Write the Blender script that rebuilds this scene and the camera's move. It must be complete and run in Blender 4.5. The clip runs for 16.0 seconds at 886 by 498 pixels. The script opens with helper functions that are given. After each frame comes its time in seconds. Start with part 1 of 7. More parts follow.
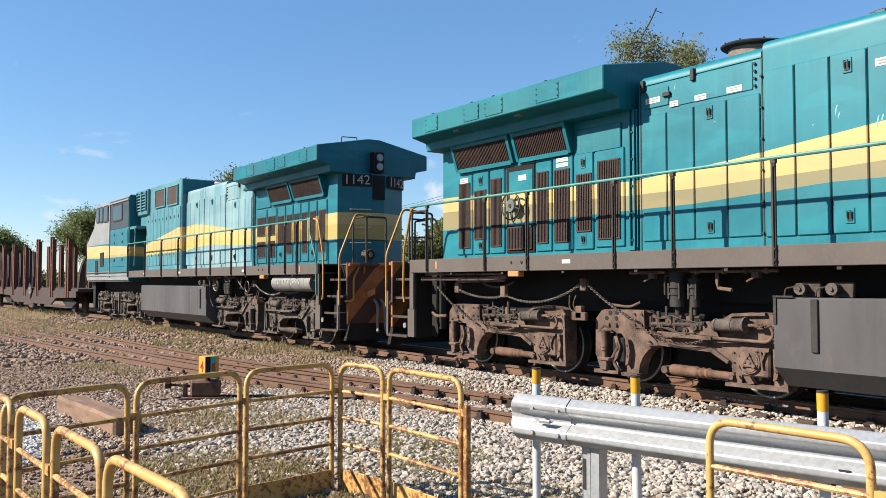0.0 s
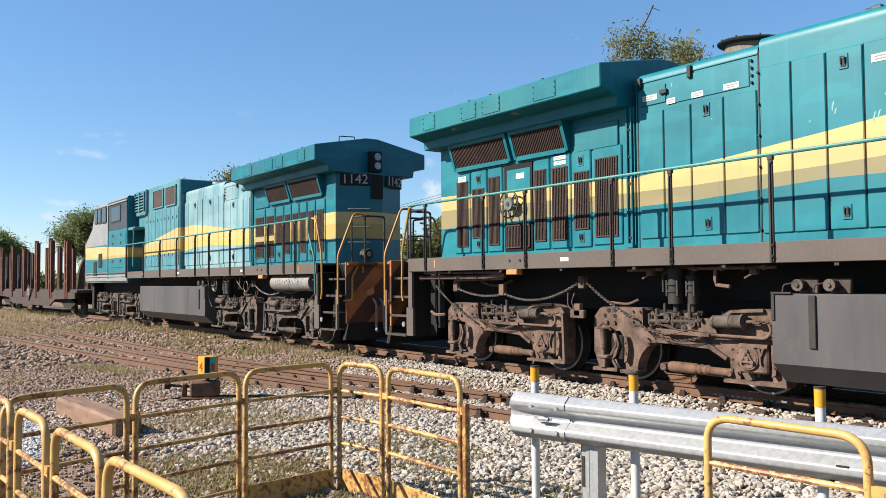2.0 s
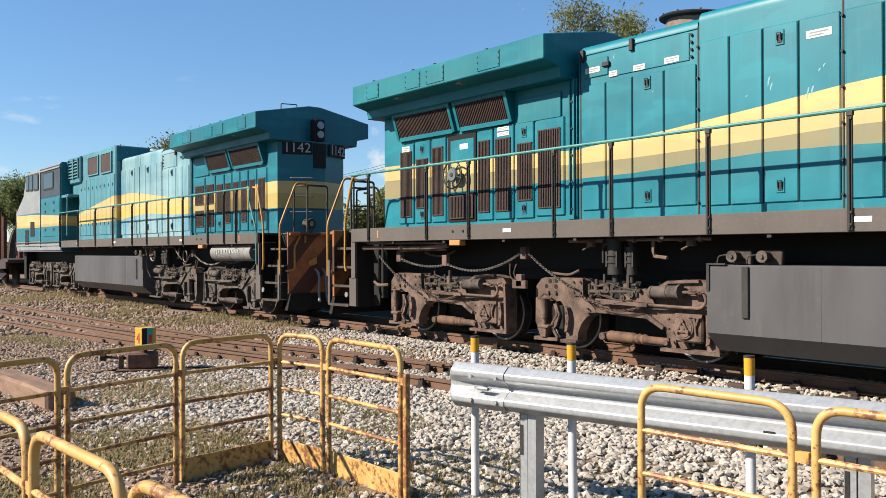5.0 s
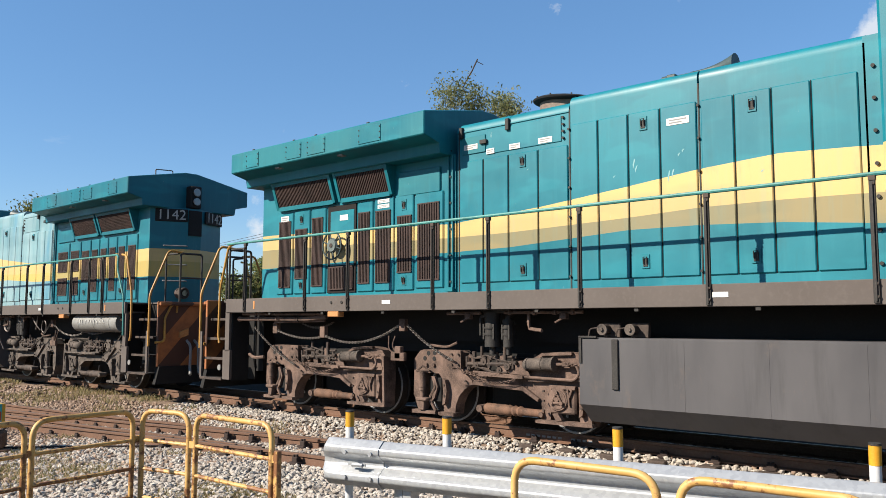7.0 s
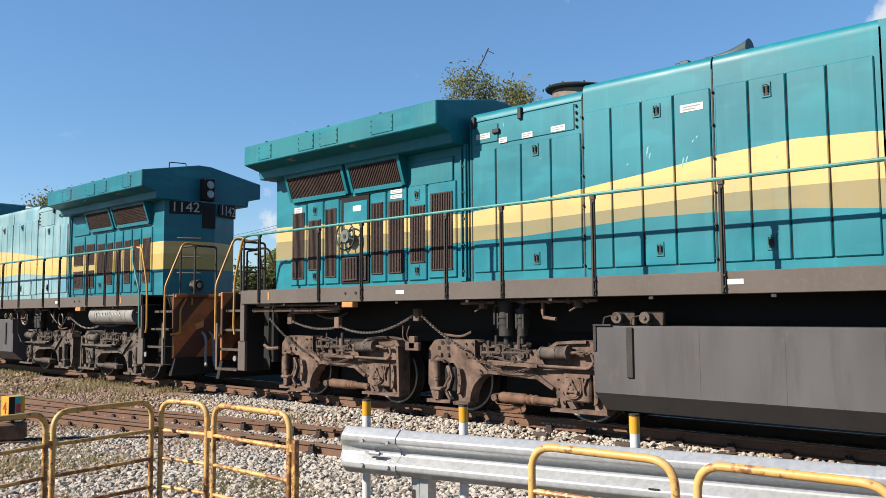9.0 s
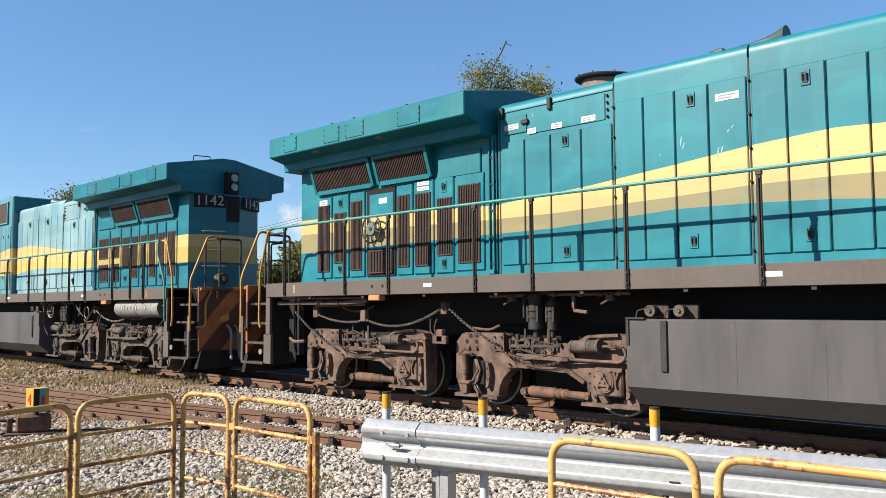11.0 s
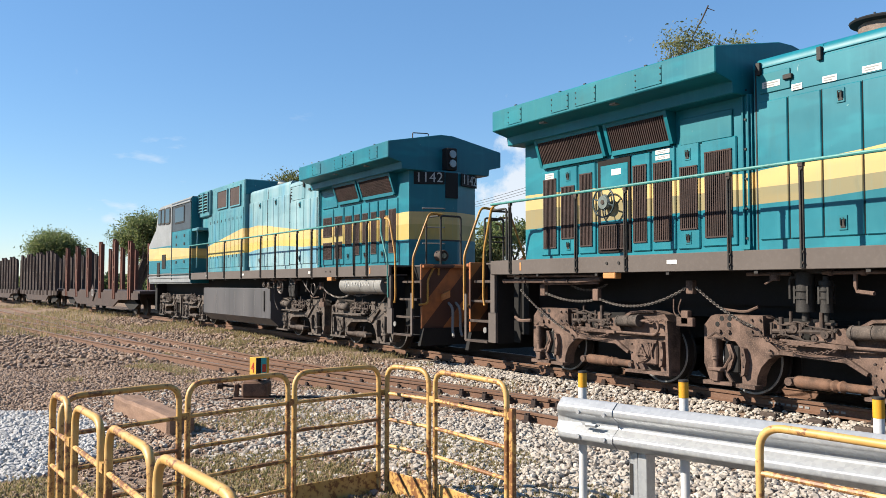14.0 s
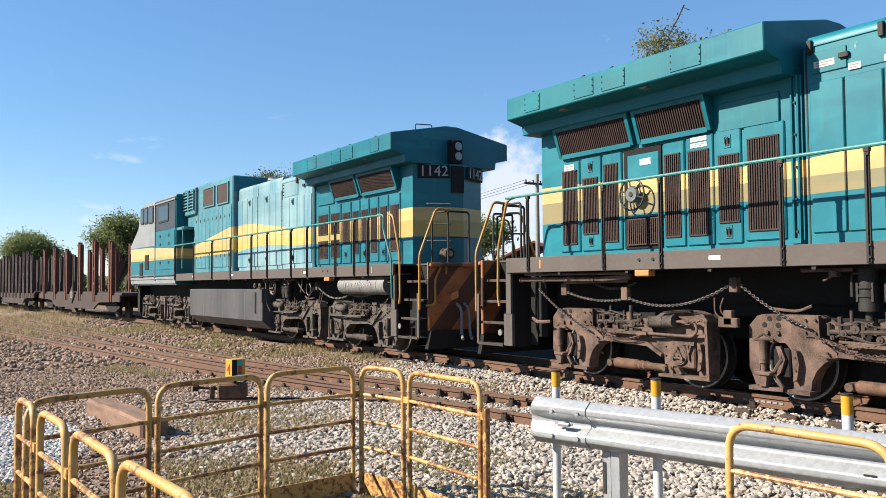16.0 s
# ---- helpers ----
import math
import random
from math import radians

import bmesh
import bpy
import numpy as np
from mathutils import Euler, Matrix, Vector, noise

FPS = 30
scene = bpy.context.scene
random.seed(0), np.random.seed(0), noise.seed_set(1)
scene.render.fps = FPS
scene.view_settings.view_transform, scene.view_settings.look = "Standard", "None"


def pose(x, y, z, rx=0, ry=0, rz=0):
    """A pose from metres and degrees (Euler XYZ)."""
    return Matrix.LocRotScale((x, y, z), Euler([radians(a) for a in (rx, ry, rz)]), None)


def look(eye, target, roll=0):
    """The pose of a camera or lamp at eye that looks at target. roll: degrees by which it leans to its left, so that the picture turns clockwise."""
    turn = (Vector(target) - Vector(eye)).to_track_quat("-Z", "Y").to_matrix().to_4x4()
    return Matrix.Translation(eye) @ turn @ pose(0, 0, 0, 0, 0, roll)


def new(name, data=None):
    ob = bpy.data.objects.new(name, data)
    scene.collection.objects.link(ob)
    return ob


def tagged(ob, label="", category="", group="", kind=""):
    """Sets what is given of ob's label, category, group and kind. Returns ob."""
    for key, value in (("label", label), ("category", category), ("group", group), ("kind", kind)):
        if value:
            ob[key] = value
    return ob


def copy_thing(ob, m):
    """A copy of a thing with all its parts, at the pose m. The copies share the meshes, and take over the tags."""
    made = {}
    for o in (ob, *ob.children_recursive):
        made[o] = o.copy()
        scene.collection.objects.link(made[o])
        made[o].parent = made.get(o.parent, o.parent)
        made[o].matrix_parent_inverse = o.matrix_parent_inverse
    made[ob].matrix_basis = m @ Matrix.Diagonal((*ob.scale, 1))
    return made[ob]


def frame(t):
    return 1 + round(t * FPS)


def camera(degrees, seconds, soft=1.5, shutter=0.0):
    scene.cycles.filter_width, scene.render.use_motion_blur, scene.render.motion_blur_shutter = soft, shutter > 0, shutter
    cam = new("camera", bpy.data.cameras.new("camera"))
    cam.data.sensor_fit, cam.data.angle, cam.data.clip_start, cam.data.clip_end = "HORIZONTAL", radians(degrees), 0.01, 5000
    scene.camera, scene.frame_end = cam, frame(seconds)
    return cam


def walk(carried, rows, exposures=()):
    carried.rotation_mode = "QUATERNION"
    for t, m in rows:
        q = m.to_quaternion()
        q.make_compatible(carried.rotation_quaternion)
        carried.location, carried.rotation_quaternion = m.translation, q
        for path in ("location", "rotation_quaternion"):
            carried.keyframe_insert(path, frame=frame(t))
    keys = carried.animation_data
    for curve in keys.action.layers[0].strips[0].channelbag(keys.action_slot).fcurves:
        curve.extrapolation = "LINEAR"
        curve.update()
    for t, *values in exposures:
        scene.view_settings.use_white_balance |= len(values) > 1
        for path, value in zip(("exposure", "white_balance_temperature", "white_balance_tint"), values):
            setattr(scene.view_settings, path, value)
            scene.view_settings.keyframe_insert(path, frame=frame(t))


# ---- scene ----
cam = camera(57.17, 16.0, 0.5)
PATH = [
    (0, pose(-0.019, 0.018, 1.407, 92.368, -0.017, -35.886)),
    (0.5, pose(-0.013, 0.016, 1.409, 92.347, 0.033, -35.741)),
    (1, pose(-0.011, 0.015, 1.408, 92.333, 0.220, -35.795)),
    (1.5, pose(-0.014, 0.008, 1.410, 92.276, 0.374, -35.882)),
    (2, pose(-0.018, 0.007, 1.409, 92.267, 0.392, -35.958)),
    (2.5, pose(-0.019, 0.005, 1.406, 92.041, 0.337, -36.018)),
    (3, pose(-0.014, 0.022, 1.403, 90.888, -0.629, -36.030)),
    (3.2, pose(-0.013, 0.022, 1.405, 90.404, -0.643, -35.953)),
    (5.3, pose(0.022, 0.000, 1.415, 90.686, -0.120, -41.051)),
    (5.5, pose(0.024, -0.009, 1.418, 91.778, -0.237, -42.023)),
    (6, pose(0.014, -0.024, 1.429, 93.720, -0.207, -45.386)),
    (6.5, pose(0.016, -0.028, 1.427, 94.661, -0.010, -47.465)),
    (7, pose(0.040, -0.008, 1.420, 95.155, -0.087, -48.215)),
    (7.5, pose(0.011, -0.010, 1.414, 95.114, -0.294, -48.416)),
    (8, pose(0.013, -0.004, 1.417, 95.088, -0.194, -48.376)),
    (8.5, pose(0.018, -0.005, 1.412, 94.966, 0.170, -47.739)),
    (9, pose(0.021, -0.001, 1.410, 94.481, 0.365, -47.322)),
    (11.5, pose(-0.000, 0.002, 1.408, 93.676, 0.341, -44.930)),
    (12, pose(-0.036, 0.009, 1.410, 93.277, 0.159, -37.939)),
    (12.5, pose(-0.042, 0.001, 1.407, 93.107, 0.050, -33.950)),
    (13, pose(-0.015, 0.004, 1.401, 92.700, -0.065, -32.813)),
    (13.5, pose(-0.001, 0.002, 1.408, 92.580, -0.167, -32.361)),
    (14, pose(0.001, -0.003, 1.412, 92.513, -0.032, -32.430)),
    (14.5, pose(-0.006, -0.012, 1.412, 92.540, 0.094, -32.976)),
    (15, pose(-0.005, -0.004, 1.412, 92.522, 0.083, -33.552)),
    (15.5, pose(-0.000, 0.000, 1.409, 92.532, 0.142, -33.633)),
    (16, pose(0.061, -0.011, 1.417, 92.461, 0.394, -33.803)),
]
walk(cam, PATH, [(0.0, 1.33), (3.0, 1.33), (6.0, 1.22), (9.0, 1.22), (12.0, 1.33), (15.0, 1.34), (16.0, 1.36)])

# ---- world, sun ----
SUN_WAY = Vector((0.58, -0.32, -0.45)).normalized()
world = bpy.data.worlds.new("sky")
scene.world = world
world.use_nodes = True
wn, wl = world.node_tree.nodes, world.node_tree.links
wn.clear()
sky = wn.new("ShaderNodeTexSky")
sky.sky_type, sky.sun_disc = "NISHITA", False
sky.sun_elevation = math.asin(-SUN_WAY.z)
sky.sun_rotation = math.atan2(-SUN_WAY.x, -SUN_WAY.y)
sky.air_density, sky.dust_density, sky.ozone_density = 1.0, 0.0, 3.0
geo = wn.new("ShaderNodeTexCoord")
sep = wn.new("ShaderNodeSeparateXYZ")
wl.new(geo.outputs["Generated"], sep.inputs[0])
stretch = wn.new("ShaderNodeVectorMath")
stretch.operation = "MULTIPLY"
stretch.inputs[1].default_value = (7, 7, 20)
wl.new(geo.outputs["Generated"], stretch.inputs[0])
cn = wn.new("ShaderNodeTexNoise")
cn.inputs["Scale"].default_value, cn.inputs["Detail"].default_value, cn.inputs["Roughness"].default_value = 1.0, 6, 0.55
wl.new(stretch.outputs[0], cn.inputs["Vector"])
cr = wn.new("ShaderNodeValToRGB")
cr.color_ramp.elements[0].position, cr.color_ramp.elements[1].position = 0.62, 0.74
wl.new(cn.outputs["Fac"], cr.inputs[0])
low = wn.new("ShaderNodeMapRange")
low.inputs[1].default_value, low.inputs[2].default_value, low.inputs[3].default_value, low.inputs[4].default_value = 0.26, 0.10, 0.0, 0.8
wl.new(sep.outputs["Z"], low.inputs[0])
# cloud banks stand low in two quarters of the sky, wisps elsewhere
bank = None
for az, el, reach in ((39, 5.5, 0.0065), (78, 16.5, 0.0028), (68.5, 15.6, 0.0005)):
    dot = wn.new("ShaderNodeVectorMath")
    dot.operation = "DOT_PRODUCT"
    e, a = radians(el), radians(az)
    dot.inputs[1].default_value = (math.sin(a) * math.cos(e), math.cos(a) * math.cos(e), math.sin(e))
    wl.new(geo.outputs["Generated"], dot.inputs[0])
    mr = wn.new("ShaderNodeMapRange")
    mr.inputs[1].default_value, mr.inputs[2].default_value = 1 - reach, 1 - reach * 0.2
    wl.new(dot.outputs["Value"], mr.inputs[0])
    if bank is None:
        bank = mr.outputs[0]
    else:
        mxn = wn.new("ShaderNodeMath")
        mxn.operation = "MAXIMUM"
        wl.new(bank, mxn.inputs[0])
        wl.new(mr.outputs[0], mxn.inputs[1])
        bank = mxn.outputs[0]
bn = wn.new("ShaderNodeTexNoise")
bn.inputs["Scale"].default_value, bn.inputs["Detail"].default_value, bn.inputs["Roughness"].default_value = 16, 7, 0.6
wl.new(geo.outputs["Generated"], bn.inputs["Vector"])
badd = wn.new("ShaderNodeMath")
badd.operation = "MULTIPLY_ADD"
badd.inputs[1].default_value = 0.32
wl.new(bank, badd.inputs[0])
wl.new(bn.outputs["Fac"], badd.inputs[2])
br = wn.new("ShaderNodeMapRange")
br.inputs[1].default_value, br.inputs[2].default_value, br.inputs[4].default_value = 0.70, 0.84, 0.8
wl.new(badd.outputs[0], br.inputs[0])
wisp = wn.new("ShaderNodeMath")
wisp.operation = "MULTIPLY"
wl.new(cr.outputs[0], wisp.inputs[0])
wl.new(low.outputs[0], wisp.inputs[1])
cm = wn.new("ShaderNodeMath")
cm.operation = "MAXIMUM"
wl.new(wisp.outputs[0], cm.inputs[0])
wl.new(br.outputs[0], cm.inputs[1])
cmix = wn.new("ShaderNodeMixRGB")
cmix.inputs[2].default_value = (5.4, 5.6, 5.9, 1)
wl.new(cm.outputs[0], cmix.inputs[0])
deep = wn.new("ShaderNodeHueSaturation")
deep.inputs["Saturation"].default_value = 1.15
wl.new(sky.outputs[0], deep.inputs["Color"])
even = wn.new("ShaderNodeMixRGB")
even.inputs[0].default_value = 0.35
even.inputs[2].default_value = (1.15, 2.45, 4.7, 1)
wl.new(deep.outputs[0], even.inputs[1])
wl.new(even.outputs[0], cmix.inputs[1])
bg = wn.new("ShaderNodeBackground")
bg.inputs["Strength"].default_value = 0.0675
wo = wn.new("ShaderNodeOutputWorld")
wl.new(cmix.outputs[0], bg.inputs[0])
wl.new(bg.outputs[0], wo.inputs[0])

sun = new("sun", bpy.data.lights.new("sun", "SUN"))
sun.data.energy, sun.data.angle, sun.data.color = 5.0, radians(0.55), (1.0, 0.90, 0.76)
sun.matrix_world = look((0, 0, 30), Vector((0, 0, 30)) + SUN_WAY)
scene.view_settings.exposure = 0.65


# ---- materials ----
# Even cut in every base colour, paired with a higher exposure.
BASE_SCALE = 0.66


class Mat:
    """Small node builder round one Principled material."""

    def __init__(self, name, rough=0.6, metal=0.0, spec=0.4):
        self.m = bpy.data.materials.new(name)
        self.m.use_nodes = True
        self.n, self.l = self.m.node_tree.nodes, self.m.node_tree.links
        self.p = self.n["Principled BSDF"]
        self.p.inputs["Roughness"].default_value = rough
        self.p.inputs["Metallic"].default_value = metal
        self.p.inputs["Specular IOR Level"].default_value = spec
        self.tc = self.n.new("ShaderNodeTexCoord")

    def coord(self, scale=(1, 1, 1), world=False):
        mp = self.n.new("ShaderNodeMapping")
        mp.inputs["Scale"].default_value = scale
        if world:
            g = self.n.new("ShaderNodeNewGeometry")
            self.l.new(g.outputs["Position"], mp.inputs[0])
        else:
            self.l.new(self.tc.outputs["Object"], mp.inputs[0])
        return mp.outputs[0]

    def noise(self, size, detail=4, rough=0.6, stretch=(1, 1, 1), world=False):
        t = self.n.new("ShaderNodeTexNoise")
        t.inputs["Scale"].default_value = 1.0
        t.inputs["Detail"].default_value, t.inputs["Roughness"].default_value = detail, rough
        self.l.new(self.coord([c / size for c in stretch], world), t.inputs["Vector"])
        return t.outputs["Fac"]

    def ramp(self, fac, *stops):
        r = self.n.new("ShaderNodeValToRGB")
        e = r.color_ramp.elements
        while len(e) < len(stops):
            e.new(0.5)
        for el, (p, c) in zip(e, stops):
            el.position = p
            el.color = (*c, 1) if isinstance(c, tuple) else (c, c, c, 1)
        self.l.new(fac, r.inputs[0])
        return r.outputs[0]

    def mix(self, fac, a, b, mode="MIX"):
        x = self.n.new("ShaderNodeMixRGB")
        x.blend_type = mode
        for v, i in ((fac, 0), (a, 1), (b, 2)):
            if isinstance(v, tuple):
                x.inputs[i].default_value = (*v, 1)
            elif isinstance(v, (int, float)):
                x.inputs[i].default_value = v
            else:
                self.l.new(v, x.inputs[i])
        return x.outputs[0]

    def math(self, op, a, b=0.0):
        x = self.n.new("ShaderNodeMath")
        x.operation = op
        for v, i in ((a, 0), (b, 1)):
            if isinstance(v, (int, float)):
                x.inputs[i].default_value = v
            else:
                self.l.new(v, x.inputs[i])
        return x.outputs[0]

    def axis(self, k):
        x = self.n.new("ShaderNodeSeparateXYZ")
        self.l.new(self.tc.outputs["Object"], x.inputs[0])
        return x.outputs[k]

    def color(self, c):
        """Base colour times one even factor, which deepens shade against the raised exposure."""
        self.l.new(self.mix(1.0, c, (BASE_SCALE, BASE_SCALE, BASE_SCALE), "MULTIPLY"), self.p.inputs["Base Color"])
        return self

    def rough(self, r):
        self.l.new(r, self.p.inputs["Roughness"])
        return self

    def bump(self, h, strength=0.3, dist=0.01):
        b = self.n.new("ShaderNodeBump")
        b.inputs["Strength"].default_value, b.inputs["Distance"].default_value = strength, dist
        self.l.new(h, b.inputs["Height"])
        self.l.new(b.outputs[0], self.p.inputs["Normal"])
        return self

    def rand(self):
        o = self.n.new("ShaderNodeObjectInfo")
        return o.outputs["Random"]

    def island(self):
        g = self.n.new("ShaderNodeNewGeometry")
        return g.outputs["Random Per Island"]


def worn(name, base, dark, light, size=0.5, rough=0.6, metal=0.0, bump=0.15, stretch=(1, 1, 1), spec=0.35):
    m = Mat(name, rough, metal, spec)
    big = m.noise(size, 5, 0.62, stretch)
    fine = m.noise(size * 0.07, 3, 0.6)
    c = m.mix(m.ramp(big, (0.35, 0.0), (0.65, 1.0)), dark, base)
    c = m.mix(m.math("MULTIPLY", m.ramp(fine, (0.5, 0.0), (0.75, 1.0)), 0.55), c, light)
    m.color(c)
    m.bump(fine, bump, 0.004)
    return m.m


TEAL, TEAL_D = (0.004, 0.21, 0.272), (0.003, 0.155, 0.208)
YEL, TAN = (0.68, 0.475, 0.185), (0.30, 0.25, 0.125)


def livery(name, faded=0.0, stripes=True, tint=TEAL, tan=TAN):
    """Teal paint with the yellow and tan band, dirt and sun-bleached streaks."""
    m = Mat(name, 0.5, 0, 0.28)
    u = m.math("DIVIDE", m.math("ABSOLUTE", m.axis(1)), 25.0)
    z = m.math("DIVIDE", m.axis(2), 5.0)
    big = m.noise(1.1, 5, 0.6)
    base = m.mix(m.ramp(big, (0.35, 0.0), (0.7, 1.0)), TEAL_D, tint)
    patch = m.noise(0.45, 2, 0.4, (0.5, 0.5, 1.6))
    base = m.mix(m.math("MULTIPLY", m.ramp(patch, (0.55, 0.0), (0.62, 1.0)), 0.22), base, (0.014, 0.30, 0.36))
    if faded:
        streak = m.noise(0.42, 5, 0.7, (1, 1, 0.13))
        f = m.ramp(streak, (0.30, 0.35), (0.56, 1.0))
        base = m.mix(m.math("MULTIPLY", f, faded), base, (0.50, 0.62, 0.64))
        blue = m.noise(0.6, 3, 0.5, (1, 1, 0.35))
        base = m.mix(m.math("MULTIPLY", m.ramp(blue, (0.54, 0.0), (0.70, 1.0)), 0.5), base, (0.03, 0.24, 0.40))
    c = base
    if stripes:
        def line(*pts):
            return m.ramp(u, *[(p / 25, h / 5) for p, h in pts])
        top = line((0.3, 2.96), (4.55, 2.83), (6.1, 2.93), (7.4, 3.06), (8.3, 3.16), (9.2, 3.22), (10.2, 3.17), (14.1, 2.69), (18, 2.86), (21, 2.9))
        mid = line((0.3, 2.70), (4.55, 2.63), (5.6, 2.63), (7.4, 2.68), (8.3, 2.72), (9.2, 2.72), (10.2, 2.70), (14.1, 2.46), (18, 2.46), (21, 2.46))
        bot = line((0.3, 2.37), (4.55, 2.42), (5.6, 2.43), (7.4, 2.53), (8.3, 2.52), (9.2, 2.48), (10.2, 2.39), (14.1, 2.36), (18, 2.36), (21, 2.4))
        dirt = m.noise(0.5, 5, 0.65)
        yel = m.mix(m.math("MULTIPLY", m.ramp(dirt, (0.45, 0.0), (0.8, 1.0)), 0.35), YEL, (0.60, 0.47, 0.19))
        c = m.mix(m.math("GREATER_THAN", z, bot), base, m.mix(m.math("GREATER_THAN", z, mid), tan, yel))
        c = m.mix(m.math("GREATER_THAN", z, top), c, base)
    wash = m.noise(0.10, 4, 0.6, (1, 1, 0.06))
    c = m.mix(m.math("MULTIPLY", m.ramp(wash, (0.52, 0.0), (0.72, 1.0)), 0.12), c, (0.07, 0.37, 0.42))
    dull = m.noise(0.9, 3, 0.5, (0.35, 0.35, 1.5))
    c = m.mix(m.math("MULTIPLY", m.ramp(dull, (0.50, 0.0), (0.58, 1.0)), 0.16), c, (0.02, 0.12, 0.14))
    grime = m.noise(0.22, 6, 0.7, (1, 1, 0.25))
    c = m.mix(m.math("MULTIPLY", m.ramp(grime, (0.56, 0.0), (0.8, 1.0)), 0.34), c, (0.03, 0.10, 0.10))
    scuff = m.noise(0.09, 4, 0.75, (1, 1, 0.4))
    c = m.mix(m.math("MULTIPLY", m.ramp(scuff, (0.70, 0.0), (0.76, 1.0)), 0.5), c, (0.45, 0.55, 0.52))
    m.color(c)
    m.rough(m.ramp(big, (0.3, 0.36), (0.7, 0.55)))
    m.bump(m.noise(0.7, 2, 0.5), 0.12, 0.02)
    return m.m


M_TEAL = livery("teal_paint_with_band")
M_TEAL_PLAIN = livery("teal_paint", 0, False, (0.004, 0.18, 0.215))
M_FADED = livery("sun_bleached_teal_paint", 0.54, True, TEAL, (0.62, 0.46, 0.13))
M_TEAL2 = livery("dull_teal_paint", 0.0, True, (0.013, 0.155, 0.215), (0.50, 0.38, 0.12))
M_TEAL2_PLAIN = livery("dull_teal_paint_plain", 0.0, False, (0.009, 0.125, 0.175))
M_HOUSING = livery("weathered_teal_housing_paint", 0.22, True, TEAL, (0.62, 0.46, 0.13))
M_RAIL_TEAL = worn("teal_rail_paint", (0.05, 0.27, 0.25), (0.03, 0.18, 0.17), (0.20, 0.34, 0.30), 0.4, 0.5)
M_CABGREY = worn("silver_grey_cab_paint", (0.30, 0.315, 0.325), (0.22, 0.232, 0.24), (0.38, 0.395, 0.40), 0.8, 0.5)
M_CABDARK = worn("dark_blue_grey_cab_paint", (0.035, 0.05, 0.065), (0.02, 0.03, 0.042), (0.07, 0.085, 0.10), 0.5, 0.5)
M_SILL = worn("brown_grey_sill_paint", (0.115, 0.095, 0.085), (0.095, 0.077, 0.068), (0.135, 0.113, 0.10), 0.8, 0.7)


def tank_paint():
    """Dark grey paint, washed by spilt fuel and rubbed with brown dust."""
    m = Mat("dark_grey_tank_paint", 0.55, 0, 0.25)
    big = m.noise(0.9, 5, 0.6, (1, 1, 0.35))
    c = m.mix(m.ramp(big, (0.35, 0.0), (0.68, 1.0)), (0.072, 0.070, 0.075), (0.104, 0.100, 0.105))
    run = m.noise(0.22, 5, 0.65, (1, 1, 0.10))
    c = m.mix(m.math("MULTIPLY", m.ramp(run, (0.55, 0.0), (0.70, 1.0)), 0.45), c, (0.048, 0.046, 0.049))
    dust = m.noise(0.35, 5, 0.7, (1, 1, 0.6))
    c = m.mix(m.math("MULTIPLY", m.ramp(dust, (0.60, 0.0), (0.74, 1.0)), 0.4), c, (0.17, 0.13, 0.105))
    m.rough(m.ramp(big, (0.3, 0.42), (0.7, 0.62)))
    return m.color(c).bump(m.noise(0.8, 2, 0.5), 0.1, 0.02).m


M_TANK = tank_paint()
# Black paint, darkened further so the shade below is in the colour.
M_UNDER = worn("shade_black_underframe", (0.007, 0.006, 0.006), (0.004, 0.004, 0.004), (0.018, 0.015, 0.013), 0.4, 0.85)
M_POST = worn("black_post_paint", (0.03, 0.028, 0.026), (0.018, 0.016, 0.015), (0.10, 0.085, 0.075), 0.2, 0.7)
# Near-black: shade below the train, painted as a surface.
M_SHADE_BED = worn("shade_black_ballast", (0.016, 0.014, 0.012), (0.009, 0.008, 0.007), (0.035, 0.03, 0.026), 0.12, 0.95, bump=0.8)
M_SHADE_BED.node_tree.nodes["Principled BSDF"].inputs["Specular IOR Level"].default_value = 0.05
M_TRUCK = worn("brown_dusty_bogie_steel", (0.195, 0.126, 0.098), (0.055, 0.035, 0.027), (0.29, 0.20, 0.16), 0.24, 0.9, bump=0.3)
M_TRUCK2 = worn("grey_dusty_bogie_steel", (0.145, 0.116, 0.098), (0.035, 0.029, 0.026), (0.25, 0.21, 0.18), 0.22, 0.9, bump=0.3)
M_MACH = worn("greasy_machinery", (0.085, 0.06, 0.048), (0.03, 0.022, 0.02), (0.16, 0.12, 0.095), 0.12, 0.8, bump=0.5)
M_RUSTROD = worn("rusty_rod", (0.19, 0.10, 0.062), (0.08, 0.045, 0.03), (0.28, 0.17, 0.11), 0.15, 0.85)
M_WHEEL = worn("dark_wheel_steel", (0.035, 0.028, 0.025), (0.02, 0.016, 0.015), (0.07, 0.055, 0.048), 0.2, 0.7)
M_TYRE = worn("polished_wheel_tread", (0.46, 0.46, 0.47), (0.30, 0.30, 0.30), (0.58, 0.58, 0.58), 0.2, 0.35, 0.25)
M_GRILLE = worn("dark_brown_grille", (0.066, 0.038, 0.033), (0.035, 0.022, 0.019), (0.11, 0.066, 0.056), 0.3, 0.8)
# Near-black backing: the shade behind bars is in its colour.
M_GRILLE_BACK = worn("painted_grille_depth", (0.008, 0.006, 0.006), (0.006, 0.005, 0.005), (0.014, 0.011, 0.01), 0.3, 0.9)
M_CHAIN = worn("galvanised_chain", (0.24, 0.22, 0.20), (0.12, 0.10, 0.09), (0.34, 0.32, 0.30), 0.1, 0.6, 0.4)
M_ALU = worn("bare_aluminium", (0.22, 0.26, 0.25), (0.14, 0.17, 0.16), (0.34, 0.38, 0.37), 0.2, 0.45, 0.5)
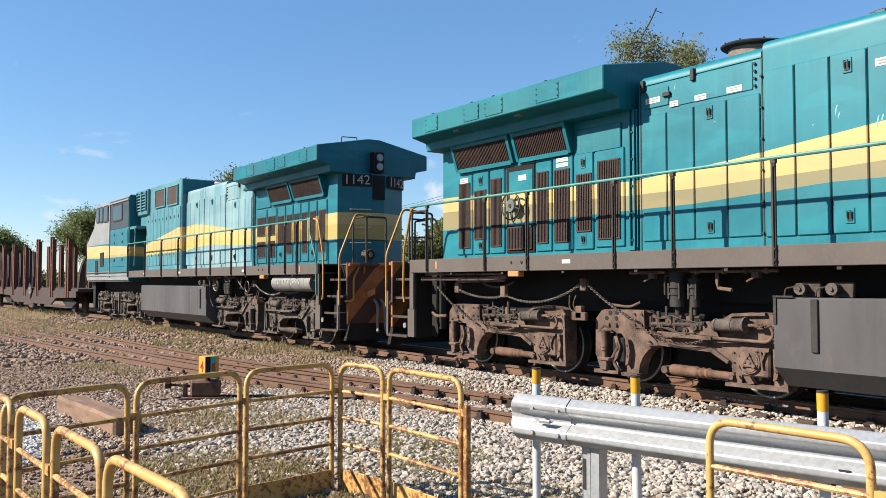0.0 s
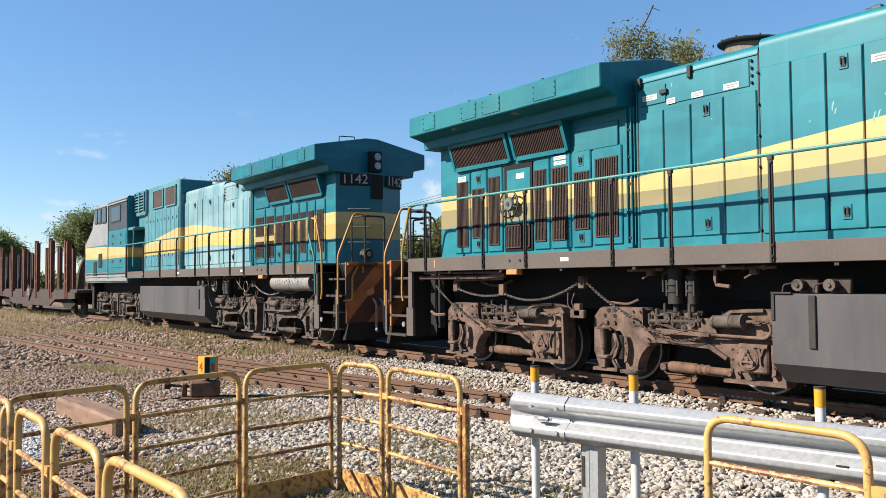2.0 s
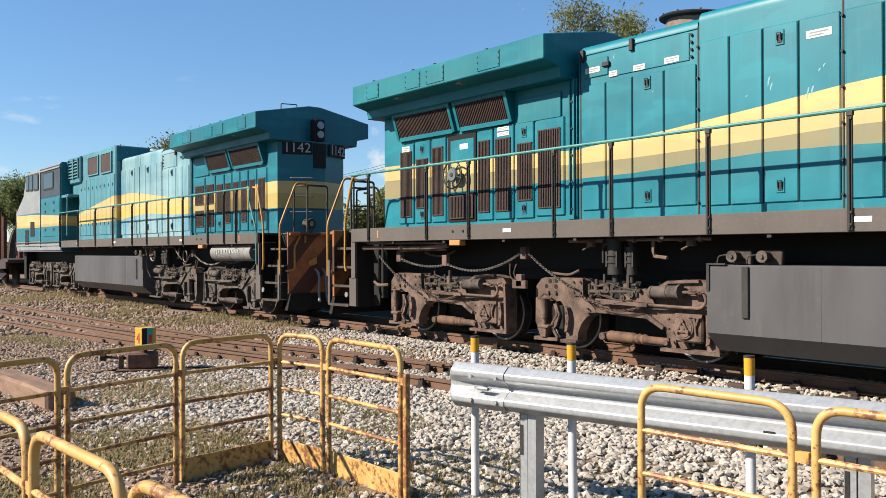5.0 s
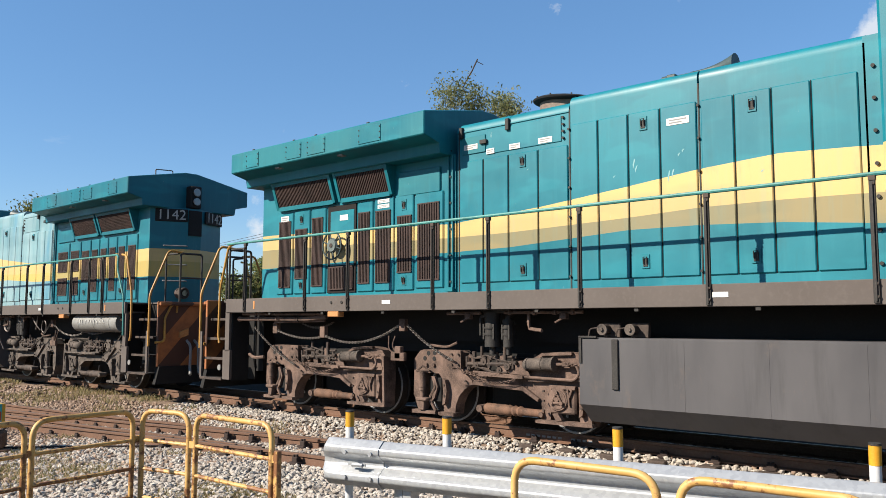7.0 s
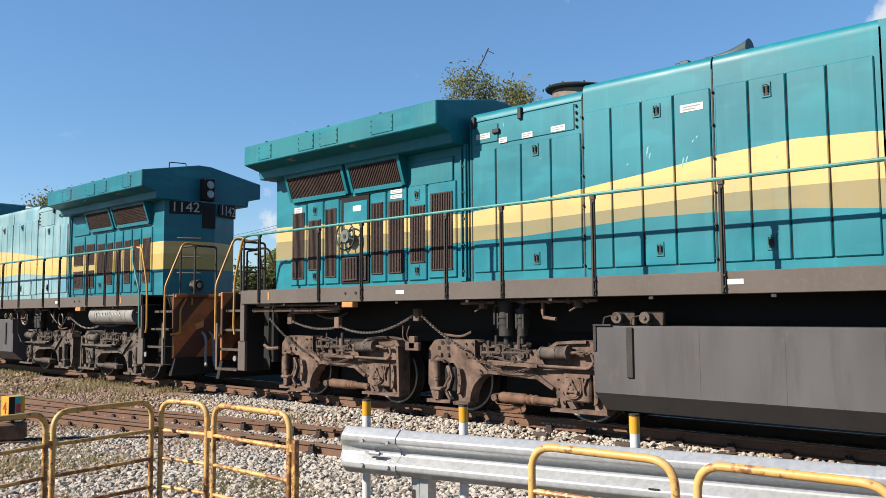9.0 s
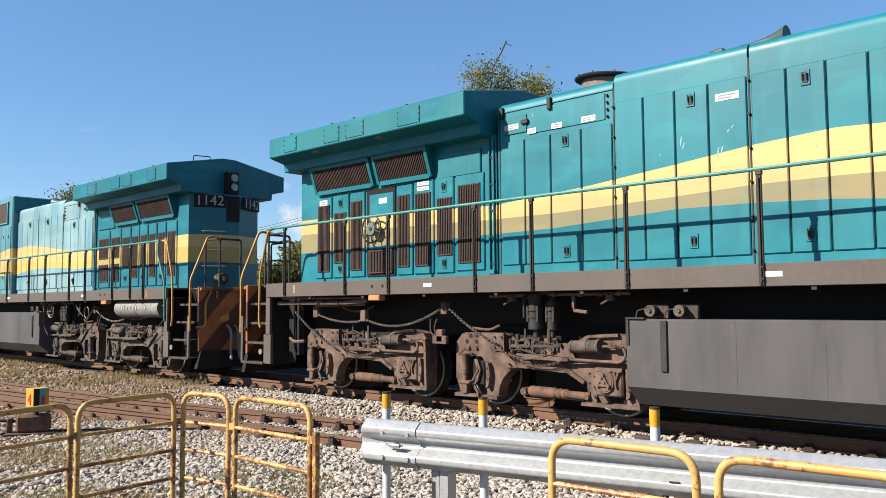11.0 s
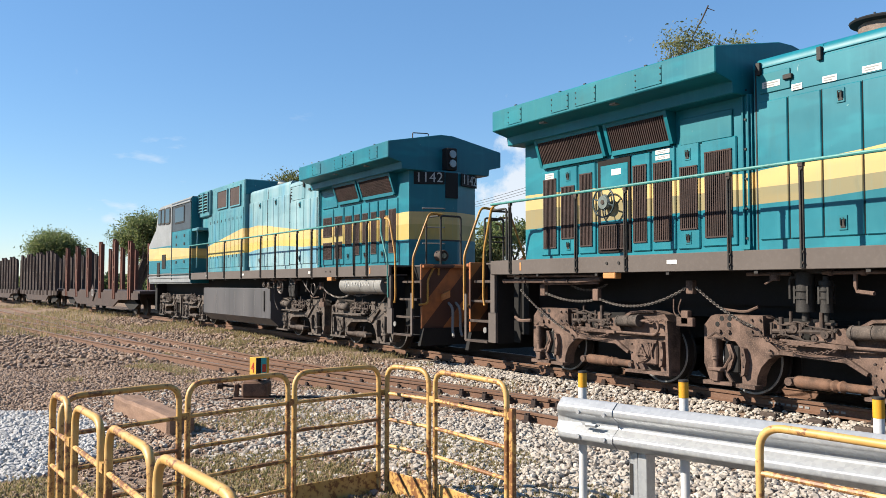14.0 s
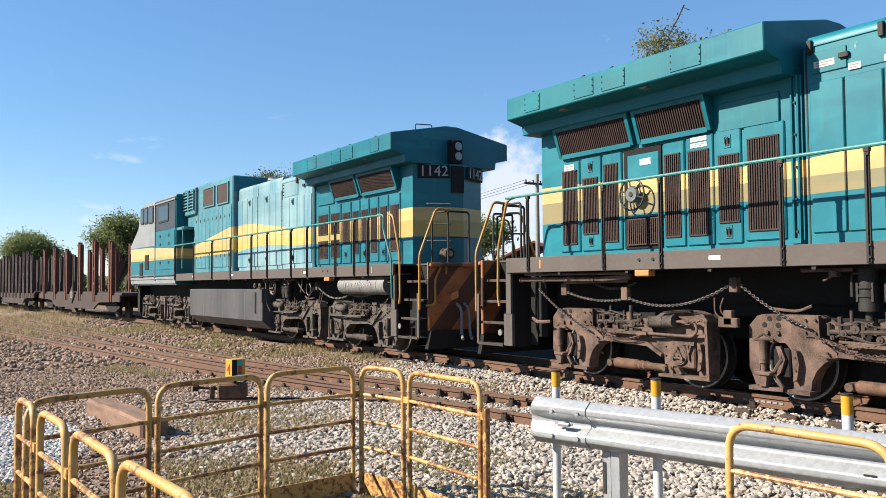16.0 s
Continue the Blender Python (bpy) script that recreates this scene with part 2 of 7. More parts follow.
M_STACK = worn("heat_stained_stack_steel", (0.26, 0.20, 0.16), (0.15, 0.11, 0.09), (0.42, 0.36, 0.29), 0.25, 0.7)
M_HORN = worn("dark_grey_green_paint", (0.045, 0.075, 0.08), (0.03, 0.05, 0.055), (0.09, 0.13, 0.13), 0.2, 0.5)
M_LABEL = worn("white_plate", (0.72, 0.72, 0.70), (0.6, 0.6, 0.58), (0.78, 0.78, 0.76), 0.2, 0.6)
M_SCRATCH = worn("scraped_paint", (0.26, 0.46, 0.48), (0.12, 0.36, 0.39), (0.45, 0.60, 0.60), 0.1, 0.6)
M_INK = worn("grey_ink", (0.30, 0.30, 0.30), (0.25, 0.25, 0.25), (0.36, 0.36, 0.36), 0.2, 0.7)
M_ORANGE = worn("orange_paint", (0.62, 0.28, 0.09), (0.5, 0.2, 0.06), (0.7, 0.42, 0.2), 0.2, 0.6)
M_YRAIL = worn("worn_yellow_step_rail", (0.52, 0.27, 0.045), (0.38, 0.17, 0.03), (0.60, 0.40, 0.12), 0.25, 0.55)


def hazard():
    m = Mat("rusty_hazard_striped_plate", 0.7)
    d = m.math("ADD", m.axis(0), m.math("MULTIPLY", m.axis(2), -0.9))
    w = m.math("GREATER_THAN", m.math("FRACT", m.math("MULTIPLY", d, 1.15)), 0.55)
    c = m.mix(w, (0.085, 0.034, 0.019), (0.44, 0.155, 0.045))
    n = m.noise(0.4, 5, 0.65)
    return m.color(m.mix(m.math("MULTIPLY", m.ramp(n, (0.4, 0.0), (0.7, 1.0)), 0.6), c, (0.07, 0.03, 0.018))).bump(n, 0.2, 0.005).m


M_HAZARD = hazard()
M_GLASS = Mat("dark_window_glass", 0.08, 0, 0.6).color((0.012, 0.014, 0.016)).m
M_LENS = Mat("headlight_lens", 0.12, 0.3, 0.8).color((0.20, 0.21, 0.22)).m
M_NUM = Mat("number_white", 0.6).color((0.42, 0.42, 0.41)).m
M_BLACK = worn("black_board", (0.012, 0.012, 0.013), (0.008, 0.008, 0.008), (0.03, 0.03, 0.03), 0.3, 0.85)
M_RES = worn("grey_air_tank", (0.27, 0.27, 0.26), (0.18, 0.175, 0.165), (0.40, 0.40, 0.38), 0.35, 0.6)


def fence_paint():
    m = Mat("yellow_fence_paint_with_rust", 0.5, 0, 0.4)
    f = m.noise(0.045, 6, 0.72)
    big = m.noise(0.42, 3, 0.5)
    tone = m.noise(0.16, 3, 0.5)
    c = m.mix(m.ramp(tone, (0.35, 0.0), (0.7, 1.0)), (0.60, 0.355, 0.10), (0.72, 0.465, 0.175))
    rust = m.mix(m.noise(0.03, 3), (0.15, 0.058, 0.024), (0.33, 0.15, 0.055))
    worn_f = m.math("ADD", m.math("ADD", m.math("MULTIPLY", f, 0.6), m.math("MULTIPLY", big, 0.4)), m.math("MULTIPLY", m.rand(), 0.06))
    c = m.mix(m.math("MULTIPLY", m.ramp(worn_f, (0.46, 0.0), (0.56, 1.0)), 0.45), c, (0.42, 0.20, 0.07))
    c = m.mix(m.ramp(worn_f, (0.535, 0.0), (0.565, 1.0)), c, rust)
    return m.color(c).bump(f, 0.3, 0.002).m


M_FENCE = fence_paint()


def galvanised():
    m = Mat("galvanised_steel", 0.42, 0.45, 0.5)
    v = m.n.new("ShaderNodeTexVoronoi")
    v.inputs["Scale"].default_value = 45
    m.l.new(m.tc.outputs["Object"], v.inputs["Vector"])
    sp = m.ramp(v.outputs["Color"], (0.2, 0.0), (0.8, 1.0))
    st = m.noise(0.35, 4, 0.6)
    c = m.mix(sp, (0.45, 0.47, 0.495), (0.54, 0.56, 0.58))
    c = m.mix(m.math("MULTIPLY", m.ramp(st, (0.45, 0.0), (0.7, 1.0)), 0.22), c, (0.36, 0.39, 0.42))
    m.rough(m.ramp(st, (0.3, 0.36), (0.7, 0.46)))
    return m.color(c).m


M_GALV = galvanised()
M_PVC = worn("white_plastic_post", (0.74, 0.75, 0.76), (0.62, 0.63, 0.64), (0.8, 0.8, 0.8), 0.3, 0.5)
M_CAP = worn("yellow_post_band", (0.72, 0.36, 0.02), (0.6, 0.28, 0.015), (0.78, 0.45, 0.06), 0.2, 0.5)


def rail_steel():
    m = Mat("rusty_rail_steel", 0.75, 0.15)
    n = m.noise(0.35, 5, 0.65, world=True)
    f = m.noise(0.03, 4, 0.6, world=True)
    c = m.mix(n, (0.10, 0.052, 0.033), (0.23, 0.118, 0.07))
    c = m.mix(m.math("MULTIPLY", m.ramp(f, (0.5, 0.0), (0.7, 1.0)), 0.5), c, (0.25, 0.16, 0.11))
    return m.color(c).bump(f, 0.3, 0.003).m


M_RAIL = rail_steel()
M_RAILTOP = worn("worn_rail_head", (0.26, 0.20, 0.17), (0.18, 0.12, 0.09), (0.36, 0.32, 0.29), 0.3, 0.45, 0.4)
M_SLEEPER = worn("weathered_sleeper_wood", (0.085, 0.062, 0.05), (0.05, 0.036, 0.03), (0.15, 0.115, 0.095), 0.4, 0.9, bump=0.6)
M_CLIP = worn("rusty_rail_clip", (0.045, 0.028, 0.022), (0.025, 0.016, 0.014), (0.09, 0.055, 0.042), 0.1, 0.9)
M_TIMBER = worn("split_timber_beam", (0.30, 0.185, 0.125), (0.17, 0.10, 0.07), (0.42, 0.29, 0.21), 0.3, 0.9, bump=0.7, stretch=(3, 0.4, 3))


def ground_mat():
    m = Mat("gravelly_earth", 0.95, 0, 0.2)
    a = m.noise(2.2, 6, 0.65, world=True)
    b = m.noise(0.05, 4, 0.7, world=True)
    g = m.noise(1.3, 5, 0.7, world=True)
    c = m.mix(m.ramp(b, (0.3, 0.0), (0.7, 1.0)), (0.11, 0.072, 0.053), (0.43, 0.315, 0.24))
    c = m.mix(m.math("MULTIPLY", m.ramp(g, (0.50, 0.0), (0.64, 1.0)), 0.4), c, (0.19, 0.18, 0.085))
    c = m.mix(m.math("MULTIPLY", m.ramp(a, (0.4, 0.0), (0.7, 1.0)), 0.4), c, (0.20, 0.135, 0.095))
    return m.color(c).bump(b, 0.8, 0.03).m


M_GROUND = ground_mat()


def stone_mat(name, *cols):
    m = Mat(name, 0.9, 0, 0.25)
    n = len(cols)
    c = m.ramp(m.island(), *[(k / max(1, n - 1), col) for k, col in enumerate(cols)])
    f = m.noise(0.025, 3, 0.6, world=True)
    c = m.mix(m.math("MULTIPLY", f, 0.35), c, (0.16, 0.125, 0.10))
    return m.color(c).bump(f, 0.4, 0.004).m


M_STONE = stone_mat("pale_ballast_stone", (0.36, 0.31, 0.26), (0.58, 0.52, 0.45), (0.46, 0.42, 0.38), (0.68, 0.63, 0.56), (0.28, 0.235, 0.20))
M_STONE_OLD = stone_mat("old_brown_ballast", (0.335, 0.225, 0.16), (0.475, 0.34, 0.25), (0.185, 0.115, 0.08), (0.60, 0.465, 0.37))
M_STONE_FINE = stone_mat("blue_grey_fine_gravel", (0.52, 0.52, 0.52), (0.66, 0.655, 0.65), (0.44, 0.44, 0.44), (0.74, 0.735, 0.73))


def leaf_mat(name, a, b, d):
    m = Mat(name, 0.6, 0, 0.3)
    c = m.ramp(m.island(), (0.0, a), (0.55, b), (1.0, d))
    m.color(c)
    tr = m.n.new("ShaderNodeBsdfTranslucent")
    m.l.new(c, tr.inputs["Color"])
    mx = m.n.new("ShaderNodeMixShader")
    mx.inputs[0].default_value = 0.4
    m.l.new(m.p.outputs[0], mx.inputs[1])
    m.l.new(tr.outputs[0], mx.inputs[2])
    m.l.new(mx.outputs[0], m.n["Material Output"].inputs["Surface"])
    return m.m


M_GRASS = leaf_mat("dry_green_grass", (0.16, 0.165, 0.06), (0.30, 0.24, 0.12), (0.44, 0.325, 0.20))
M_LEAF = leaf_mat("olive_leaves", (0.075, 0.105, 0.032), (0.13, 0.15, 0.05), (0.22, 0.20, 0.075))
M_LEAF_D = leaf_mat("dark_green_leaves", (0.085, 0.13, 0.045), (0.16, 0.205, 0.075), (0.26, 0.28, 0.11))
M_LEAF_PALE = leaf_mat("pale_olive_leaves", (0.11, 0.135, 0.05), (0.18, 0.20, 0.085), (0.29, 0.28, 0.135))
M_BARK = worn("grey_bark", (0.075, 0.055, 0.042), (0.04, 0.03, 0.024), (0.13, 0.10, 0.08), 0.3, 0.95)
M_STAKE = worn("rust_red_stake_paint", (0.15, 0.045, 0.025), (0.08, 0.028, 0.018), (0.22, 0.085, 0.05), 0.5, 0.8)
M_STAKE_G = worn("dark_brown_stake_paint", (0.065, 0.04, 0.034), (0.035, 0.024, 0.022), (0.12, 0.08, 0.066), 0.5, 0.8)
M_ROOFTILE = worn("clay_roof_tile", (0.28, 0.10, 0.06), (0.2, 0.07, 0.045), (0.34, 0.16, 0.1), 0.5, 0.9)
M_CONCRETE = worn("grey_concrete", (0.32, 0.31, 0.29), (0.24, 0.23, 0.21), (0.4, 0.39, 0.37), 0.6, 0.9)
M_WIRE = worn("wire", (0.03, 0.03, 0.03), (0.02, 0.02, 0.02), (0.05, 0.05, 0.05), 1, 0.6)
M_SIGNYEL = worn("ochre_sign_face", (0.60, 0.36, 0.03), (0.48, 0.27, 0.02), (0.66, 0.45, 0.1), 0.2, 0.6)
M_SIGNRED = worn("red_sign_paint", (0.55, 0.05, 0.02), (0.45, 0.04, 0.02), (0.6, 0.12, 0.06), 0.2, 0.6)
M_SIGNTEAL = worn("cyan_sign_paint", (0.03, 0.42, 0.46), (0.02, 0.33, 0.36), (0.12, 0.5, 0.5), 0.2, 0.6)


# ---- mesh helpers ----
def part(name, bm, mat, parent=None, label="", smooth=False):
    """Link a bmesh as one mesh object, under a thing or a part."""
    bmesh.ops.recalc_face_normals(bm, faces=bm.faces[:])
    me = bpy.data.meshes.new(name)
    bm.to_mesh(me)
    bm.free()
    me.materials.append(mat)
    if smooth:
        me.shade_smooth()
        me.set_sharp_from_angle(angle=radians(40))
    ob = new(name, me)
    if parent:
        ob.parent = parent
    if label:
        ob["label"] = label
    return ob


def parts(name, bm, mat, parent, label="", smooth=False):
    """Link each loose piece of a bmesh as a part of its own."""
    left = set(bm.verts)
    while left:
        seed = left.pop()
        group, todo = {seed}, [seed]
        while todo:
            for e in todo.pop().link_edges:
                for v in e.verts:
                    if v not in group:
                        group.add(v)
                        todo.append(v)
        left -= group
        piece = bmesh.new()
        m = {v: piece.verts.new(v.co) for v in group}
        for f in {f for v in group for f in v.link_faces}:
            piece.faces.new([m[v] for v in f.verts])
        part(name, piece, mat, parent, label, smooth)
    bm.free()


def box(bm, x0, x1, y0, y1, z0, z1, bev=0.0):
    r = bmesh.ops.create_cube(bm, size=1.0)
    v = r["verts"]
    for p in v:
        p.co = Vector(((x0 + x1) / 2 + p.co.x * abs(x1 - x0), (y0 + y1) / 2 + p.co.y * abs(y1 - y0), (z0 + z1) / 2 + p.co.z * abs(z1 - z0)))
    if bev:
        e = list({k for p in v for k in p.link_edges})
        bmesh.ops.bevel(bm, geom=e, offset=bev, segments=1, affect="EDGES")
    return v


def loft(bm, rings, close=True, cap=True):
    """Skin over rings of equal point counts."""
    vs = [[bm.verts.new(p) for p in r] for r in rings]
    n = len(vs[0])
    for a, b in zip(vs, vs[1:]):
        for k in range(n if close else n - 1):
            bm.faces.new((a[k], a[(k + 1) % n], b[(k + 1) % n], b[k]))
    if cap:
        bm.faces.new(vs[0][::-1])
        bm.faces.new(vs[-1])
    return vs


def prism(bm, prof, axis, a, b):
    """Extrude a profile along an axis from a to b. axis x: prof is (y, z); y: (x, z); z: (x, y)."""
    def at(p, t):
        return {"x": (t, p[0], p[1]), "y": (p[0], t, p[1]), "z": (p[0], p[1], t)}[axis]
    loft(bm, [[at(p, a) for p in prof], [at(p, b) for p in prof]])


def tube(bm, pts, r, n=8):
    pts = [Vector(p) for p in pts]
    rings = []
    side = None
    for i, p in enumerate(pts):
        d = (pts[min(i + 1, len(pts) - 1)] - pts[max(i - 1, 0)]).normalized()
        if side is None:
            side = d.orthogonal().normalized()
        side = (side - d * side.dot(d)).normalized()
        up = d.cross(side)
        rings.append([p + (side * math.cos(k * math.tau / n) + up * math.sin(k * math.tau / n)) * r for k in range(n)])
    loft(bm, rings)


def disc(bm, c, axis, r, h, n=24, r2=None):
    """A cylinder, or a cone frustum, with its base centre c along the axis."""
    a = {"x": Vector((1, 0, 0)), "y": Vector((0, 1, 0)), "z": Vector((0, 0, 1))}[axis]
    s = a.orthogonal().normalized()
    t = a.cross(s)
    c = Vector(c)
    ring = lambda q, rr: [q + (s * math.cos(k * math.tau / n) + t * math.sin(k * math.tau / n)) * rr for k in range(n)]
    loft(bm, [ring(c, r), ring(c + a * h, r if r2 is None else r2)])


def ring_torus(bm, c, axis, r, w, n=28, m=8):
    a = {"x": Vector((1, 0, 0)), "y": Vector((0, 1, 0)), "z": Vector((0, 0, 1))}[axis]
    s = a.orthogonal().normalized()
    t = a.cross(s)
    vs = []
    for k in range(n):
        d = s * math.cos(k * math.tau / n) + t * math.sin(k * math.tau / n)
        vs.append([bm.verts.new(Vector(c) + d * r + (d * math.cos(j * math.tau / m) + a * math.sin(j * math.tau / m)) * w) for j in range(m)])
    for k in range(n):
        for j in range(m):
            bm.faces.new((vs[k][j], vs[(k + 1) % n][j], vs[(k + 1) % n][(j + 1) % m], vs[k][(j + 1) % m]))


def lettering(name, text, size, mat, parent, m, depth=0.004):
    cu = bpy.data.curves.new(name, "FONT")
    cu.body, cu.size, cu.extrude, cu.align_x, cu.align_y = text, size, depth, "CENTER", "CENTER"
    tmp = bpy.data.objects.new("tmp_text", cu)
    scene.collection.objects.link(tmp)
    bpy.context.view_layer.update()
    me = bpy.data.meshes.new_from_object(tmp)
    bpy.data.objects.remove(tmp)
    me.transform(m)
    me.materials.append(mat)
    ob = new(name, me)
    if parent:
        ob.parent = parent
    return ob


def B():
    return bmesh.new()


def pile(name, verts, faces, mat, label, category, kind="stuff", smooth=False):
    me = bpy.data.meshes.new(name)
    me.from_pydata(verts.tolist() if hasattr(verts, "tolist") else verts, [], faces.tolist() if hasattr(faces, "tolist") else faces)
    me.materials.append(mat)
    ob = new(name, me)
    return tagged(ob, label, category, kind=kind)


# ---- plan ----
TRACK_X = 9.65


def bend(y):
    """Sideways drift of the main track, which curves away gently far off."""
    return -0.0007 * max(0.0, y - 14.0) ** 2


def lerp_pts(y, pts):
    for (a, p), (b, q) in zip(pts, pts[1:]):
        if y <= b:
            k = max(0.0, min(1.0, (y - a) / (b - a)))
            return p + (q - p) * k
    return pts[-1][1]


FAR_PTS = [(-30, 9.2), (0, 8.2), (5.5, 8.05), (10.35, 7.75), (13, 7.2), (17.5, 6.62), (20, 6.5), (28.8, 6.1), (49.5, 5.4), (90, 4.2)]
NEAR_PTS = [(-30, 8.15), (0, 7.15), (6.6, 6.95), (8.8, 6.75), (11.7, 6.2), (15.8, 5.35), (22.8, 4.5), (38, 3.0), (90, -3.0)]


def smooth_pts(y, pts):
    return sum(lerp_pts(y + d, pts) for d in (-2.4, -1.6, -0.8, 0, 0.8, 1.6, 2.4)) / 7


def far_rail(y):
    return smooth_pts(y, FAR_PTS)


def near_rail(y):
    return smooth_pts(y, NEAR_PTS)


def ground_z(x, y):
    z = -0.345 + 0.03 * noise.noise((x * 0.35, y * 0.35, 0)) + 0.012 * noise.noise((x * 1.7, y * 1.7, 3))
    c = TRACK_X + bend(y)
    d = abs(x - c)
    k = max(0.0, min(1.0, (1.95 - d) / 0.75))
    z = z * (1 - k) + (-0.185) * k
    if -6 < y < 60:
        s = (far_rail(y) + near_rail(y)) / 2
        w = (far_rail(y) - near_rail(y)) / 2
        k = max(0.0, min(1.0, (w + 0.9 - abs(x - s)) / 0.5))
        z = z * (1 - k) + (-0.405) * k
    return z


def make_ground():
    def steps(a, b, h):
        return list(np.arange(a, b, h))
    xs = [-1500, -600, -250, -100, -50, -25, -12] + steps(-6, 12.5, 0.25) + [13, 14, 16, 20, 30, 60, 120, 300, 700, 1500]
    ys = [-1500, -500, -150, -60, -30, -15, -8] + steps(-4, 30, 0.3) + steps(30, 60, 1.0) + [62, 66, 72, 80, 100, 140, 250, 500, 1000, 1800]
    v = [(x, y, ground_z(x, y)) for y in ys for x in xs]
    n = len(xs)
    f = [(j * n + i, j * n + i + 1, (j + 1) * n + i + 1, (j + 1) * n + i) for j in range(len(ys) - 1) for i in range(n - 1)]
    g = pile("ground", v, f, M_GROUND, "gravelly earth yard ground with sparse grass", "ground", "structure")
    g.data.shade_smooth()


make_ground()


def shade_bed():
    """Black sheet under and beyond the train: the shade there, put into colour."""
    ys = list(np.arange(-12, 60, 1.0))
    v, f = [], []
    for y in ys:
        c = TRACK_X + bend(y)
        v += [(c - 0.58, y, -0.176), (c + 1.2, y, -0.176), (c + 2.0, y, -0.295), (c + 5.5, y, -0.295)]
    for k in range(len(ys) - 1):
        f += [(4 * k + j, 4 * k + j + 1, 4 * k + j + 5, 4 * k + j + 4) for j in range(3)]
    pile("track_bed", v, f, M_SHADE_BED, "black sheet under and beyond the train, shade painted in", "track bed", "structure")


shade_bed()

# ---- rails ----
RAIL_PROF = [(-0.055, -0.145), (0.055, -0.145), (0.055, -0.132), (0.012, -0.118), (0.010, -0.045), (0.032, -0.035), (0.033, -0.006), (0.024, 0.0), (-0.024, 0.0), (-0.033, -0.006), (-0.032, -0.035), (-0.010, -0.045), (-0.012, -0.118), (-0.055, -0.132)]


def rail(name, fx, ys, z, label):
    bm = B()
    rings = []
    for y in ys:
        d = (fx(y + 0.1) - fx(y - 0.1)) / 0.2
        c = 1 / math.hypot(1, d)
        rings.append([(fx(y) + p * c, y - p * d * c, z + h) for p, h in RAIL_PROF])
    loft(bm, rings)
    ob = part(name, bm, M_RAIL, smooth=True)
    ob.data.materials.append(M_RAILTOP)
    for poly in ob.data.polygons:
        if poly.normal.z > 0.9 and poly.center.z > z - 0.01:
            poly.material_index = 1
    return tagged(ob, label, "rail", kind="structure")


YS = [-30, -20, -12, -6] + list(np.arange(-3, 60, 0.9)) + [70, 90, 130, 200]
near_main = rail("rail_main", lambda y: TRACK_X - 0.535 + bend(y), YS, 0.0, "rusty brown steel running rail of the main track")
rail("rail_main", lambda y: TRACK_X + 0.535 + bend(y), YS, 0.0, "rusty brown steel running rail of the main track")
bm = B()
for k in range(11):
    y = 6.55 - 0.085 * k - (0.12 if k > 6 else 0.0)
    box(bm, 9.096, 9.1015, y - 0.028, y + 0.028, -0.096, -0.070)
part("chalked_mark", bm, M_INK, near_main, "faded white paint marks on the rail web")
YS2 = [-30, -15, -6] + list(np.arange(-2, 50, 0.8)) + [60, 75, 90]
rail("rail_siding", far_rail, YS2, -0.25, "rusty siding rail set in pale ballast")
rail("rail_siding", near_rail, YS2, -0.25, "rusty siding rail set in pale ballast")
SW = list(np.arange(9.2, 50, 0.8)) + [60, 75, 90]
rail("rail_switch", lambda y: far_rail(y) - 0.09 - 0.98 * max(0.0, min(1.0, (y - 9) / 17)), SW, -0.252, "rusty switch blade rail of the turnout")
rail("rail_switch", lambda y: near_rail(y) + 0.09 + 0.98 * max(0.0, min(1.0, (y - 9) / 17)), SW, -0.252, "rusty switch blade rail of the turnout")


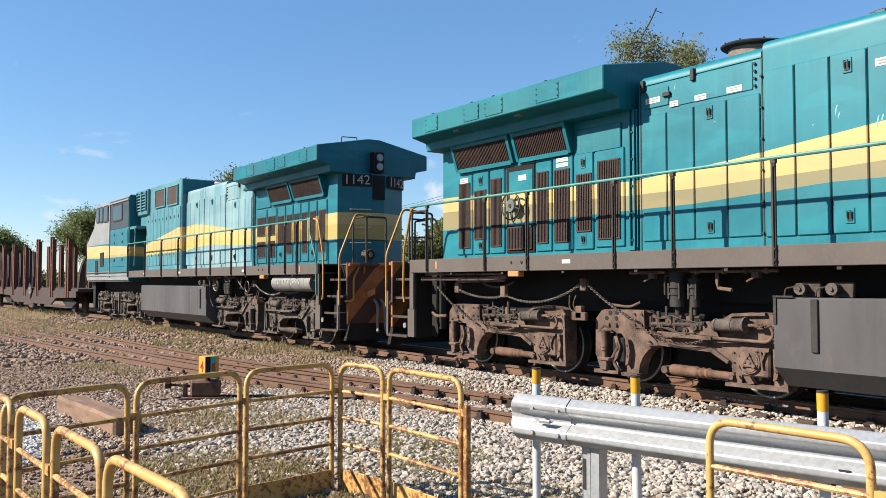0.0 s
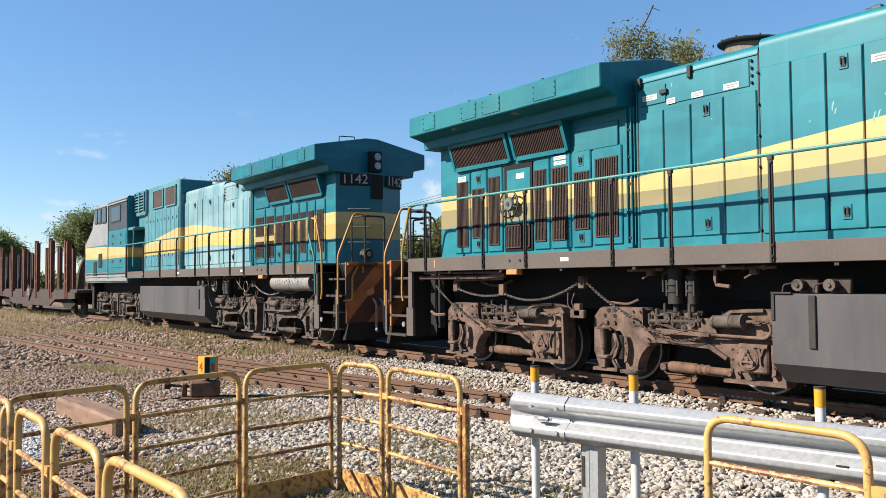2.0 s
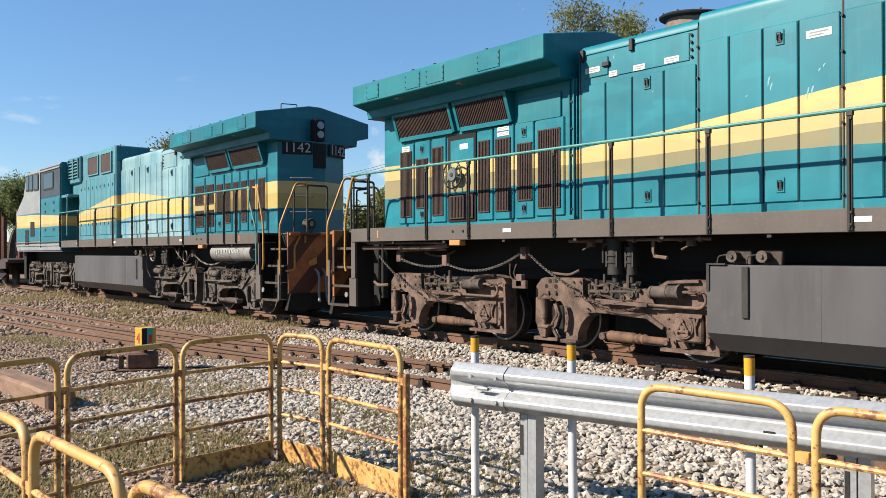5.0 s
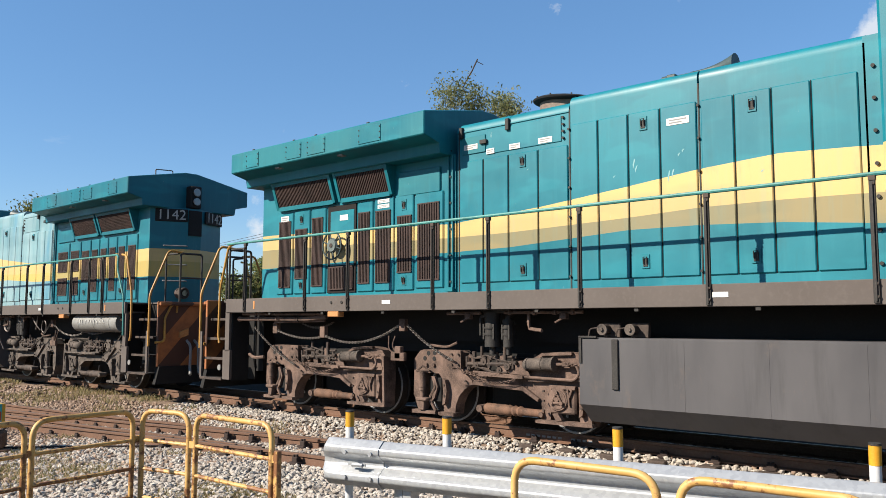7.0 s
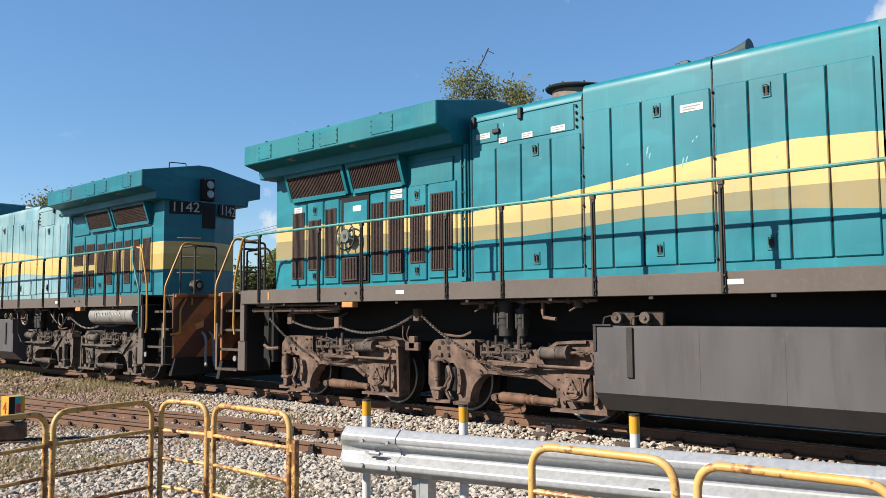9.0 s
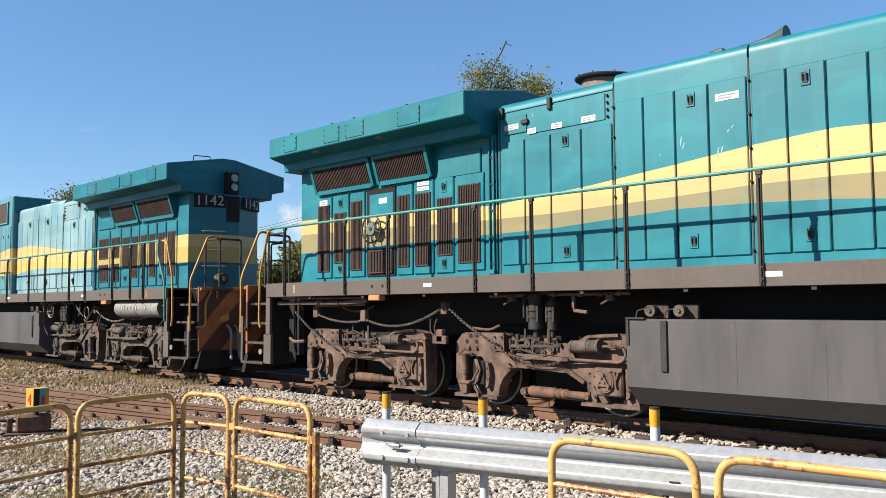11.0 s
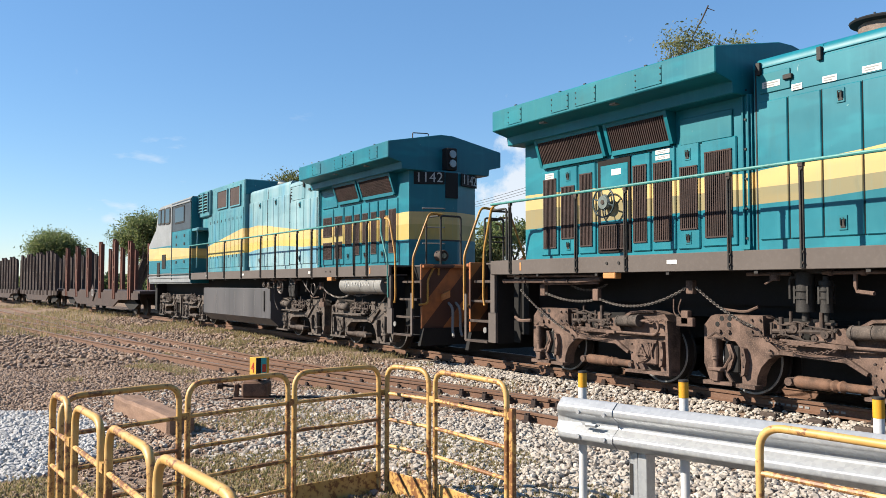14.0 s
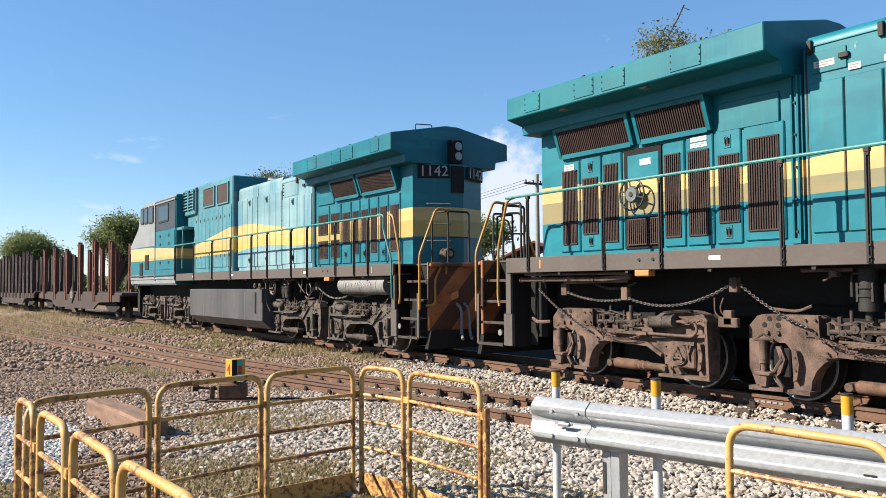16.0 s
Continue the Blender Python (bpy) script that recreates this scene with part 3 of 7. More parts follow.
def sleepers():
    bm = B()
    box(bm, -0.85, 0.85, -0.11, 0.11, -0.10, 0.0, 0.012)
    a = part("sleeper", bm, M_SLEEPER)
    tagged(a, "weathered timber sleeper bedded in ballast", "sleeper", "sleepers of the tracks", "structure")
    a.matrix_basis = pose(TRACK_X, 0.2, -0.165)
    for k in range(1, 62):
        y = 0.2 + k * 0.62
        copy_thing(a, pose(TRACK_X + bend(y), y, -0.165 + random.uniform(-0.006, 0.004), 0, 0, random.uniform(-1.2, 1.2)))
    for k in range(40):
        y = 2.0 + k * 0.64
        w = far_rail(y) - near_rail(y)
        c = copy_thing(a, pose((far_rail(y) + near_rail(y)) / 2, y, -0.401, 0, 0, 4 + random.uniform(-2, 2)))
        c.scale.x = (w + 0.7) / 1.7
    # clips and chairs beside the rail feet
    bm = B()
    box(bm, -0.05, 0.05, -0.07, 0.07, 0, 0.035, 0.008)
    box(bm, -0.02, 0.03, -0.045, 0.045, 0.03, 0.075, 0.006)
    tube(bm, [(0.0, -0.02, 0.05), (0.0, -0.02, 0.095)], 0.016, 6)
    tube(bm, [(0.0, 0.03, 0.05), (0.0, 0.03, 0.09)], 0.016, 6)
    c0 = part("rail_clip", bm, M_CLIP)
    tagged(c0, "rusty iron rail clip bolted at the rail foot", "rail clip", "clips along the rails", "structure")
    first = True
    spots = []
    for k in range(34):
        y = 0.2 + k * 0.62
        spots.append((TRACK_X - 0.610 + bend(y), y, -0.165, 0))
    for k in range(24):
        y = 2.0 + k * 0.64
        for fx, sgn in ((far_rail, -1), (far_rail, 1), (near_rail, -1), (near_rail, 1)):
            spots.append((fx(y) + sgn * 0.085, y, -0.401, 0 if sgn < 0 else 180))
    for k in range(22):
        y = 9.4 + k * 0.5
        spots.append((far_rail(y) - 0.09 - 0.98 * max(0.0, min(1.0, (y - 9) / 17)) - 0.09, y, -0.398, 0))
        spots.append((near_rail(y) + 0.09 + 0.98 * max(0.0, min(1.0, (y - 9) / 17)) + 0.09, y, -0.398, 180))
    for x, y, z, r in spots:
        if first:
            c0.matrix_basis = pose(x, y, z, 0, 0, r)
            first = False
        else:
            c = copy_thing(c0, pose(x, y, z, 0, 0, r))
            if x < 8.5 and y < 11:
                c.scale = (1.35, 1.15, 1.55)


sleepers()


# ---- locomotives ----
def smoothbend(pts, r=0.1, n=5):
    """Round the inner corners of a polyline."""
    pts = [Vector(p) for p in pts]
    out = [pts[0]]
    for a, b, c in zip(pts, pts[1:], pts[2:]):
        p = b + (a - b).normalized() * min(r, (a - b).length * 0.49)
        q = b + (c - b).normalized() * min(r, (c - b).length * 0.49)
        for k in range(n + 1):
            t = k / n
            out.append(p * (1 - t) ** 2 + b * 2 * t * (1 - t) + q * t * t)
    out.append(pts[-1])
    return out


HX = -0.85   # hood side
SX = -1.45   # sill face
R_WHEEL = 0.457
WHEELS = []


def chain(bm, a, b, sag, n=34):
    a, b = Vector(a), Vector(b)
    for k in range(n):
        t = (k + 0.5) / n
        p = a.lerp(b, t) - Vector((0, 0, sag * 4 * t * (1 - t)))
        t2 = (k + 1.0) / n
        d = (a.lerp(b, t2) - Vector((0, 0, sag * 4 * t2 * (1 - t2))) - p).normalized()
        ln = (b - a).length / n * 0.62
        s = Vector((1, 0, 0)) if k % 2 else d.cross(Vector((1, 0, 0))).normalized()
        loop = [p + d * ln * math.cos(q * math.tau / 8) + s * 0.016 * math.sin(q * math.tau / 8) for q in range(9)]
        tube(bm, loop, 0.0065, 4)


def latch(root, parent, Y, u, z, x=HX, mat=None):
    bm = B()
    y = Y(u)
    box(bm, x - 0.034, x - 0.022, y - 0.05, y + 0.05, z - 0.085, z + 0.085, 0.004)
    ob = part("latch_plate", bm, mat, parent)
    bm = B()
    box(bm, x - 0.040, x - 0.033, y - 0.028, y + 0.028, z - 0.06, z + 0.035)
    tube(bm, [(x - 0.05, y - 0.022, z - 0.03), (x - 0.055, y - 0.022, z + 0.05), (x - 0.055, y + 0.022, z + 0.05), (x - 0.05, y + 0.022, z - 0.03)], 0.007, 5)
    parts("latch", bm, M_POST, ob, "black recessed latch")
    return ob


def grille(name, Y, u0, u1, z0, z1, x, parent, n):
    """A vertical-bar grille in a door."""
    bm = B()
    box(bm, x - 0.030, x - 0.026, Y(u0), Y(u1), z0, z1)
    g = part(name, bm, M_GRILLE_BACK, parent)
    bm = B()
    n = int(n * 1.4)
    w = (u1 - u0) / n
    for k in range(n):
        c = u0 + (k + 0.5) * w
        box(bm, x - 0.042, x - 0.029, Y(c - w * 0.23), Y(c + w * 0.23), z0, z1)
    box(bm, x - 0.040, x - 0.030, Y(u0 - 0.012), Y(u0), z0 - 0.012, z1 + 0.012)
    box(bm, x - 0.040, x - 0.030, Y(u1), Y(u1 + 0.012), z0 - 0.012, z1 + 0.012)
    for za, zb2 in ((z0 - 0.014, z0 + 0.004), (z1 - 0.004, z1 + 0.014)):
        box(bm, x - 0.045, x - 0.028, Y(u0 - 0.012), Y(u1 + 0.012), za, zb2)
    part("grille_bar", bm, M_GRILLE, g)
    return g


def plate(Y, u, z, w, h, parent, x=HX - 0.024, mat=None, bars=True):
    bm = B()
    box(bm, x - 0.004, x, Y(u - w / 2), Y(u + w / 2), z - h / 2, z + h / 2)
    p = part("notice_plate", bm, mat or M_LABEL, parent, "small white notice plate")
    if bars:
        bm = B()
        for k in range(2):
            zz = z + h * (0.18 - 0.36 * k)
            box(bm, x - 0.006, x - 0.004, Y(u - w * 0.38), Y(u + w * (0.38 - 0.2 * k)), zz - h * 0.08, zz + h * 0.08)
        part("printed_line", bm, M_INK, p)
    return p


def wheelset(Y, u, parent):
    bm = B()
    for s in (-1, 1):
        disc(bm, (s * 0.565 - 0.065, 0, 0), "x", R_WHEEL, 0.13, 40)
        disc(bm, (s * 0.50 - 0.012, 0, 0), "x", R_WHEEL + 0.028, 0.024, 40)
        disc(bm, (s * 0.64 - 0.02, 0, 0), "x", 0.14, 0.04, 20)
    disc(bm, (-0.8, 0, 0), "x", 0.075, 1.6, 14)
    w = part("wheelset", bm, M_WHEEL, parent, "dark steel wheels on their axle", smooth=True)
    bm = B()
    for s in (-1, 1):
        ring_torus(bm, (s * 0.63, 0, 0), "x", R_WHEEL - 0.020, 0.015, 40, 6)
        for k in range(6):
            a = k * math.tau / 6
            disc(bm, (s * 0.63 - 0.008, 0.27 * math.cos(a), 0.27 * math.sin(a)), "x", 0.022, 0.016, 8)
    parts("tyre", bm, M_TYRE, w, "bright worn wheel rim", smooth=True)
    w.location = (0, Y(u), R_WHEEL)
    WHEELS.append(w)


def bogie(Y, u0, parent, mat, rich=True):
    """One two-axle bogie whose damper stands at u0 + 0.16, in the loco's space."""
    x0, x1 = -1.02, -0.80
    P = lambda du, z: (Y(u0 + du), z)

    def slab(bm, pts, xa, xb):
        prism(bm, [P(a, z) for a, z in pts], "x", xa, xb)

    def bolts(name, spots, x, r, parent_part, m, h=0.016):
        bm = B()
        for a, z in spots:
            disc(bm, (x - h, Y(u0 + a), z), "x", r, h, 8)
        parts(name, bm, m, parent_part)

    # cast side frame: pedestal plate, beam over the arch, hump over the rear axle box
    bm = B()
    for pts in ([(-0.08, 0.89), (0.03, 1.01), (0.10, 1.03), (0.80, 1.03), (0.85, 1.00), (0.86, 0.80), (0.80, 0.70), (0.40, 0.70), (0.07, 0.70), (-0.085, 0.70)],
                [(-0.085, 0.70), (0.07, 0.70), (0.045, 0.19), (0.0, 0.18), (-0.09, 0.39)],
                [(0.47, 0.62), (0.72, 0.29), (0.70, 0.15), (0.50, 0.14)], [(0.47, 0.62), (0.78, 0.41), (0.72, 0.29)], [(0.47, 0.62), (0.88, 0.51), (0.78, 0.41)],
                [(0.40, 0.70), (0.80, 0.70), (0.88, 0.51), (0.47, 0.62)], [(0.80, 0.70), (0.86, 0.80), (1.02, 0.68), (1.02, 0.57), (0.88, 0.51)],
                [(1.02, 0.68), (1.28, 0.686), (1.28, 0.585), (1.02, 0.57)], [(1.28, 0.686), (1.60, 0.694), (1.60, 0.585), (1.28, 0.585)], [(1.60, 0.694), (1.85, 0.70), (1.90, 0.55), (1.60, 0.585)],
                [(1.85, 0.70), (1.97, 0.80), (2.30, 0.62), (2.06, 0.48), (1.90, 0.55)], [(2.06, 0.48), (2.30, 0.62), (2.15, 0.40)], [(2.15, 0.40), (2.30, 0.62), (2.29, 0.17), (2.18, 0.17)],
                [(1.97, 0.80), (2.03, 0.94), (2.19, 1.03), (2.40, 1.05), (2.62, 1.05), (2.80, 1.00), (2.88, 0.90), (2.91, 0.74), (2.70, 0.62), (2.30, 0.62)], [(2.70, 0.62), (2.91, 0.74), (2.89, 0.17), (2.72, 0.17)]):
        slab(bm, pts, x0 + 0.03, x1)
    bmesh.ops.remove_doubles(bm, verts=bm.verts[:], dist=0.0005)
    fr = part("bogie_frame", bm, mat, parent, "dusty cast steel bogie side frame")
    # raised ribs: corner block, slanting strut, rim round the arch, feet
    bm = B()
    slab(bm, [(0.66, 1.035), (0.85, 1.035), (0.86, 0.79), (0.68, 0.79)], x0 - 0.03, x0 + 0.03)
    slab(bm, [(0.52, 0.86), (0.66, 0.94), (1.04, 0.63), (1.06, 0.575), (0.90, 0.56)], x0 - 0.01, x0 + 0.03)
    slab(bm, [(1.06, 0.625), (1.90, 0.60), (2.14, 0.46), (2.12, 0.42), (1.88, 0.545), (1.06, 0.58)], x0 - 0.015, x0 + 0.03)
    slab(bm, [(1.22, 0.75), (1.95, 0.74), (1.95, 0.70), (1.22, 0.71)], x0 - 0.10, x0 + 0.04)
    slab(bm, [(0.46, 0.175), (0.74, 0.175), (0.74, 0.13), (0.46, 0.13)], x0 - 0.05, x0 + 0.10)
    slab(bm, [(-0.05, 0.18), (0.40, 0.18), (0.40, 0.14), (-0.05, 0.13)], x0 - 0.05, x0 + 0.10)
    slab(bm, [(2.12, 0.20), (2.94, 0.205), (2.95, 0.165), (2.12, 0.16)], x0 - 0.06, x0 + 0.10)
    slab(bm, [(2.06, 0.96), (2.20, 1.035), (2.64, 1.055), (2.64, 1.02), (2.22, 1.0), (2.08, 0.93)], x0 - 0.02, x0 + 0.03)
    slab(bm, [(2.86, 0.92), (2.90, 0.92), (2.925, 0.20), (2.88, 0.20)], x0 - 0.035, x0 + 0.03)
    slab(bm, [(2.0, 0.71), (2.88, 0.75), (2.88, 0.71), (2.0, 0.67)], x0 - 0.04, x0 + 0.03)
    parts("rib", bm, mat, fr)
    # long diamond wear plates on the legs
    bm = B()
    for a in (0.56, 2.78):
        slab(bm, [(a - 0.03, 0.64), (a + 0.02, 0.62), (a + 0.05, 0.48), (a + 0.02, 0.30), (a - 0.03, 0.27), (a - 0.015, 0.46)], x0 - 0.045, x0 + 0.03)
    parts("wear_plate", bm, mat, fr)
    bolts("bolt", [(0.56, 0.55), (0.57, 0.40), (2.79, 0.55), (2.79, 0.38), (2.235, 0.56), (2.235, 0.44), (2.235, 0.32), (0.70, 0.98), (0.82, 0.98), (0.70, 0.84), (0.82, 0.84), (0.95, 0.62)], x0 - 0.045 + 0.02, 0.014, fr, M_MACH, 0.03)
    bolts("bolt_hole", [(0.13, 0.905), (0.31, 0.905), (0.20, 0.98), (0.32, 0.985)], x0 + 0.03, 0.034, fr, M_BLACK, 0.004)
    bolts("bolt", [(0.17, 0.815), (0.31, 0.815)], x0 + 0.03, 0.026, fr, mat, 0.03)
    # black blocks added where motors hang, to keep light from under the train
    for a in (0.95, 1.95):
        bm = B()
        box(bm, -0.42, 0.42, Y(u0 + a - 0.36), Y(u0 + a + 0.36), 0.10, 0.74, 0.08)
        part("traction_motor", bm, M_UNDER, fr, "black motor block added to shut out light")
    # damper with its brackets, and the brake shoe hanger behind it
    bm = B()
    xd = x0 - 0.05
    disc(bm, (xd, Y(u0 + 0.16), 0.50), "z", 0.046, 0.22, 14)
    disc(bm, (xd, Y(u0 + 0.16), 0.36), "z", 0.034, 0.16, 12)
    disc(bm, (xd, Y(u0 + 0.16), 0.46), "z", 0.052, 0.03, 14)
    disc(bm, (xd, Y(u0 + 0.16), 0.70), "z", 0.05, 0.03, 14)
    tube(bm, [(xd, Y(u0 + 0.04), 0.73), (xd, Y(u0 + 0.16), 0.80), (xd, Y(u0 + 0.30), 0.74), (xd, Y(u0 + 0.04), 0.73)], 0.016, 6)
    box(bm, xd - 0.05, x0 + 0.04, Y(u0 + 0.06), Y(u0 + 0.27), 0.31, 0.36, 0.012)
    box(bm, xd - 0.03, x0 + 0.04, Y(u0 + 0.11), Y(u0 + 0.21), 0.18, 0.32, 0.01)
    part("damper", bm, mat, fr, "vertical shock absorber", smooth=True)
    bm = B()
    slab(bm, [(0.30, 0.66), (0.36, 0.66), (0.42, 0.52), (0.36, 0.36), (0.30, 0.30), (0.33, 0.44), (0.35, 0.52)], x0 - 0.02, x0 + 0.02)
    tube(bm, [(x0, Y(u0 + 0.26), 0.36), (x0 - 0.02, Y(u0 + 0.37), 0.50), (x0, Y(u0 + 0.34), 0.64)], 0.022, 6)
    tube(bm, [(x0 - 0.01, Y(u0 + 0.27), 0.32), (x0 - 0.01, Y(u0 + 0.38), 0.18)], 0.025, 6)
    parts("brake_hanger", bm, mat, fr)
    # axle boxes
    a, zc = 2.43, R_WHEEL + 0.01
    bm = B()
    box(bm, x0 + 0.0, x0 + 0.14, Y(u0 + a - 0.13), Y(u0 + a + 0.25), 0.29, 0.62, 0.02)
    slab(bm, [(2.31, 0.64), (2.69, 0.64), (2.68, 0.60), (2.62, 0.585), (2.55, 0.60), (2.45, 0.585), (2.31, 0.60)], x0 - 0.02, x0 + 0.02)
    slab(bm, [(2.36, 0.29), (2.44, 0.30), (2.50, 0.22), (2.42, 0.20)], x0 - 0.04, x0 + 0.03)
    jb = part("journal_box", bm, mat, fr)
    bm = B()
    ring_torus(bm, (x0 - 0.01, Y(u0 + a), zc), "x", 0.128, 0.020, 22, 6)
    disc(bm, (x0 - 0.035, Y(u0 + a), zc), "x", 0.118, 0.05, 20, 0.125)
    tri = [Vector((x0 - 0.045, Y(u0 + a) + 0.085 * math.cos(q * math.tau / 3 + 1.57), zc + 0.085 * math.sin(q * math.tau / 3 + 1.57))) for q in range(3)]
    for p, q in zip(tri, tri[1:] + tri[:1]):
        tube(bm, [p, q], 0.017, 6)
        disc(bm, (x0 - 0.065, p.y, p.z), "x", 0.024, 0.03, 10)
    disc(bm, (x0 - 0.055, Y(u0 + a), zc), "x", 0.03, 0.03, 12)
    part("journal_cover", bm, mat, jb, "round bolted axle cover with raised triangle", smooth=True)
    bm = B()
    for xa, za, xb, zb in ((2.58, 0.60, 2.60, 0.40), (2.64, 0.60, 2.60, 0.50)):
        tube(bm, [(x0 - 0.02, Y(u0 + xa), za), (x0 - 0.02, Y(u0 + xb), zb)], 0.016, 6)
    parts("axle_box_strap", bm, mat, jb)
    bm = B()
    box(bm, x0 + 0.02, x0 + 0.14, Y(u0 + 0.22), Y(u0 + 0.46), 0.30, 0.64, 0.015)
    part("journal_box", bm, M_UNDER, fr)
    # sleeved rod between the wheels
    bm = B()
    y0, y1 = Y(u0 + 1.16), Y(u0 + 2.20)
    L = y1 - y0
    xr = x0 + 0.06
    rings = []
    for k in range(25):
        t = k / 24
        if t < 0.08:
            r = 0.035
        elif t < 0.50:
            r = 0.070 + 0.004 * (k % 2)
        elif t < 0.64:
            r = 0.072 if k % 2 else 0.054
        elif t < 0.92:
            r = 0.050
        else:
            r = 0.060
        rings.append([(xr + r * math.cos(q * math.tau / 12), y0 + L * t, 0.275 - 0.01 * t + r * math.sin(q * math.tau / 12)) for q in range(12)])
    loft(bm, rings)
    part("brake_rod", bm, M_RUSTROD if rich else M_MACH, fr, "rusty brown rod with ribbed sleeve", smooth=True)
    bm = B()
    disc(bm, (xr - 0.08, y0 + L * 0.01, 0.27), "x", 0.05, 0.16, 10)
    disc(bm, (xr - 0.08, y0 + L * 0.97, 0.262), "x", 0.035, 0.16, 8)
    parts("rod_pin", bm, mat, fr, "", True)
    # brake cylinder with end cap, push rod and air pipe
    bm = B()
    yc0, yc1 = Y(u0 + 1.99), Y(u0 + 2.42)
    rings = []
    for t, r in ((-0.10, 0.03), (-0.06, 0.06), (0.0, 0.078), (0.02, 0.084), (0.08, 0.084), (0.085, 0.078), (0.55, 0.078), (0.555, 0.086), (0.60, 0.086), (0.605, 0.08), (0.93, 0.08), (0.935, 0.092), (1.0, 0.092), (1.02, 0.05)):
        yy = yc0 + (yc1 - yc0) * t
        rings.append([(x0 - 0.06 + r * math.cos(q * math.tau / 16), yy, 0.885 + 0.02 * t + r * math.sin(q * math.tau / 16)) for q in range(16)])
    loft(bm, rings)
    bc = part("brake_cylinder", bm, M_TRUCK2, fr, "grey horizontal brake cylinder", smooth=True)
    bm = B()
    tube(bm, [(x0 - 0.06, yc1, 0.90), (x0 - 0.06, Y(u0 + 2.56), 0.905)], 0.02, 8)
    box(bm, x0 - 0.09, x0 - 0.03, Y(u0 + 2.54), Y(u0 + 2.64), 0.875, 0.935, 0.01)
    part("push_rod", bm, mat, bc)
    bm = B()
    tube(bm, smoothbend([(x0 - 0.05, Y(u0 + 1.10), 0.755), (x0 - 0.06, Y(u0 + 1.9), 0.725), (x0 - 0.06, Y(u0 + 2.70), 0.715), (x0 - 0.06, Y(u0 + 2.78), 0.80), (x0 - 0.06, Y(u0 + 2.72), 0.925), (x0 - 0.06, Y(u0 + 2.62), 0.91)], 0.05), 0.019, 8)
    part("brake_pipe", bm, mat, fr, smooth=True)
    # levers and slack adjusters over the beam
    bm = B()
    slab(bm, [(1.20, 0.98), (1.30, 0.98), (1.36, 0.76), (1.26, 0.74)], x0 - 0.02, x0 + 0.02)
    slab(bm, [(1.55, 1.00), (1.62, 1.02), (1.66, 0.76), (1.56, 0.76)], x0 - 0.05, x0 - 0.01)
    slab(bm, [(1.64, 0.76), (1.74, 0.90), (1.88, 0.93), (1.96, 0.86), (2.02, 0.74)], x0 - 0.03, x0 + 0.02)
    slab(bm, [(0.92, 0.95), (1.02, 0.99), (1.16, 0.80), (1.08, 0.77)], x0 + 0.0, x0 + 0.04)
    parts("lever", bm, mat, fr)
    rnd = random.Random(int(u0 * 100) + 7)
    bm = B()
    for q in range(7):
        aa = 0.98 + 0.13 * q
        disc(bm, (x0 - 0.04, Y(u0 + aa), 0.82 + 0.02 * (q % 3)), "z", 0.020 + 0.008 * (q % 2), 0.14 + 0.05 * (q % 3), 8)
        disc(bm, (x0 - 0.075, Y(u0 + aa + 0.05), 0.80 + 0.05 * (q % 4)), "x", 0.026 + 0.012 * (q % 3), 0.10, 10)
        disc(bm, (x0 - 0.085, Y(u0 + aa + 0.05), 0.80 + 0.05 * (q % 4)), "x", 0.014, 0.02, 6)
    for q in range(6):
        aa, z = rnd.uniform(0.92, 1.5), rnd.uniform(0.78, 1.0)
        tube(bm, smoothbend([(x0 - 0.02, Y(u0 + aa), z), (x0 - 0.07, Y(u0 + aa + 0.12), z + rnd.uniform(-0.06, 0.06)), (x0 - 0.05, Y(u0 + aa + rnd.uniform(0.25, 0.45)), z - 0.03)], 0.06, 3), 0.011, 6)
    tube(bm, [(x0 - 0.04, Y(u0 + 1.0), 0.86), (x0 - 0.04, Y(u0 + 1.75), 0.88)], 0.028, 8)
    tube(bm, [(x0 - 0.02, Y(u0 + 1.05), 0.95), (x0 - 0.02, Y(u0 + 1.80), 0.97)], 0.018, 8)
    parts("brake_rigging", bm, M_MACH, fr, "", True)
    if rich:
        for p, q, sag, n in (((x0 - 0.08, Y(u0 + 0.84), 0.80), (x0 - 0.09, Y(u0 + 1.60), 0.76), 0.07, 22), ((x0 - 0.10, Y(u0 + 1.20), 0.66), (x0 - 0.10, Y(u0 + 1.86), 0.70), 0.05, 18), ((x0 - 0.09, Y(u0 + 2.55), 0.94), (x0 - 0.06, Y(u0 + 2.85), 0.93), 0.03, 9)):
            bm = B()
            chain(bm, p, q, sag, n)
            part("safety_chain", bm, mat, fr)
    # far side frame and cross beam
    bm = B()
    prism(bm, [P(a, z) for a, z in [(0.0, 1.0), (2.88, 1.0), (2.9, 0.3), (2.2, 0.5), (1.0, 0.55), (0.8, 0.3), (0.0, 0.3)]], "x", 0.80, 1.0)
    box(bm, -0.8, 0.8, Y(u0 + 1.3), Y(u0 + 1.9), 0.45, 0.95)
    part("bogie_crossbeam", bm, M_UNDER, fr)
    # unseen block added to close off light between the axles
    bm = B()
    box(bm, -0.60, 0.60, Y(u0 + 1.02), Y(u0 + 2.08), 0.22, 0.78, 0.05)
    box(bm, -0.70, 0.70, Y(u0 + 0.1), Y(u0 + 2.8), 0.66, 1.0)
    part("traction_motor", bm, M_UNDER, fr, "black motor block added between the axles to shut out light")
    for a in (0.38, 2.44):
        wheelset(Y, u0 + a, parent)


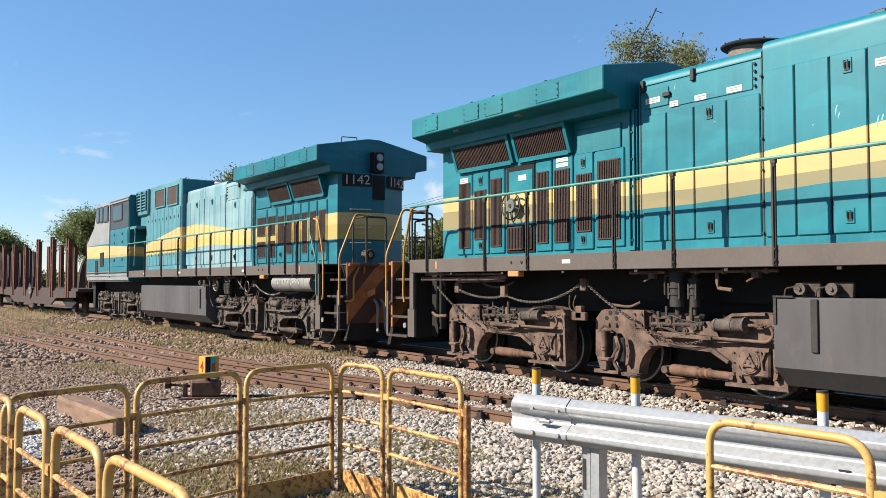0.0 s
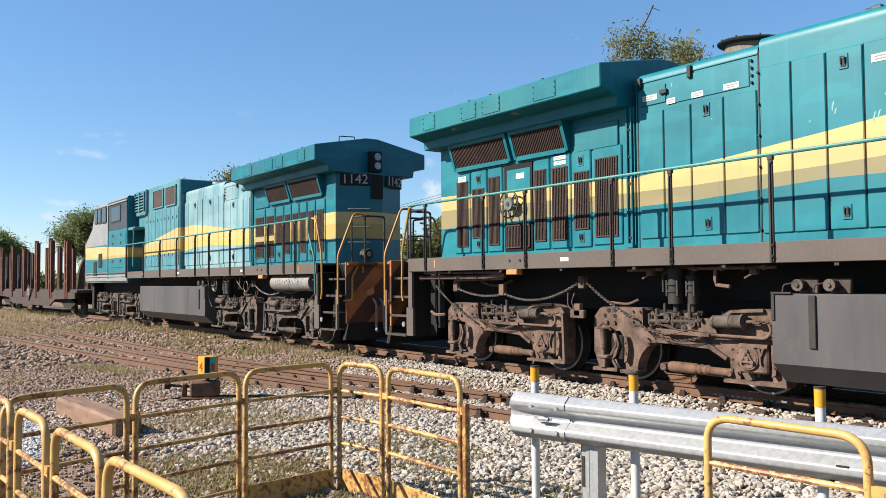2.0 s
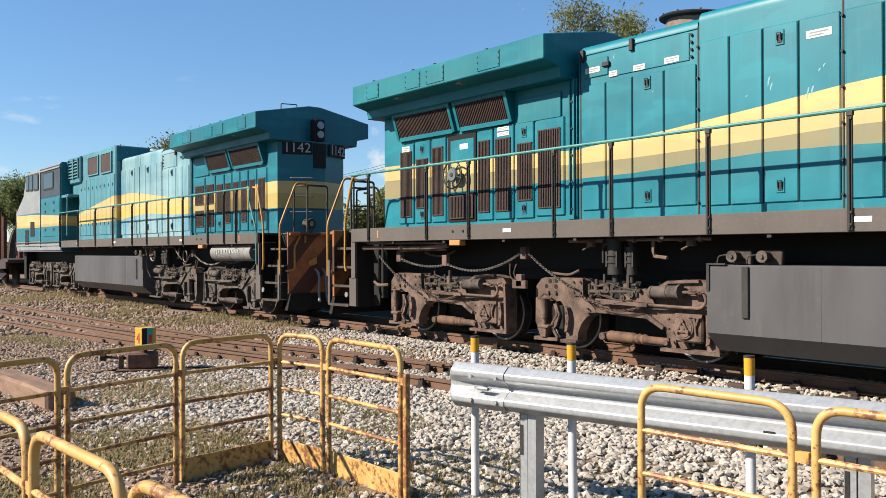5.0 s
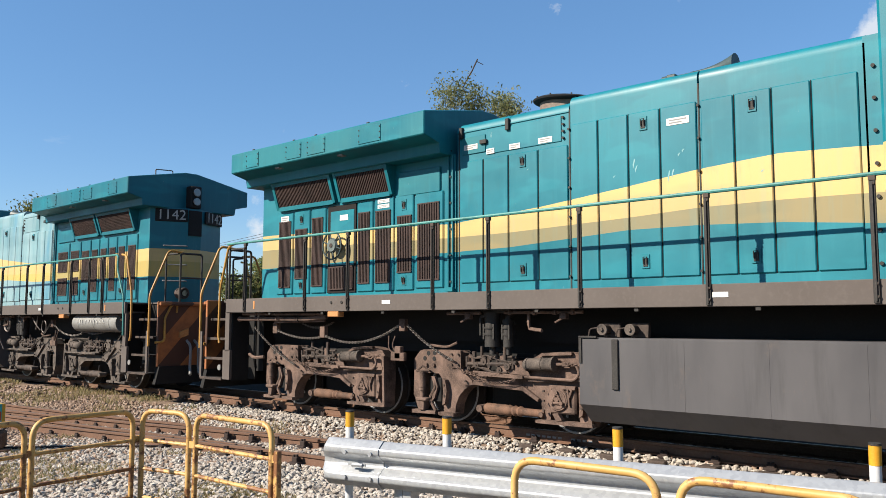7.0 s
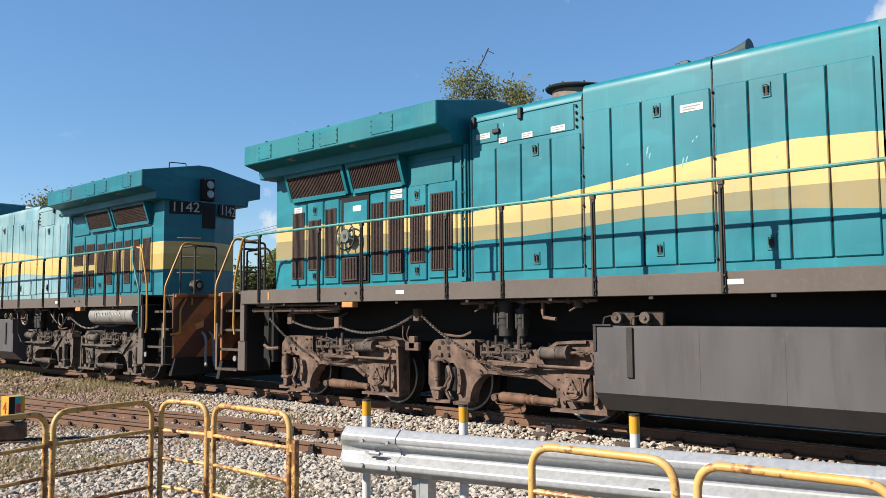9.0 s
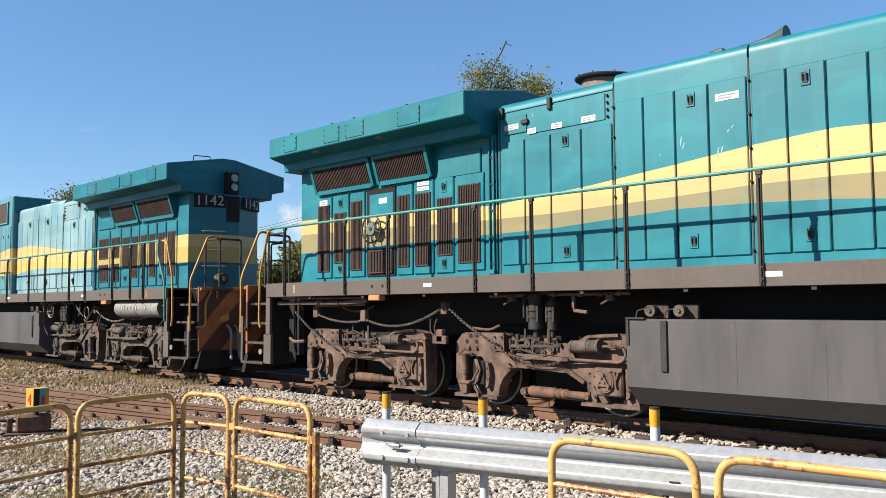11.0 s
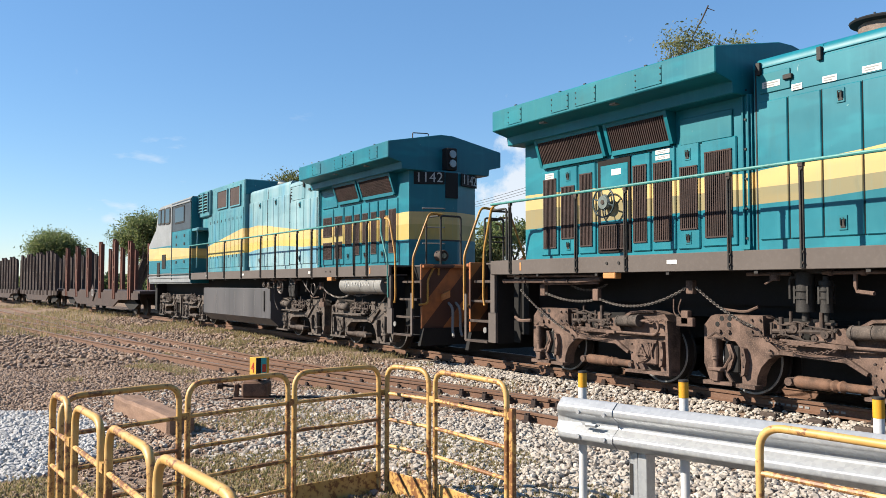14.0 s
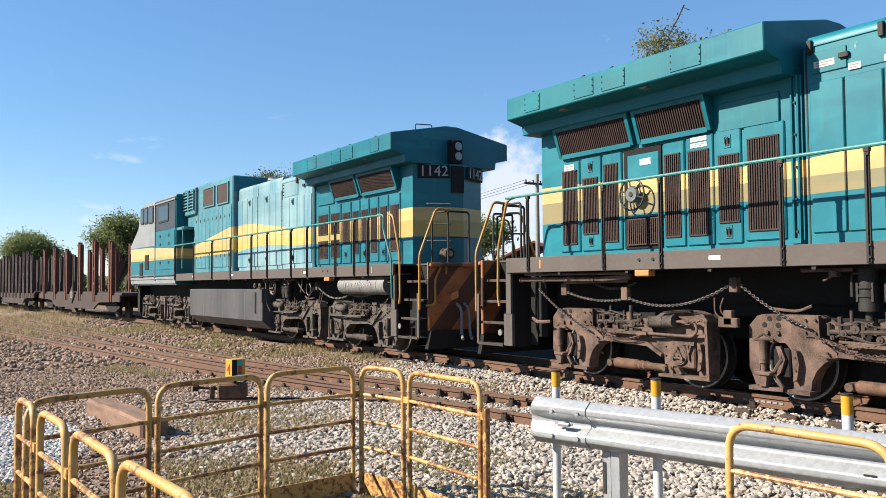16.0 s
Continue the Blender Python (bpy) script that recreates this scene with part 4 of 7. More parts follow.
def locomotive(s, where, posts, second):
    """A road locomotive. Its radiator end is at local y = 0, and u runs along it away from that end; s tells which way."""
    root = new("locomotive")
    root.matrix_world = where
    Y = lambda u: s * u
    paint = M_TEAL2 if second else M_TEAL
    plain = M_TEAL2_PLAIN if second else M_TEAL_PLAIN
    hoodp = M_FADED if second else M_TEAL
    LEN = 21.0

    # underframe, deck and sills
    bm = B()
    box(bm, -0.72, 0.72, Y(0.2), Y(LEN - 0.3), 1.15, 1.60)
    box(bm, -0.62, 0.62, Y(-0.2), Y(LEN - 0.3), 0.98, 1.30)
    part("underframe", bm, M_UNDER, root, "black underframe with shade put into its colour")
    bm = B()
    box(bm, SX + 0.02, 1.43, Y(-0.20), Y(20.9), 1.785, 1.815)
    box(bm, -0.90, 0.90, Y(-1.12), Y(-0.20), 1.785, 1.815)
    part("deck", bm, M_SILL, root)
    for sx in (-1, 1):
        bm = B()
        x = SX * -sx
        box(bm, x, x - sx * 0.06, Y(-0.22), Y(14.3), 1.585, 1.82, 0.006)
        box(bm, x - sx * 0.06, x - sx * 0.5, Y(-0.1), Y(14.2), 1.60, 1.63)
        part("sill", bm, M_SILL, root, "brown-grey steel side sill")
    for u in (0.62, 3.82, 8.75, 12.4):
        plate(Y, u, 1.71, 0.17 if u > 1 else 0.04, 0.055 if u > 1 else 0.13, root, SX, M_LABEL if u > 1 else M_ORANGE, False)
    bm = B()
    for u in (2.62, 2.86):
        disc(bm, (SX - 0.012, Y(u), 1.72), "x", 0.022, 0.02, 10)
    for k in range(9):
        box(bm, SX + 0.02, SX + 0.05, Y(1.0 + 1.35 * k), Y(1.05 + 1.35 * k), 1.545, 1.585)
    parts("sill_bolt", bm, M_POST, root)
    bm = B()
    box(bm, SX - 0.01, SX + 0.12, Y(2.54), Y(2.79), 1.50, 1.583, 0.01)
    part("jacking_pad", bm, M_ORANGE, root, "pale orange painted jacking pad")

    # radiator compartment with its V-shaped end
    bm = B()
    prism(bm, [(HX, Y(4.62)), (HX, Y(0.0)), (-0.16, Y(-0.33)), (0.16, Y(-0.33)), (-HX, Y(0.0)), (-HX, Y(4.62))], "z", 1.82, 3.84)
    rc = part("radiator_compartment", bm, paint, root)
    # canopy
    prof = [(SX, 4.05), (SX, 4.39), (-0.15, 4.64), (0.15, 4.64), (-SX, 4.39), (-SX, 4.05), (1.12, 3.985), (1.12, 3.83), (-1.12, 3.83), (-1.12, 3.985)]
    bm = B()
    loft(bm, [[(x, Y(-0.16), z) for x, z in prof], [(x, Y(4.55), z) for x, z in prof]])
    bmesh.ops.bevel(bm, geom=bm.edges[:], offset=0.012, segments=1, affect="EDGES")
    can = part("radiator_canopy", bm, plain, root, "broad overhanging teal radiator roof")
    for u0, u1 in ((0.30, 0.66), (1.42, 1.82), (1.98, 2.42), (3.20, 3.68)):
        bm = B()
        box(bm, SX - 0.010, SX + 0.004, Y(u0), Y(u1), 4.09, 4.34, 0.004)
        hp = part("access_hatch", bm, plain, can)
        bm = B()
        for uu in (u0 + 0.015, u1 - 0.015):
            for zz in (4.13, 4.22, 4.30):
                disc(bm, (SX - 0.018, Y(uu), zz), "x", 0.011, 0.012, 6)
        box(bm, SX + 0.01, SX + 0.04, Y(u0 + 0.16), Y(u0 + 0.20), 4.385, 4.41)
        parts("bolt", bm, M_POST, hp)
    bm = B()
    for u in (1.0, 2.6):
        box(bm, -1.36, -1.26, Y(u), Y(u + 0.12), 4.008, 4.045)
    parts("drain_cover", bm, M_RES, can)
    if second:
        bm = B()
        tube(bm, smoothbend([(-0.62, Y(0.25), 4.5), (-0.62, Y(0.25), 4.70), (-0.22, Y(0.25), 4.72), (-0.22, Y(0.25), 4.55)], 0.03), 0.012, 6)
        part("lifting_handle", bm, M_MACH, can)
    # side intake louvres, leaning out at the top
    for u0, u1 in ((0.50, 2.06), (2.14, 3.39)):
        xt, xb, zt, zb = -1.03, -0.87, 3.835, 3.38
        bm = B()
        for a, b in ((u0, u0 + 0.06), (u1 - 0.06, u1)):
            prism(bm, [(xt - 0.04, zt), (xb - 0.05, zb), (HX, zb), (HX, zt)], "y", Y(a), Y(b))
        prism(bm, [(xb - 0.055, zb + 0.05), (xb - 0.05, zb - 0.02), (HX, zb - 0.02), (HX, zb + 0.05)], "y", Y(u0 + 0.058), Y(u1 - 0.058))
        prism(bm, [(xt - 0.035, zt - 0.004), (xt - 0.015, zt - 0.06), (HX, zt - 0.06), (HX, zt - 0.004)], "y", Y(u0 + 0.058), Y(u1 - 0.058))
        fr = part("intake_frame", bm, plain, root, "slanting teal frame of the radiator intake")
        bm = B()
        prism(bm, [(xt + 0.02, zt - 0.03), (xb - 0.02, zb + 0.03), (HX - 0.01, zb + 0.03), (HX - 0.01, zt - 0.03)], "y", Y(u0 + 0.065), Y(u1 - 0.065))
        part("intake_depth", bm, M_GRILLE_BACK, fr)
        bm = B()
        n = int((u1 - u0 - 0.12) / 0.038)
        for k in range(n):
            c = u0 + 0.06 + (k + 0.5) * (u1 - u0 - 0.12) / n
            prism(bm, [(xt - 0.015, zt - 0.04), (xb - 0.045, zb + 0.04), (xb - 0.01, zb + 0.04), (xt + 0.02, zt - 0.04)], "y", Y(c - 0.0085), Y(c + 0.0085))
        parts("intake_slat", bm, M_GRILLE, fr, "dark brown vertical slats")
    bm = B()
    box(bm, HX - 0.03, HX + 0.01, Y(3.48), Y(4.34), 3.33, 3.70, 0.01)
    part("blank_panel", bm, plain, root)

    # grille doors
    def door(u0, u1, z0, z1, g=None, bars=7, latches=(), mat=None, name="grille_door"):
        bm = B()
        flat = name == "engine_door"
        box(bm, HX - (0.022 if flat else 0.026), HX + 0.01, Y(u0 - (0.006 if flat else 0)), Y(u1 + (0.006 if flat else 0)), z0, z1, 0.010 if flat else 0.014)
        d = part(name, bm, mat or paint, root)
        if g:
            grille("door_grille", Y, *g, HX, d, bars)
        for zl in latches:
            latch(root, d, Y, (u0 + u1) / 2, zl, HX, plain)
        return d

    if second:
        for k, (u0, u1) in enumerate(((0.46, 0.88), (0.94, 1.30), (1.36, 1.72), (1.78, 2.14), (2.20, 2.56), (2.62, 3.06))):
            door(u0, u1, 1.90, 3.30, (u0 + 0.06, u1 - 0.06, 2.36 if k % 2 else 2.12, 3.05), 6, (2.10,) if k % 2 else ())
        for u0, u1 in ((3.12, 3.66), (3.72, 4.34)):
            d = door(u0, u1, 1.90, 3.30)
            for z0, z1 in ((2.06, 2.45), (2.62, 3.08)):
                grille("door_grille", Y, u0 + 0.07, u1 - 0.07, z0, z1, HX, d, 8)
        d = plate(Y, 0.70, 3.42, 0.24, 0.13, root, HX - 0.002)
    else:
        zb, zt = 1.90, 3.31
        d = door(0.46, 0.90, zb, zt, (0.54, 0.84, 2.03, 3.16), 7)
        plate(Y, 0.68, 3.22, 0.22, 0.10, d, HX - 0.026)
        door(0.94, 1.36, zb, 3.33, (0.99, 1.29, 2.17, 3.00), 7, (3.18, 2.05))
        door(1.40, 1.78, zb, 3.33, (1.44, 1.70, 2.03, 3.16), 6)
        door(2.56, 2.92, zb, 3.33, (2.60, 2.84, 2.04, 3.15), 5)
        d = door(2.95, 3.38, zb, 3.36, (3.00, 3.31, 2.04, 3.14), 7)
        plate(Y, 3.16, 3.30, 0.26, 0.06, d, HX - 0.026)
        plate(Y, 3.16, 3.22, 0.26, 0.06, d, HX - 0.026)
        door(3.42, 3.80, zb, 3.36, (3.48, 3.76, 2.18, 3.02), 6, (3.20, 2.05))
        door(3.84, 4.40, 1.92, 3.34, (3.91, 4.32, 2.05, 3.17), 9)
        # door with the hand brake, on a flat panel painted as dark recess
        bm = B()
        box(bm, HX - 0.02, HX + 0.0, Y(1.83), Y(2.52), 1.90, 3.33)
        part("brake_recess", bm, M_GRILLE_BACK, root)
        bm = B()
        box(bm, HX - 0.028, HX - 0.015, Y(1.90), Y(2.48), 2.34, 3.24, 0.006)
        d = part("brake_door", bm, paint, root)
        plate(Y, 2.24, 3.12, 0.20, 0.09, d, HX - 0.028, None, False)
        grille("door_grille", Y, 1.90, 2.46, 1.96, 2.31, HX - 0.004, root, 11)
        bm = B()
        c = (HX - 0.16, Y(2.10), 2.66)
        ring_torus(bm, c, "x", 0.225, 0.014, 30, 7)
        for k in range(6):
            a = k * math.tau / 6 + 0.3
            tube(bm, [(c[0], c[1] + 0.1 * math.cos(a), c[2] + 0.1 * math.sin(a)), (c[0], c[1] + 0.225 * math.cos(a), c[2] + 0.225 * math.sin(a))], 0.012, 6)
        hw = part("hand_brake_wheel", bm, M_HORN, root, "dark spoked hand brake wheel", smooth=True)
        bm = B()
        disc(bm, (c[0] - 0.02, c[1], c[2]), "x", 0.10, 0.035, 24, 0.125)
        part("hub_plate", bm, M_ALU, hw, "bare aluminium hub plate", smooth=True)
        bm = B()
        disc(bm, (c[0] - 0.03, c[1], c[2]), "x", 0.035, 0.13, 12)
        part("brake_spindle", bm, M_MACH, hw)

    # main hood
    def roofed(u0, u1, top, x=HX, mat=hoodp, name="engine_hood"):
        bm = B()
        r = 0.10
        pr = [(x, 1.82), (x, top - r - 0.03)] + [(x + r - r * math.cos(a), top - r + r * math.sin(a)) for a in (0, 0.4, 0.8, 1.2, 1.57)]
        pr = pr + [(-p, q) for p, q in pr[::-1]]
        prism(bm, pr, "y", Y(u0), Y(u1))
        return part(name, bm, mat, root, smooth=True)

    roofed(4.66, 6.55, 4.26)
    roofed(6.575, 8.29, 4.33)
    roofed(8.315, 10.06 if not second else 9.92, 4.33)
    bm = B()
    for u in (4.69, 6.562, 8.302):
        box(bm, HX - 0.006, HX + 0.04, Y(u - 0.009), Y(u + 0.009), 1.84, 4.16)
    parts("hood_seam", bm, M_POST, root)
    us = [(4.74, 5.13), (5.16, 5.57), (5.60, 6.06), (6.09, 6.53)]
    for k, (a, b) in enumerate(us):
        door(a, b, 1.97, 3.70, None, 0, (3.58, 2.12) if k == 2 else (), hoodp, "engine_door")
    us = [(6.60, 6.97), (7.00, 7.39), (7.42, 7.81), (7.84, 8.27), (8.34, 8.70), (8.73, 9.11), (9.14, 9.52), (9.55, 9.98)]
    for k, (a, b) in enumerate(us):
        d = door(a, b, 1.95, 3.95, None, 0, (3.80, 2.14) if k in (2, 5) else (), hoodp, "engine_door")
        if k == 3 and not second:
            plate(Y, (a + b) / 2, 3.76, 0.28, 0.085, d, HX - 0.022)
    if not second:
        for u, z, h in ((7.20, 3.20, 0.02), (7.47, 3.32, 0.09), (7.50, 3.26, 0.06), (7.92, 3.12, 0.10), (7.97, 3.15, 0.07), (8.05, 3.36, 0.03), (8.10, 3.40, 0.03), (9.0, 3.05, 0.02), (5.9, 3.45, 0.015)):
            bm = B()
            h *= 0.7
            prism(bm, [(Y(u), z - h), (Y(u + 0.012), z - h * 0.2), (Y(u + 0.03), z + h), (Y(u + 0.012), z + h * 0.9), (Y(u - 0.004), z)], "x", HX - 0.0235, HX - 0.02)
            part("paint_scratch", bm, M_SCRATCH, root, "pale scrape in the paint")
    # near-black strips along the gaps between the doors
    bm = B()
    for u in (5.145, 5.585, 6.075):
        box(bm, HX - 0.010, HX + 0.01, Y(u - 0.004), Y(u + 0.004), 1.97, 3.70)
    for u in (6.985, 7.405, 7.825, 8.715, 9.125, 9.535):
        box(bm, HX - 0.010, HX + 0.01, Y(u - 0.004), Y(u + 0.004), 1.95, 3.95)
    parts("door_seal", bm, M_GRILLE_BACK, root, "near-black strip in the gap between doors")
    # lipped roof edge, big removable side panel and its bolted strip
    bm = B()
    r = 0.13
    lip = [(HX - 0.014 + r - r * math.cos(a), 4.27 - r + r * math.sin(a)) for a in (-0.10, 0.0, 0.4, 0.8, 1.2, 1.57)]
    for ua, ub in ((4.66, 5.60), (5.615, 6.56)):
        loft(bm, [[(px, Y(u), pz) for px, pz in lip + [(px + 0.05, pz - 0.02) for px, pz in lip[::-1]]] for u in (ua, ub)])
    parts("roof_lip", bm, hoodp, root, "", True)
    bm = B()
    box(bm, HX - 0.012, HX + 0.01, Y(5.20 if not second else 5.56), Y(6.44), 3.76 if not second else 3.74, 4.10, 0.006)
    sp = part("side_panel", bm, hoodp, root)
    bm = B()
    for k in range(4):
        disc(bm, (HX - 0.028, Y(6.47), 3.80 + 0.09 * k), "x", 0.018, 0.03, 8)
    parts("bolt", bm, M_POST, sp)
    if not second:
        bm = B()
        box(bm, HX - 0.016, HX + 0.01, Y(4.76), Y(5.18), 3.80, 4.05, 0.006)
        hp = part("filler_hatch", bm, plain, root)
        plate(Y, 4.92, 3.90, 0.25, 0.075, hp, HX - 0.016)
        for u, w in ((5.27, 0.14), (5.69, 0.18), (6.19, 0.22)):
            plate(Y, u, 3.79 + 0.02 * (u - 5), w, 0.075, root, HX - 0.012)
    bm = B()
    for u in (4.72, 5.55):
        box(bm, HX - 0.05, HX + 0.02, Y(u), Y(u + 0.06), 4.04, 4.20, 0.006)
    box(bm, HX - 0.05, HX, Y(5.10), Y(5.22), 3.91, 3.97, 0.006)
    parts("lift_bracket", bm, M_POST, root)
    # water pipes and seams between the compartments
    bm = B()
    for u in (4.50, 4.58):
        tube(bm, [(HX - 0.02, Y(u), 1.90), (HX - 0.02, Y(u), 3.84)], 0.016, 6)
    box(bm, HX - 0.05, HX, Y(4.47), Y(4.60), 1.86, 1.92)
    parts("downpipe", bm, plain, root)
    bm = B()
    for u in (4.54, 6.56, 8.30):
        for k in range(6):
            disc(bm, (HX - 0.03, Y(u), 2.0 + 0.38 * k), "x", 0.016, 0.03, 7)
    parts("bolt", bm, M_POST, root)
    # roof: exhaust stack and horn
    bm = B()
    disc(bm, (0, Y(6.02), 4.20), "z", 0.42, 0.30, 30)
    ring_torus(bm, (0, Y(6.02), 4.30), "z", 0.425, 0.02, 30, 6)
    st = part("exhaust_stack", bm, M_STACK, root, "short heat-stained exhaust stack", smooth=True)
    bm = B()
    rings = []
    for r, z in ((0.46, 4.485), (0.51, 4.50), (0.52, 4.52), (0.48, 4.545), (0.30, 4.585), (0.02, 4.60)):
        rings.append([(r * math.cos(k * math.tau / 30), Y(6.02) + r * math.sin(k * math.tau / 30), z - 0.05 * s * math.sin(k * math.tau / 30) * r / 0.52) for k in range(30)])
    loft(bm, rings)
    cw = part("stack_cowl", bm, M_BLACK, st, "black domed cowl", smooth=True)
    bm = B()
    arc = [-0.9 + 1.8 * k / 10 for k in range(11)]
    loft(bm, [[(0.47 * math.sin(a), Y(6.02) + s * 0.47 * math.cos(a), 4.26) for a in arc] + [(0.45 * math.sin(a), Y(6.02) + s * 0.45 * math.cos(a), 4.26) for a in arc[::-1]],
              [(0.47 * math.sin(a), Y(6.02) + s * 0.47 * math.cos(a), 4.50) for a in arc] + [(0.45 * math.sin(a), Y(6.02) + s * 0.45 * math.cos(a), 4.50) for a in arc[::-1]]])
    part("cowl_skirt", bm, M_BLACK, cw, "", True)
    bm = B()
    for k in range(10):
        a = k * math.tau / 10
        disc(bm, (0.48 * math.cos(a), Y(6.02) + 0.48 * math.sin(a), 4.53 - 0.046 * s * math.sin(a)), "z", 0.012, 0.03, 6)
    parts("bolt", bm, M_POST, cw)
    bm = B()
    for z, l in ((4.42, 0.72), (4.45, 0.5)):
        tube(bm, [(-0.34, Y(7.72), z), (-0.34, Y(8.10), z)], 0.025, 8)
    rings = []
    for k in range(8):
        t = k / 7
        r = 0.03 + 0.11 * t ** 2.5
        y = Y(8.0 + 0.55 * t)
        rings.append([(-0.34 + r * math.cos(q * math.tau / 16), y, 4.45 + r * math.sin(q * math.tau / 16)) for q in range(16)])
    loft(bm, rings)
    box(bm, -0.42, -0.26, Y(7.70), Y(7.82), 4.30, 4.48, 0.01)
    tube(bm, [(-0.34, Y(7.75), 4.44), (-0.34, Y(7.62), 4.44)], 0.05, 10)
    box(bm, -0.40, -0.28, Y(8.05), Y(8.12), 4.28, 4.44)
    part("air_horn", bm, M_HORN, root, "dark grey-green roof air horn", smooth=True)

    # blower housing, cab
    bx = -1.02
    bm = B()
    box(bm, bx, -bx, Y(10.22), Y(14.6), 1.82, 4.74, 0.03)
    if second:
        bm.free()
        bm = B()
        box(bm, bx, -bx, Y(9.95), Y(13.75), 1.82, 4.74, 0.03)
        box(bm, bx, -bx, Y(13.70), Y(14.6), 3.38, 4.72, 0.02)
        box(bm, -1.12, 1.12, Y(13.30), Y(14.6), 3.80, 4.71, 0.03)
        box(bm, -0.45, 0.45, Y(13.6), Y(14.6), 1.82, 3.5)
    bl = part("blower_housing", bm, M_HOUSING if second else paint, root, "tall teal housing ahead of the cab")
    bm = B()
    box(bm, HX, -HX, Y(10.04 if not second else 9.86), Y(10.24), 1.82, 4.30)
    hj = part("hood_joint", bm, paint, root)
    bm = B()
    for k in range(7):
        disc(bm, (HX - 0.024, Y(10.13), 2.0 + 0.33 * k), "x", 0.02, 0.026, 8)
    parts("bolt", bm, M_POST, hj)
    if second:
        for u0, u1, z0, z1 in ((10.30, 11.25, 3.97, 4.55), (11.60, 12.60, 3.99, 4.55)):
            bm = B()
            box(bm, bx - 0.03, bx + 0.01, Y(u0), Y(u1), z0, z1, 0.01)
            bi = part("blower_intake", bm, M_GRILLE, bl, "dark mesh intake")
            bm = B()
            for ya, yb, za, zb in ((u0 - 0.05, u1 + 0.05, z1, z1 + 0.04), (u0 - 0.05, u1 + 0.05, z0 - 0.04, z0), (u0 - 0.05, u0, z0, z1), (u1, u1 + 0.05, z0, z1)):
                box(bm, bx - 0.045, bx + 0.01, Y(ya), Y(yb), za, zb)
            parts("intake_frame", bm, M_HOUSING, bi)
        # darker panel over the end wall, its shade painted in
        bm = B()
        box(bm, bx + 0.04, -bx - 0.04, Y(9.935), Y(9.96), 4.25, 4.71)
        part("housing_end", bm, M_TEAL2_PLAIN, bl, "housing end wall with its shade painted in darker teal")
        lx = -1.12
        for u0 in (13.42, 14.02):
            bm = B()
            box(bm, lx - 0.01, lx + 0.01, Y(u0), Y(u0 + 0.48), 3.97, 4.60)
            g = part("louvre_back", bm, M_GRILLE_BACK, bl, "black louvre backing with the opening's shade painted in")
            bm = B()
            for k in range(6):
                zz = 4.0 + k * 0.105
                prism(bm, [(lx - 0.05, zz), (lx, zz + 0.05), (lx, zz + 0.03), (lx - 0.05, zz - 0.012)], "y", Y(u0), Y(u0 + 0.48))
            parts("louvre_slat", bm, M_HOUSING, g)
            bm = B()
            for ya in (u0 - 0.05, u0 + 0.48):
                box(bm, lx - 0.05, lx + 0.01, Y(ya), Y(ya + 0.05), 3.95, 4.64)
            parts("louvre_frame", bm, M_HOUSING, g)
        bm = B()
        box(bm, -1.36, -1.02, Y(13.78), Y(14.57), 3.32, 3.42, 0.01)
        tube(bm, [(-1.40, Y(13.8), 3.38), (-1.40, Y(13.72), 3.2), (-1.42, Y(13.72), 2.0)], 0.02, 6)
        parts("walkway_hood", bm, M_HOUSING, root)
        for k in range(9):
            u0 = 10.02 + k * 0.40
            bm = B()
            box(bm, bx - 0.02, bx + 0.01, Y(u0), Y(u0 + 0.375), 1.98, 3.86, 0.008)
            d = part("equipment_door", bm, M_HOUSING, root)
            bm = B()
            for zz in (3.5, 2.3):
                box(bm, bx - 0.03, bx - 0.015, Y(u0 + 0.14), Y(u0 + 0.18), zz, zz + 0.09)
            part("latch", bm, M_POST, d)
    cx = -1.38
    bm = B()
    side = [(14.6, 1.45), (20.95, 1.45), (21.05, 3.05), (19.75, 3.62), (19.45, 4.45), (19.2, 4.56), (14.6, 4.60)]
    prism(bm, [(Y(a), z) for a, z in side], "x", cx, -cx)
    bmesh.ops.bevel(bm, geom=[e for e in bm.edges if abs(e.verts[0].co.x - e.verts[1].co.x) < 1e-6], offset=0.05, segments=2, affect="EDGES")
    cab = part("cab", bm, M_CABGREY, root, "silver-grey driver's cab with sloping nose")
    bm = B()
    box(bm, cx + 0.01, -cx - 0.01, Y(14.57), Y(14.595), 1.46, 4.58)
    part("cab_back_panel", bm, M_TEAL2, cab, "teal rear wall of the cab")
    bm = B()
    box(bm, cx - 0.012, cx + 0.01, Y(14.62), Y(17.2), 1.75, 3.42)
    part("cab_side_panel", bm, M_TEAL2, cab, "teal lower cab side with yellow band")
    bm = B()
    box(bm, cx - 0.012, cx + 0.01, Y(17.22), Y(20.9), 1.85, 2.92)
    part("cab_nose_band", bm, M_TEAL2, cab)
    bm = B()
    box(bm, cx - 0.014, cx + 0.01, Y(14.62), Y(17.2), 3.43, 4.52)
    part("cab_window_panel", bm, M_CABDARK, cab, "dark blue-grey upper cab side")
    for u0, u1, z0, z1 in ((15.44, 16.75, 3.70, 4.36), (17.50, 18.20, 3.78, 4.44), (18.30, 18.80, 3.80, 4.44), (18.88, 19.36, 3.82, 4.44)):
        bm = B()
        prism(bm, [(Y(a), z) for a, z in ((u0, z0 + 0.06), (u0 + 0.06, z0), (u1 - 0.06, z0), (u1, z0 + 0.06), (u1, z1 - 0.06), (u1 - 0.06, z1), (u0 + 0.06, z1), (u0, z1 - 0.06))], "x", cx - 0.03, cx)
        w = part("window_frame", bm, M_BLACK if u0 < 17 else M_POST, cab)
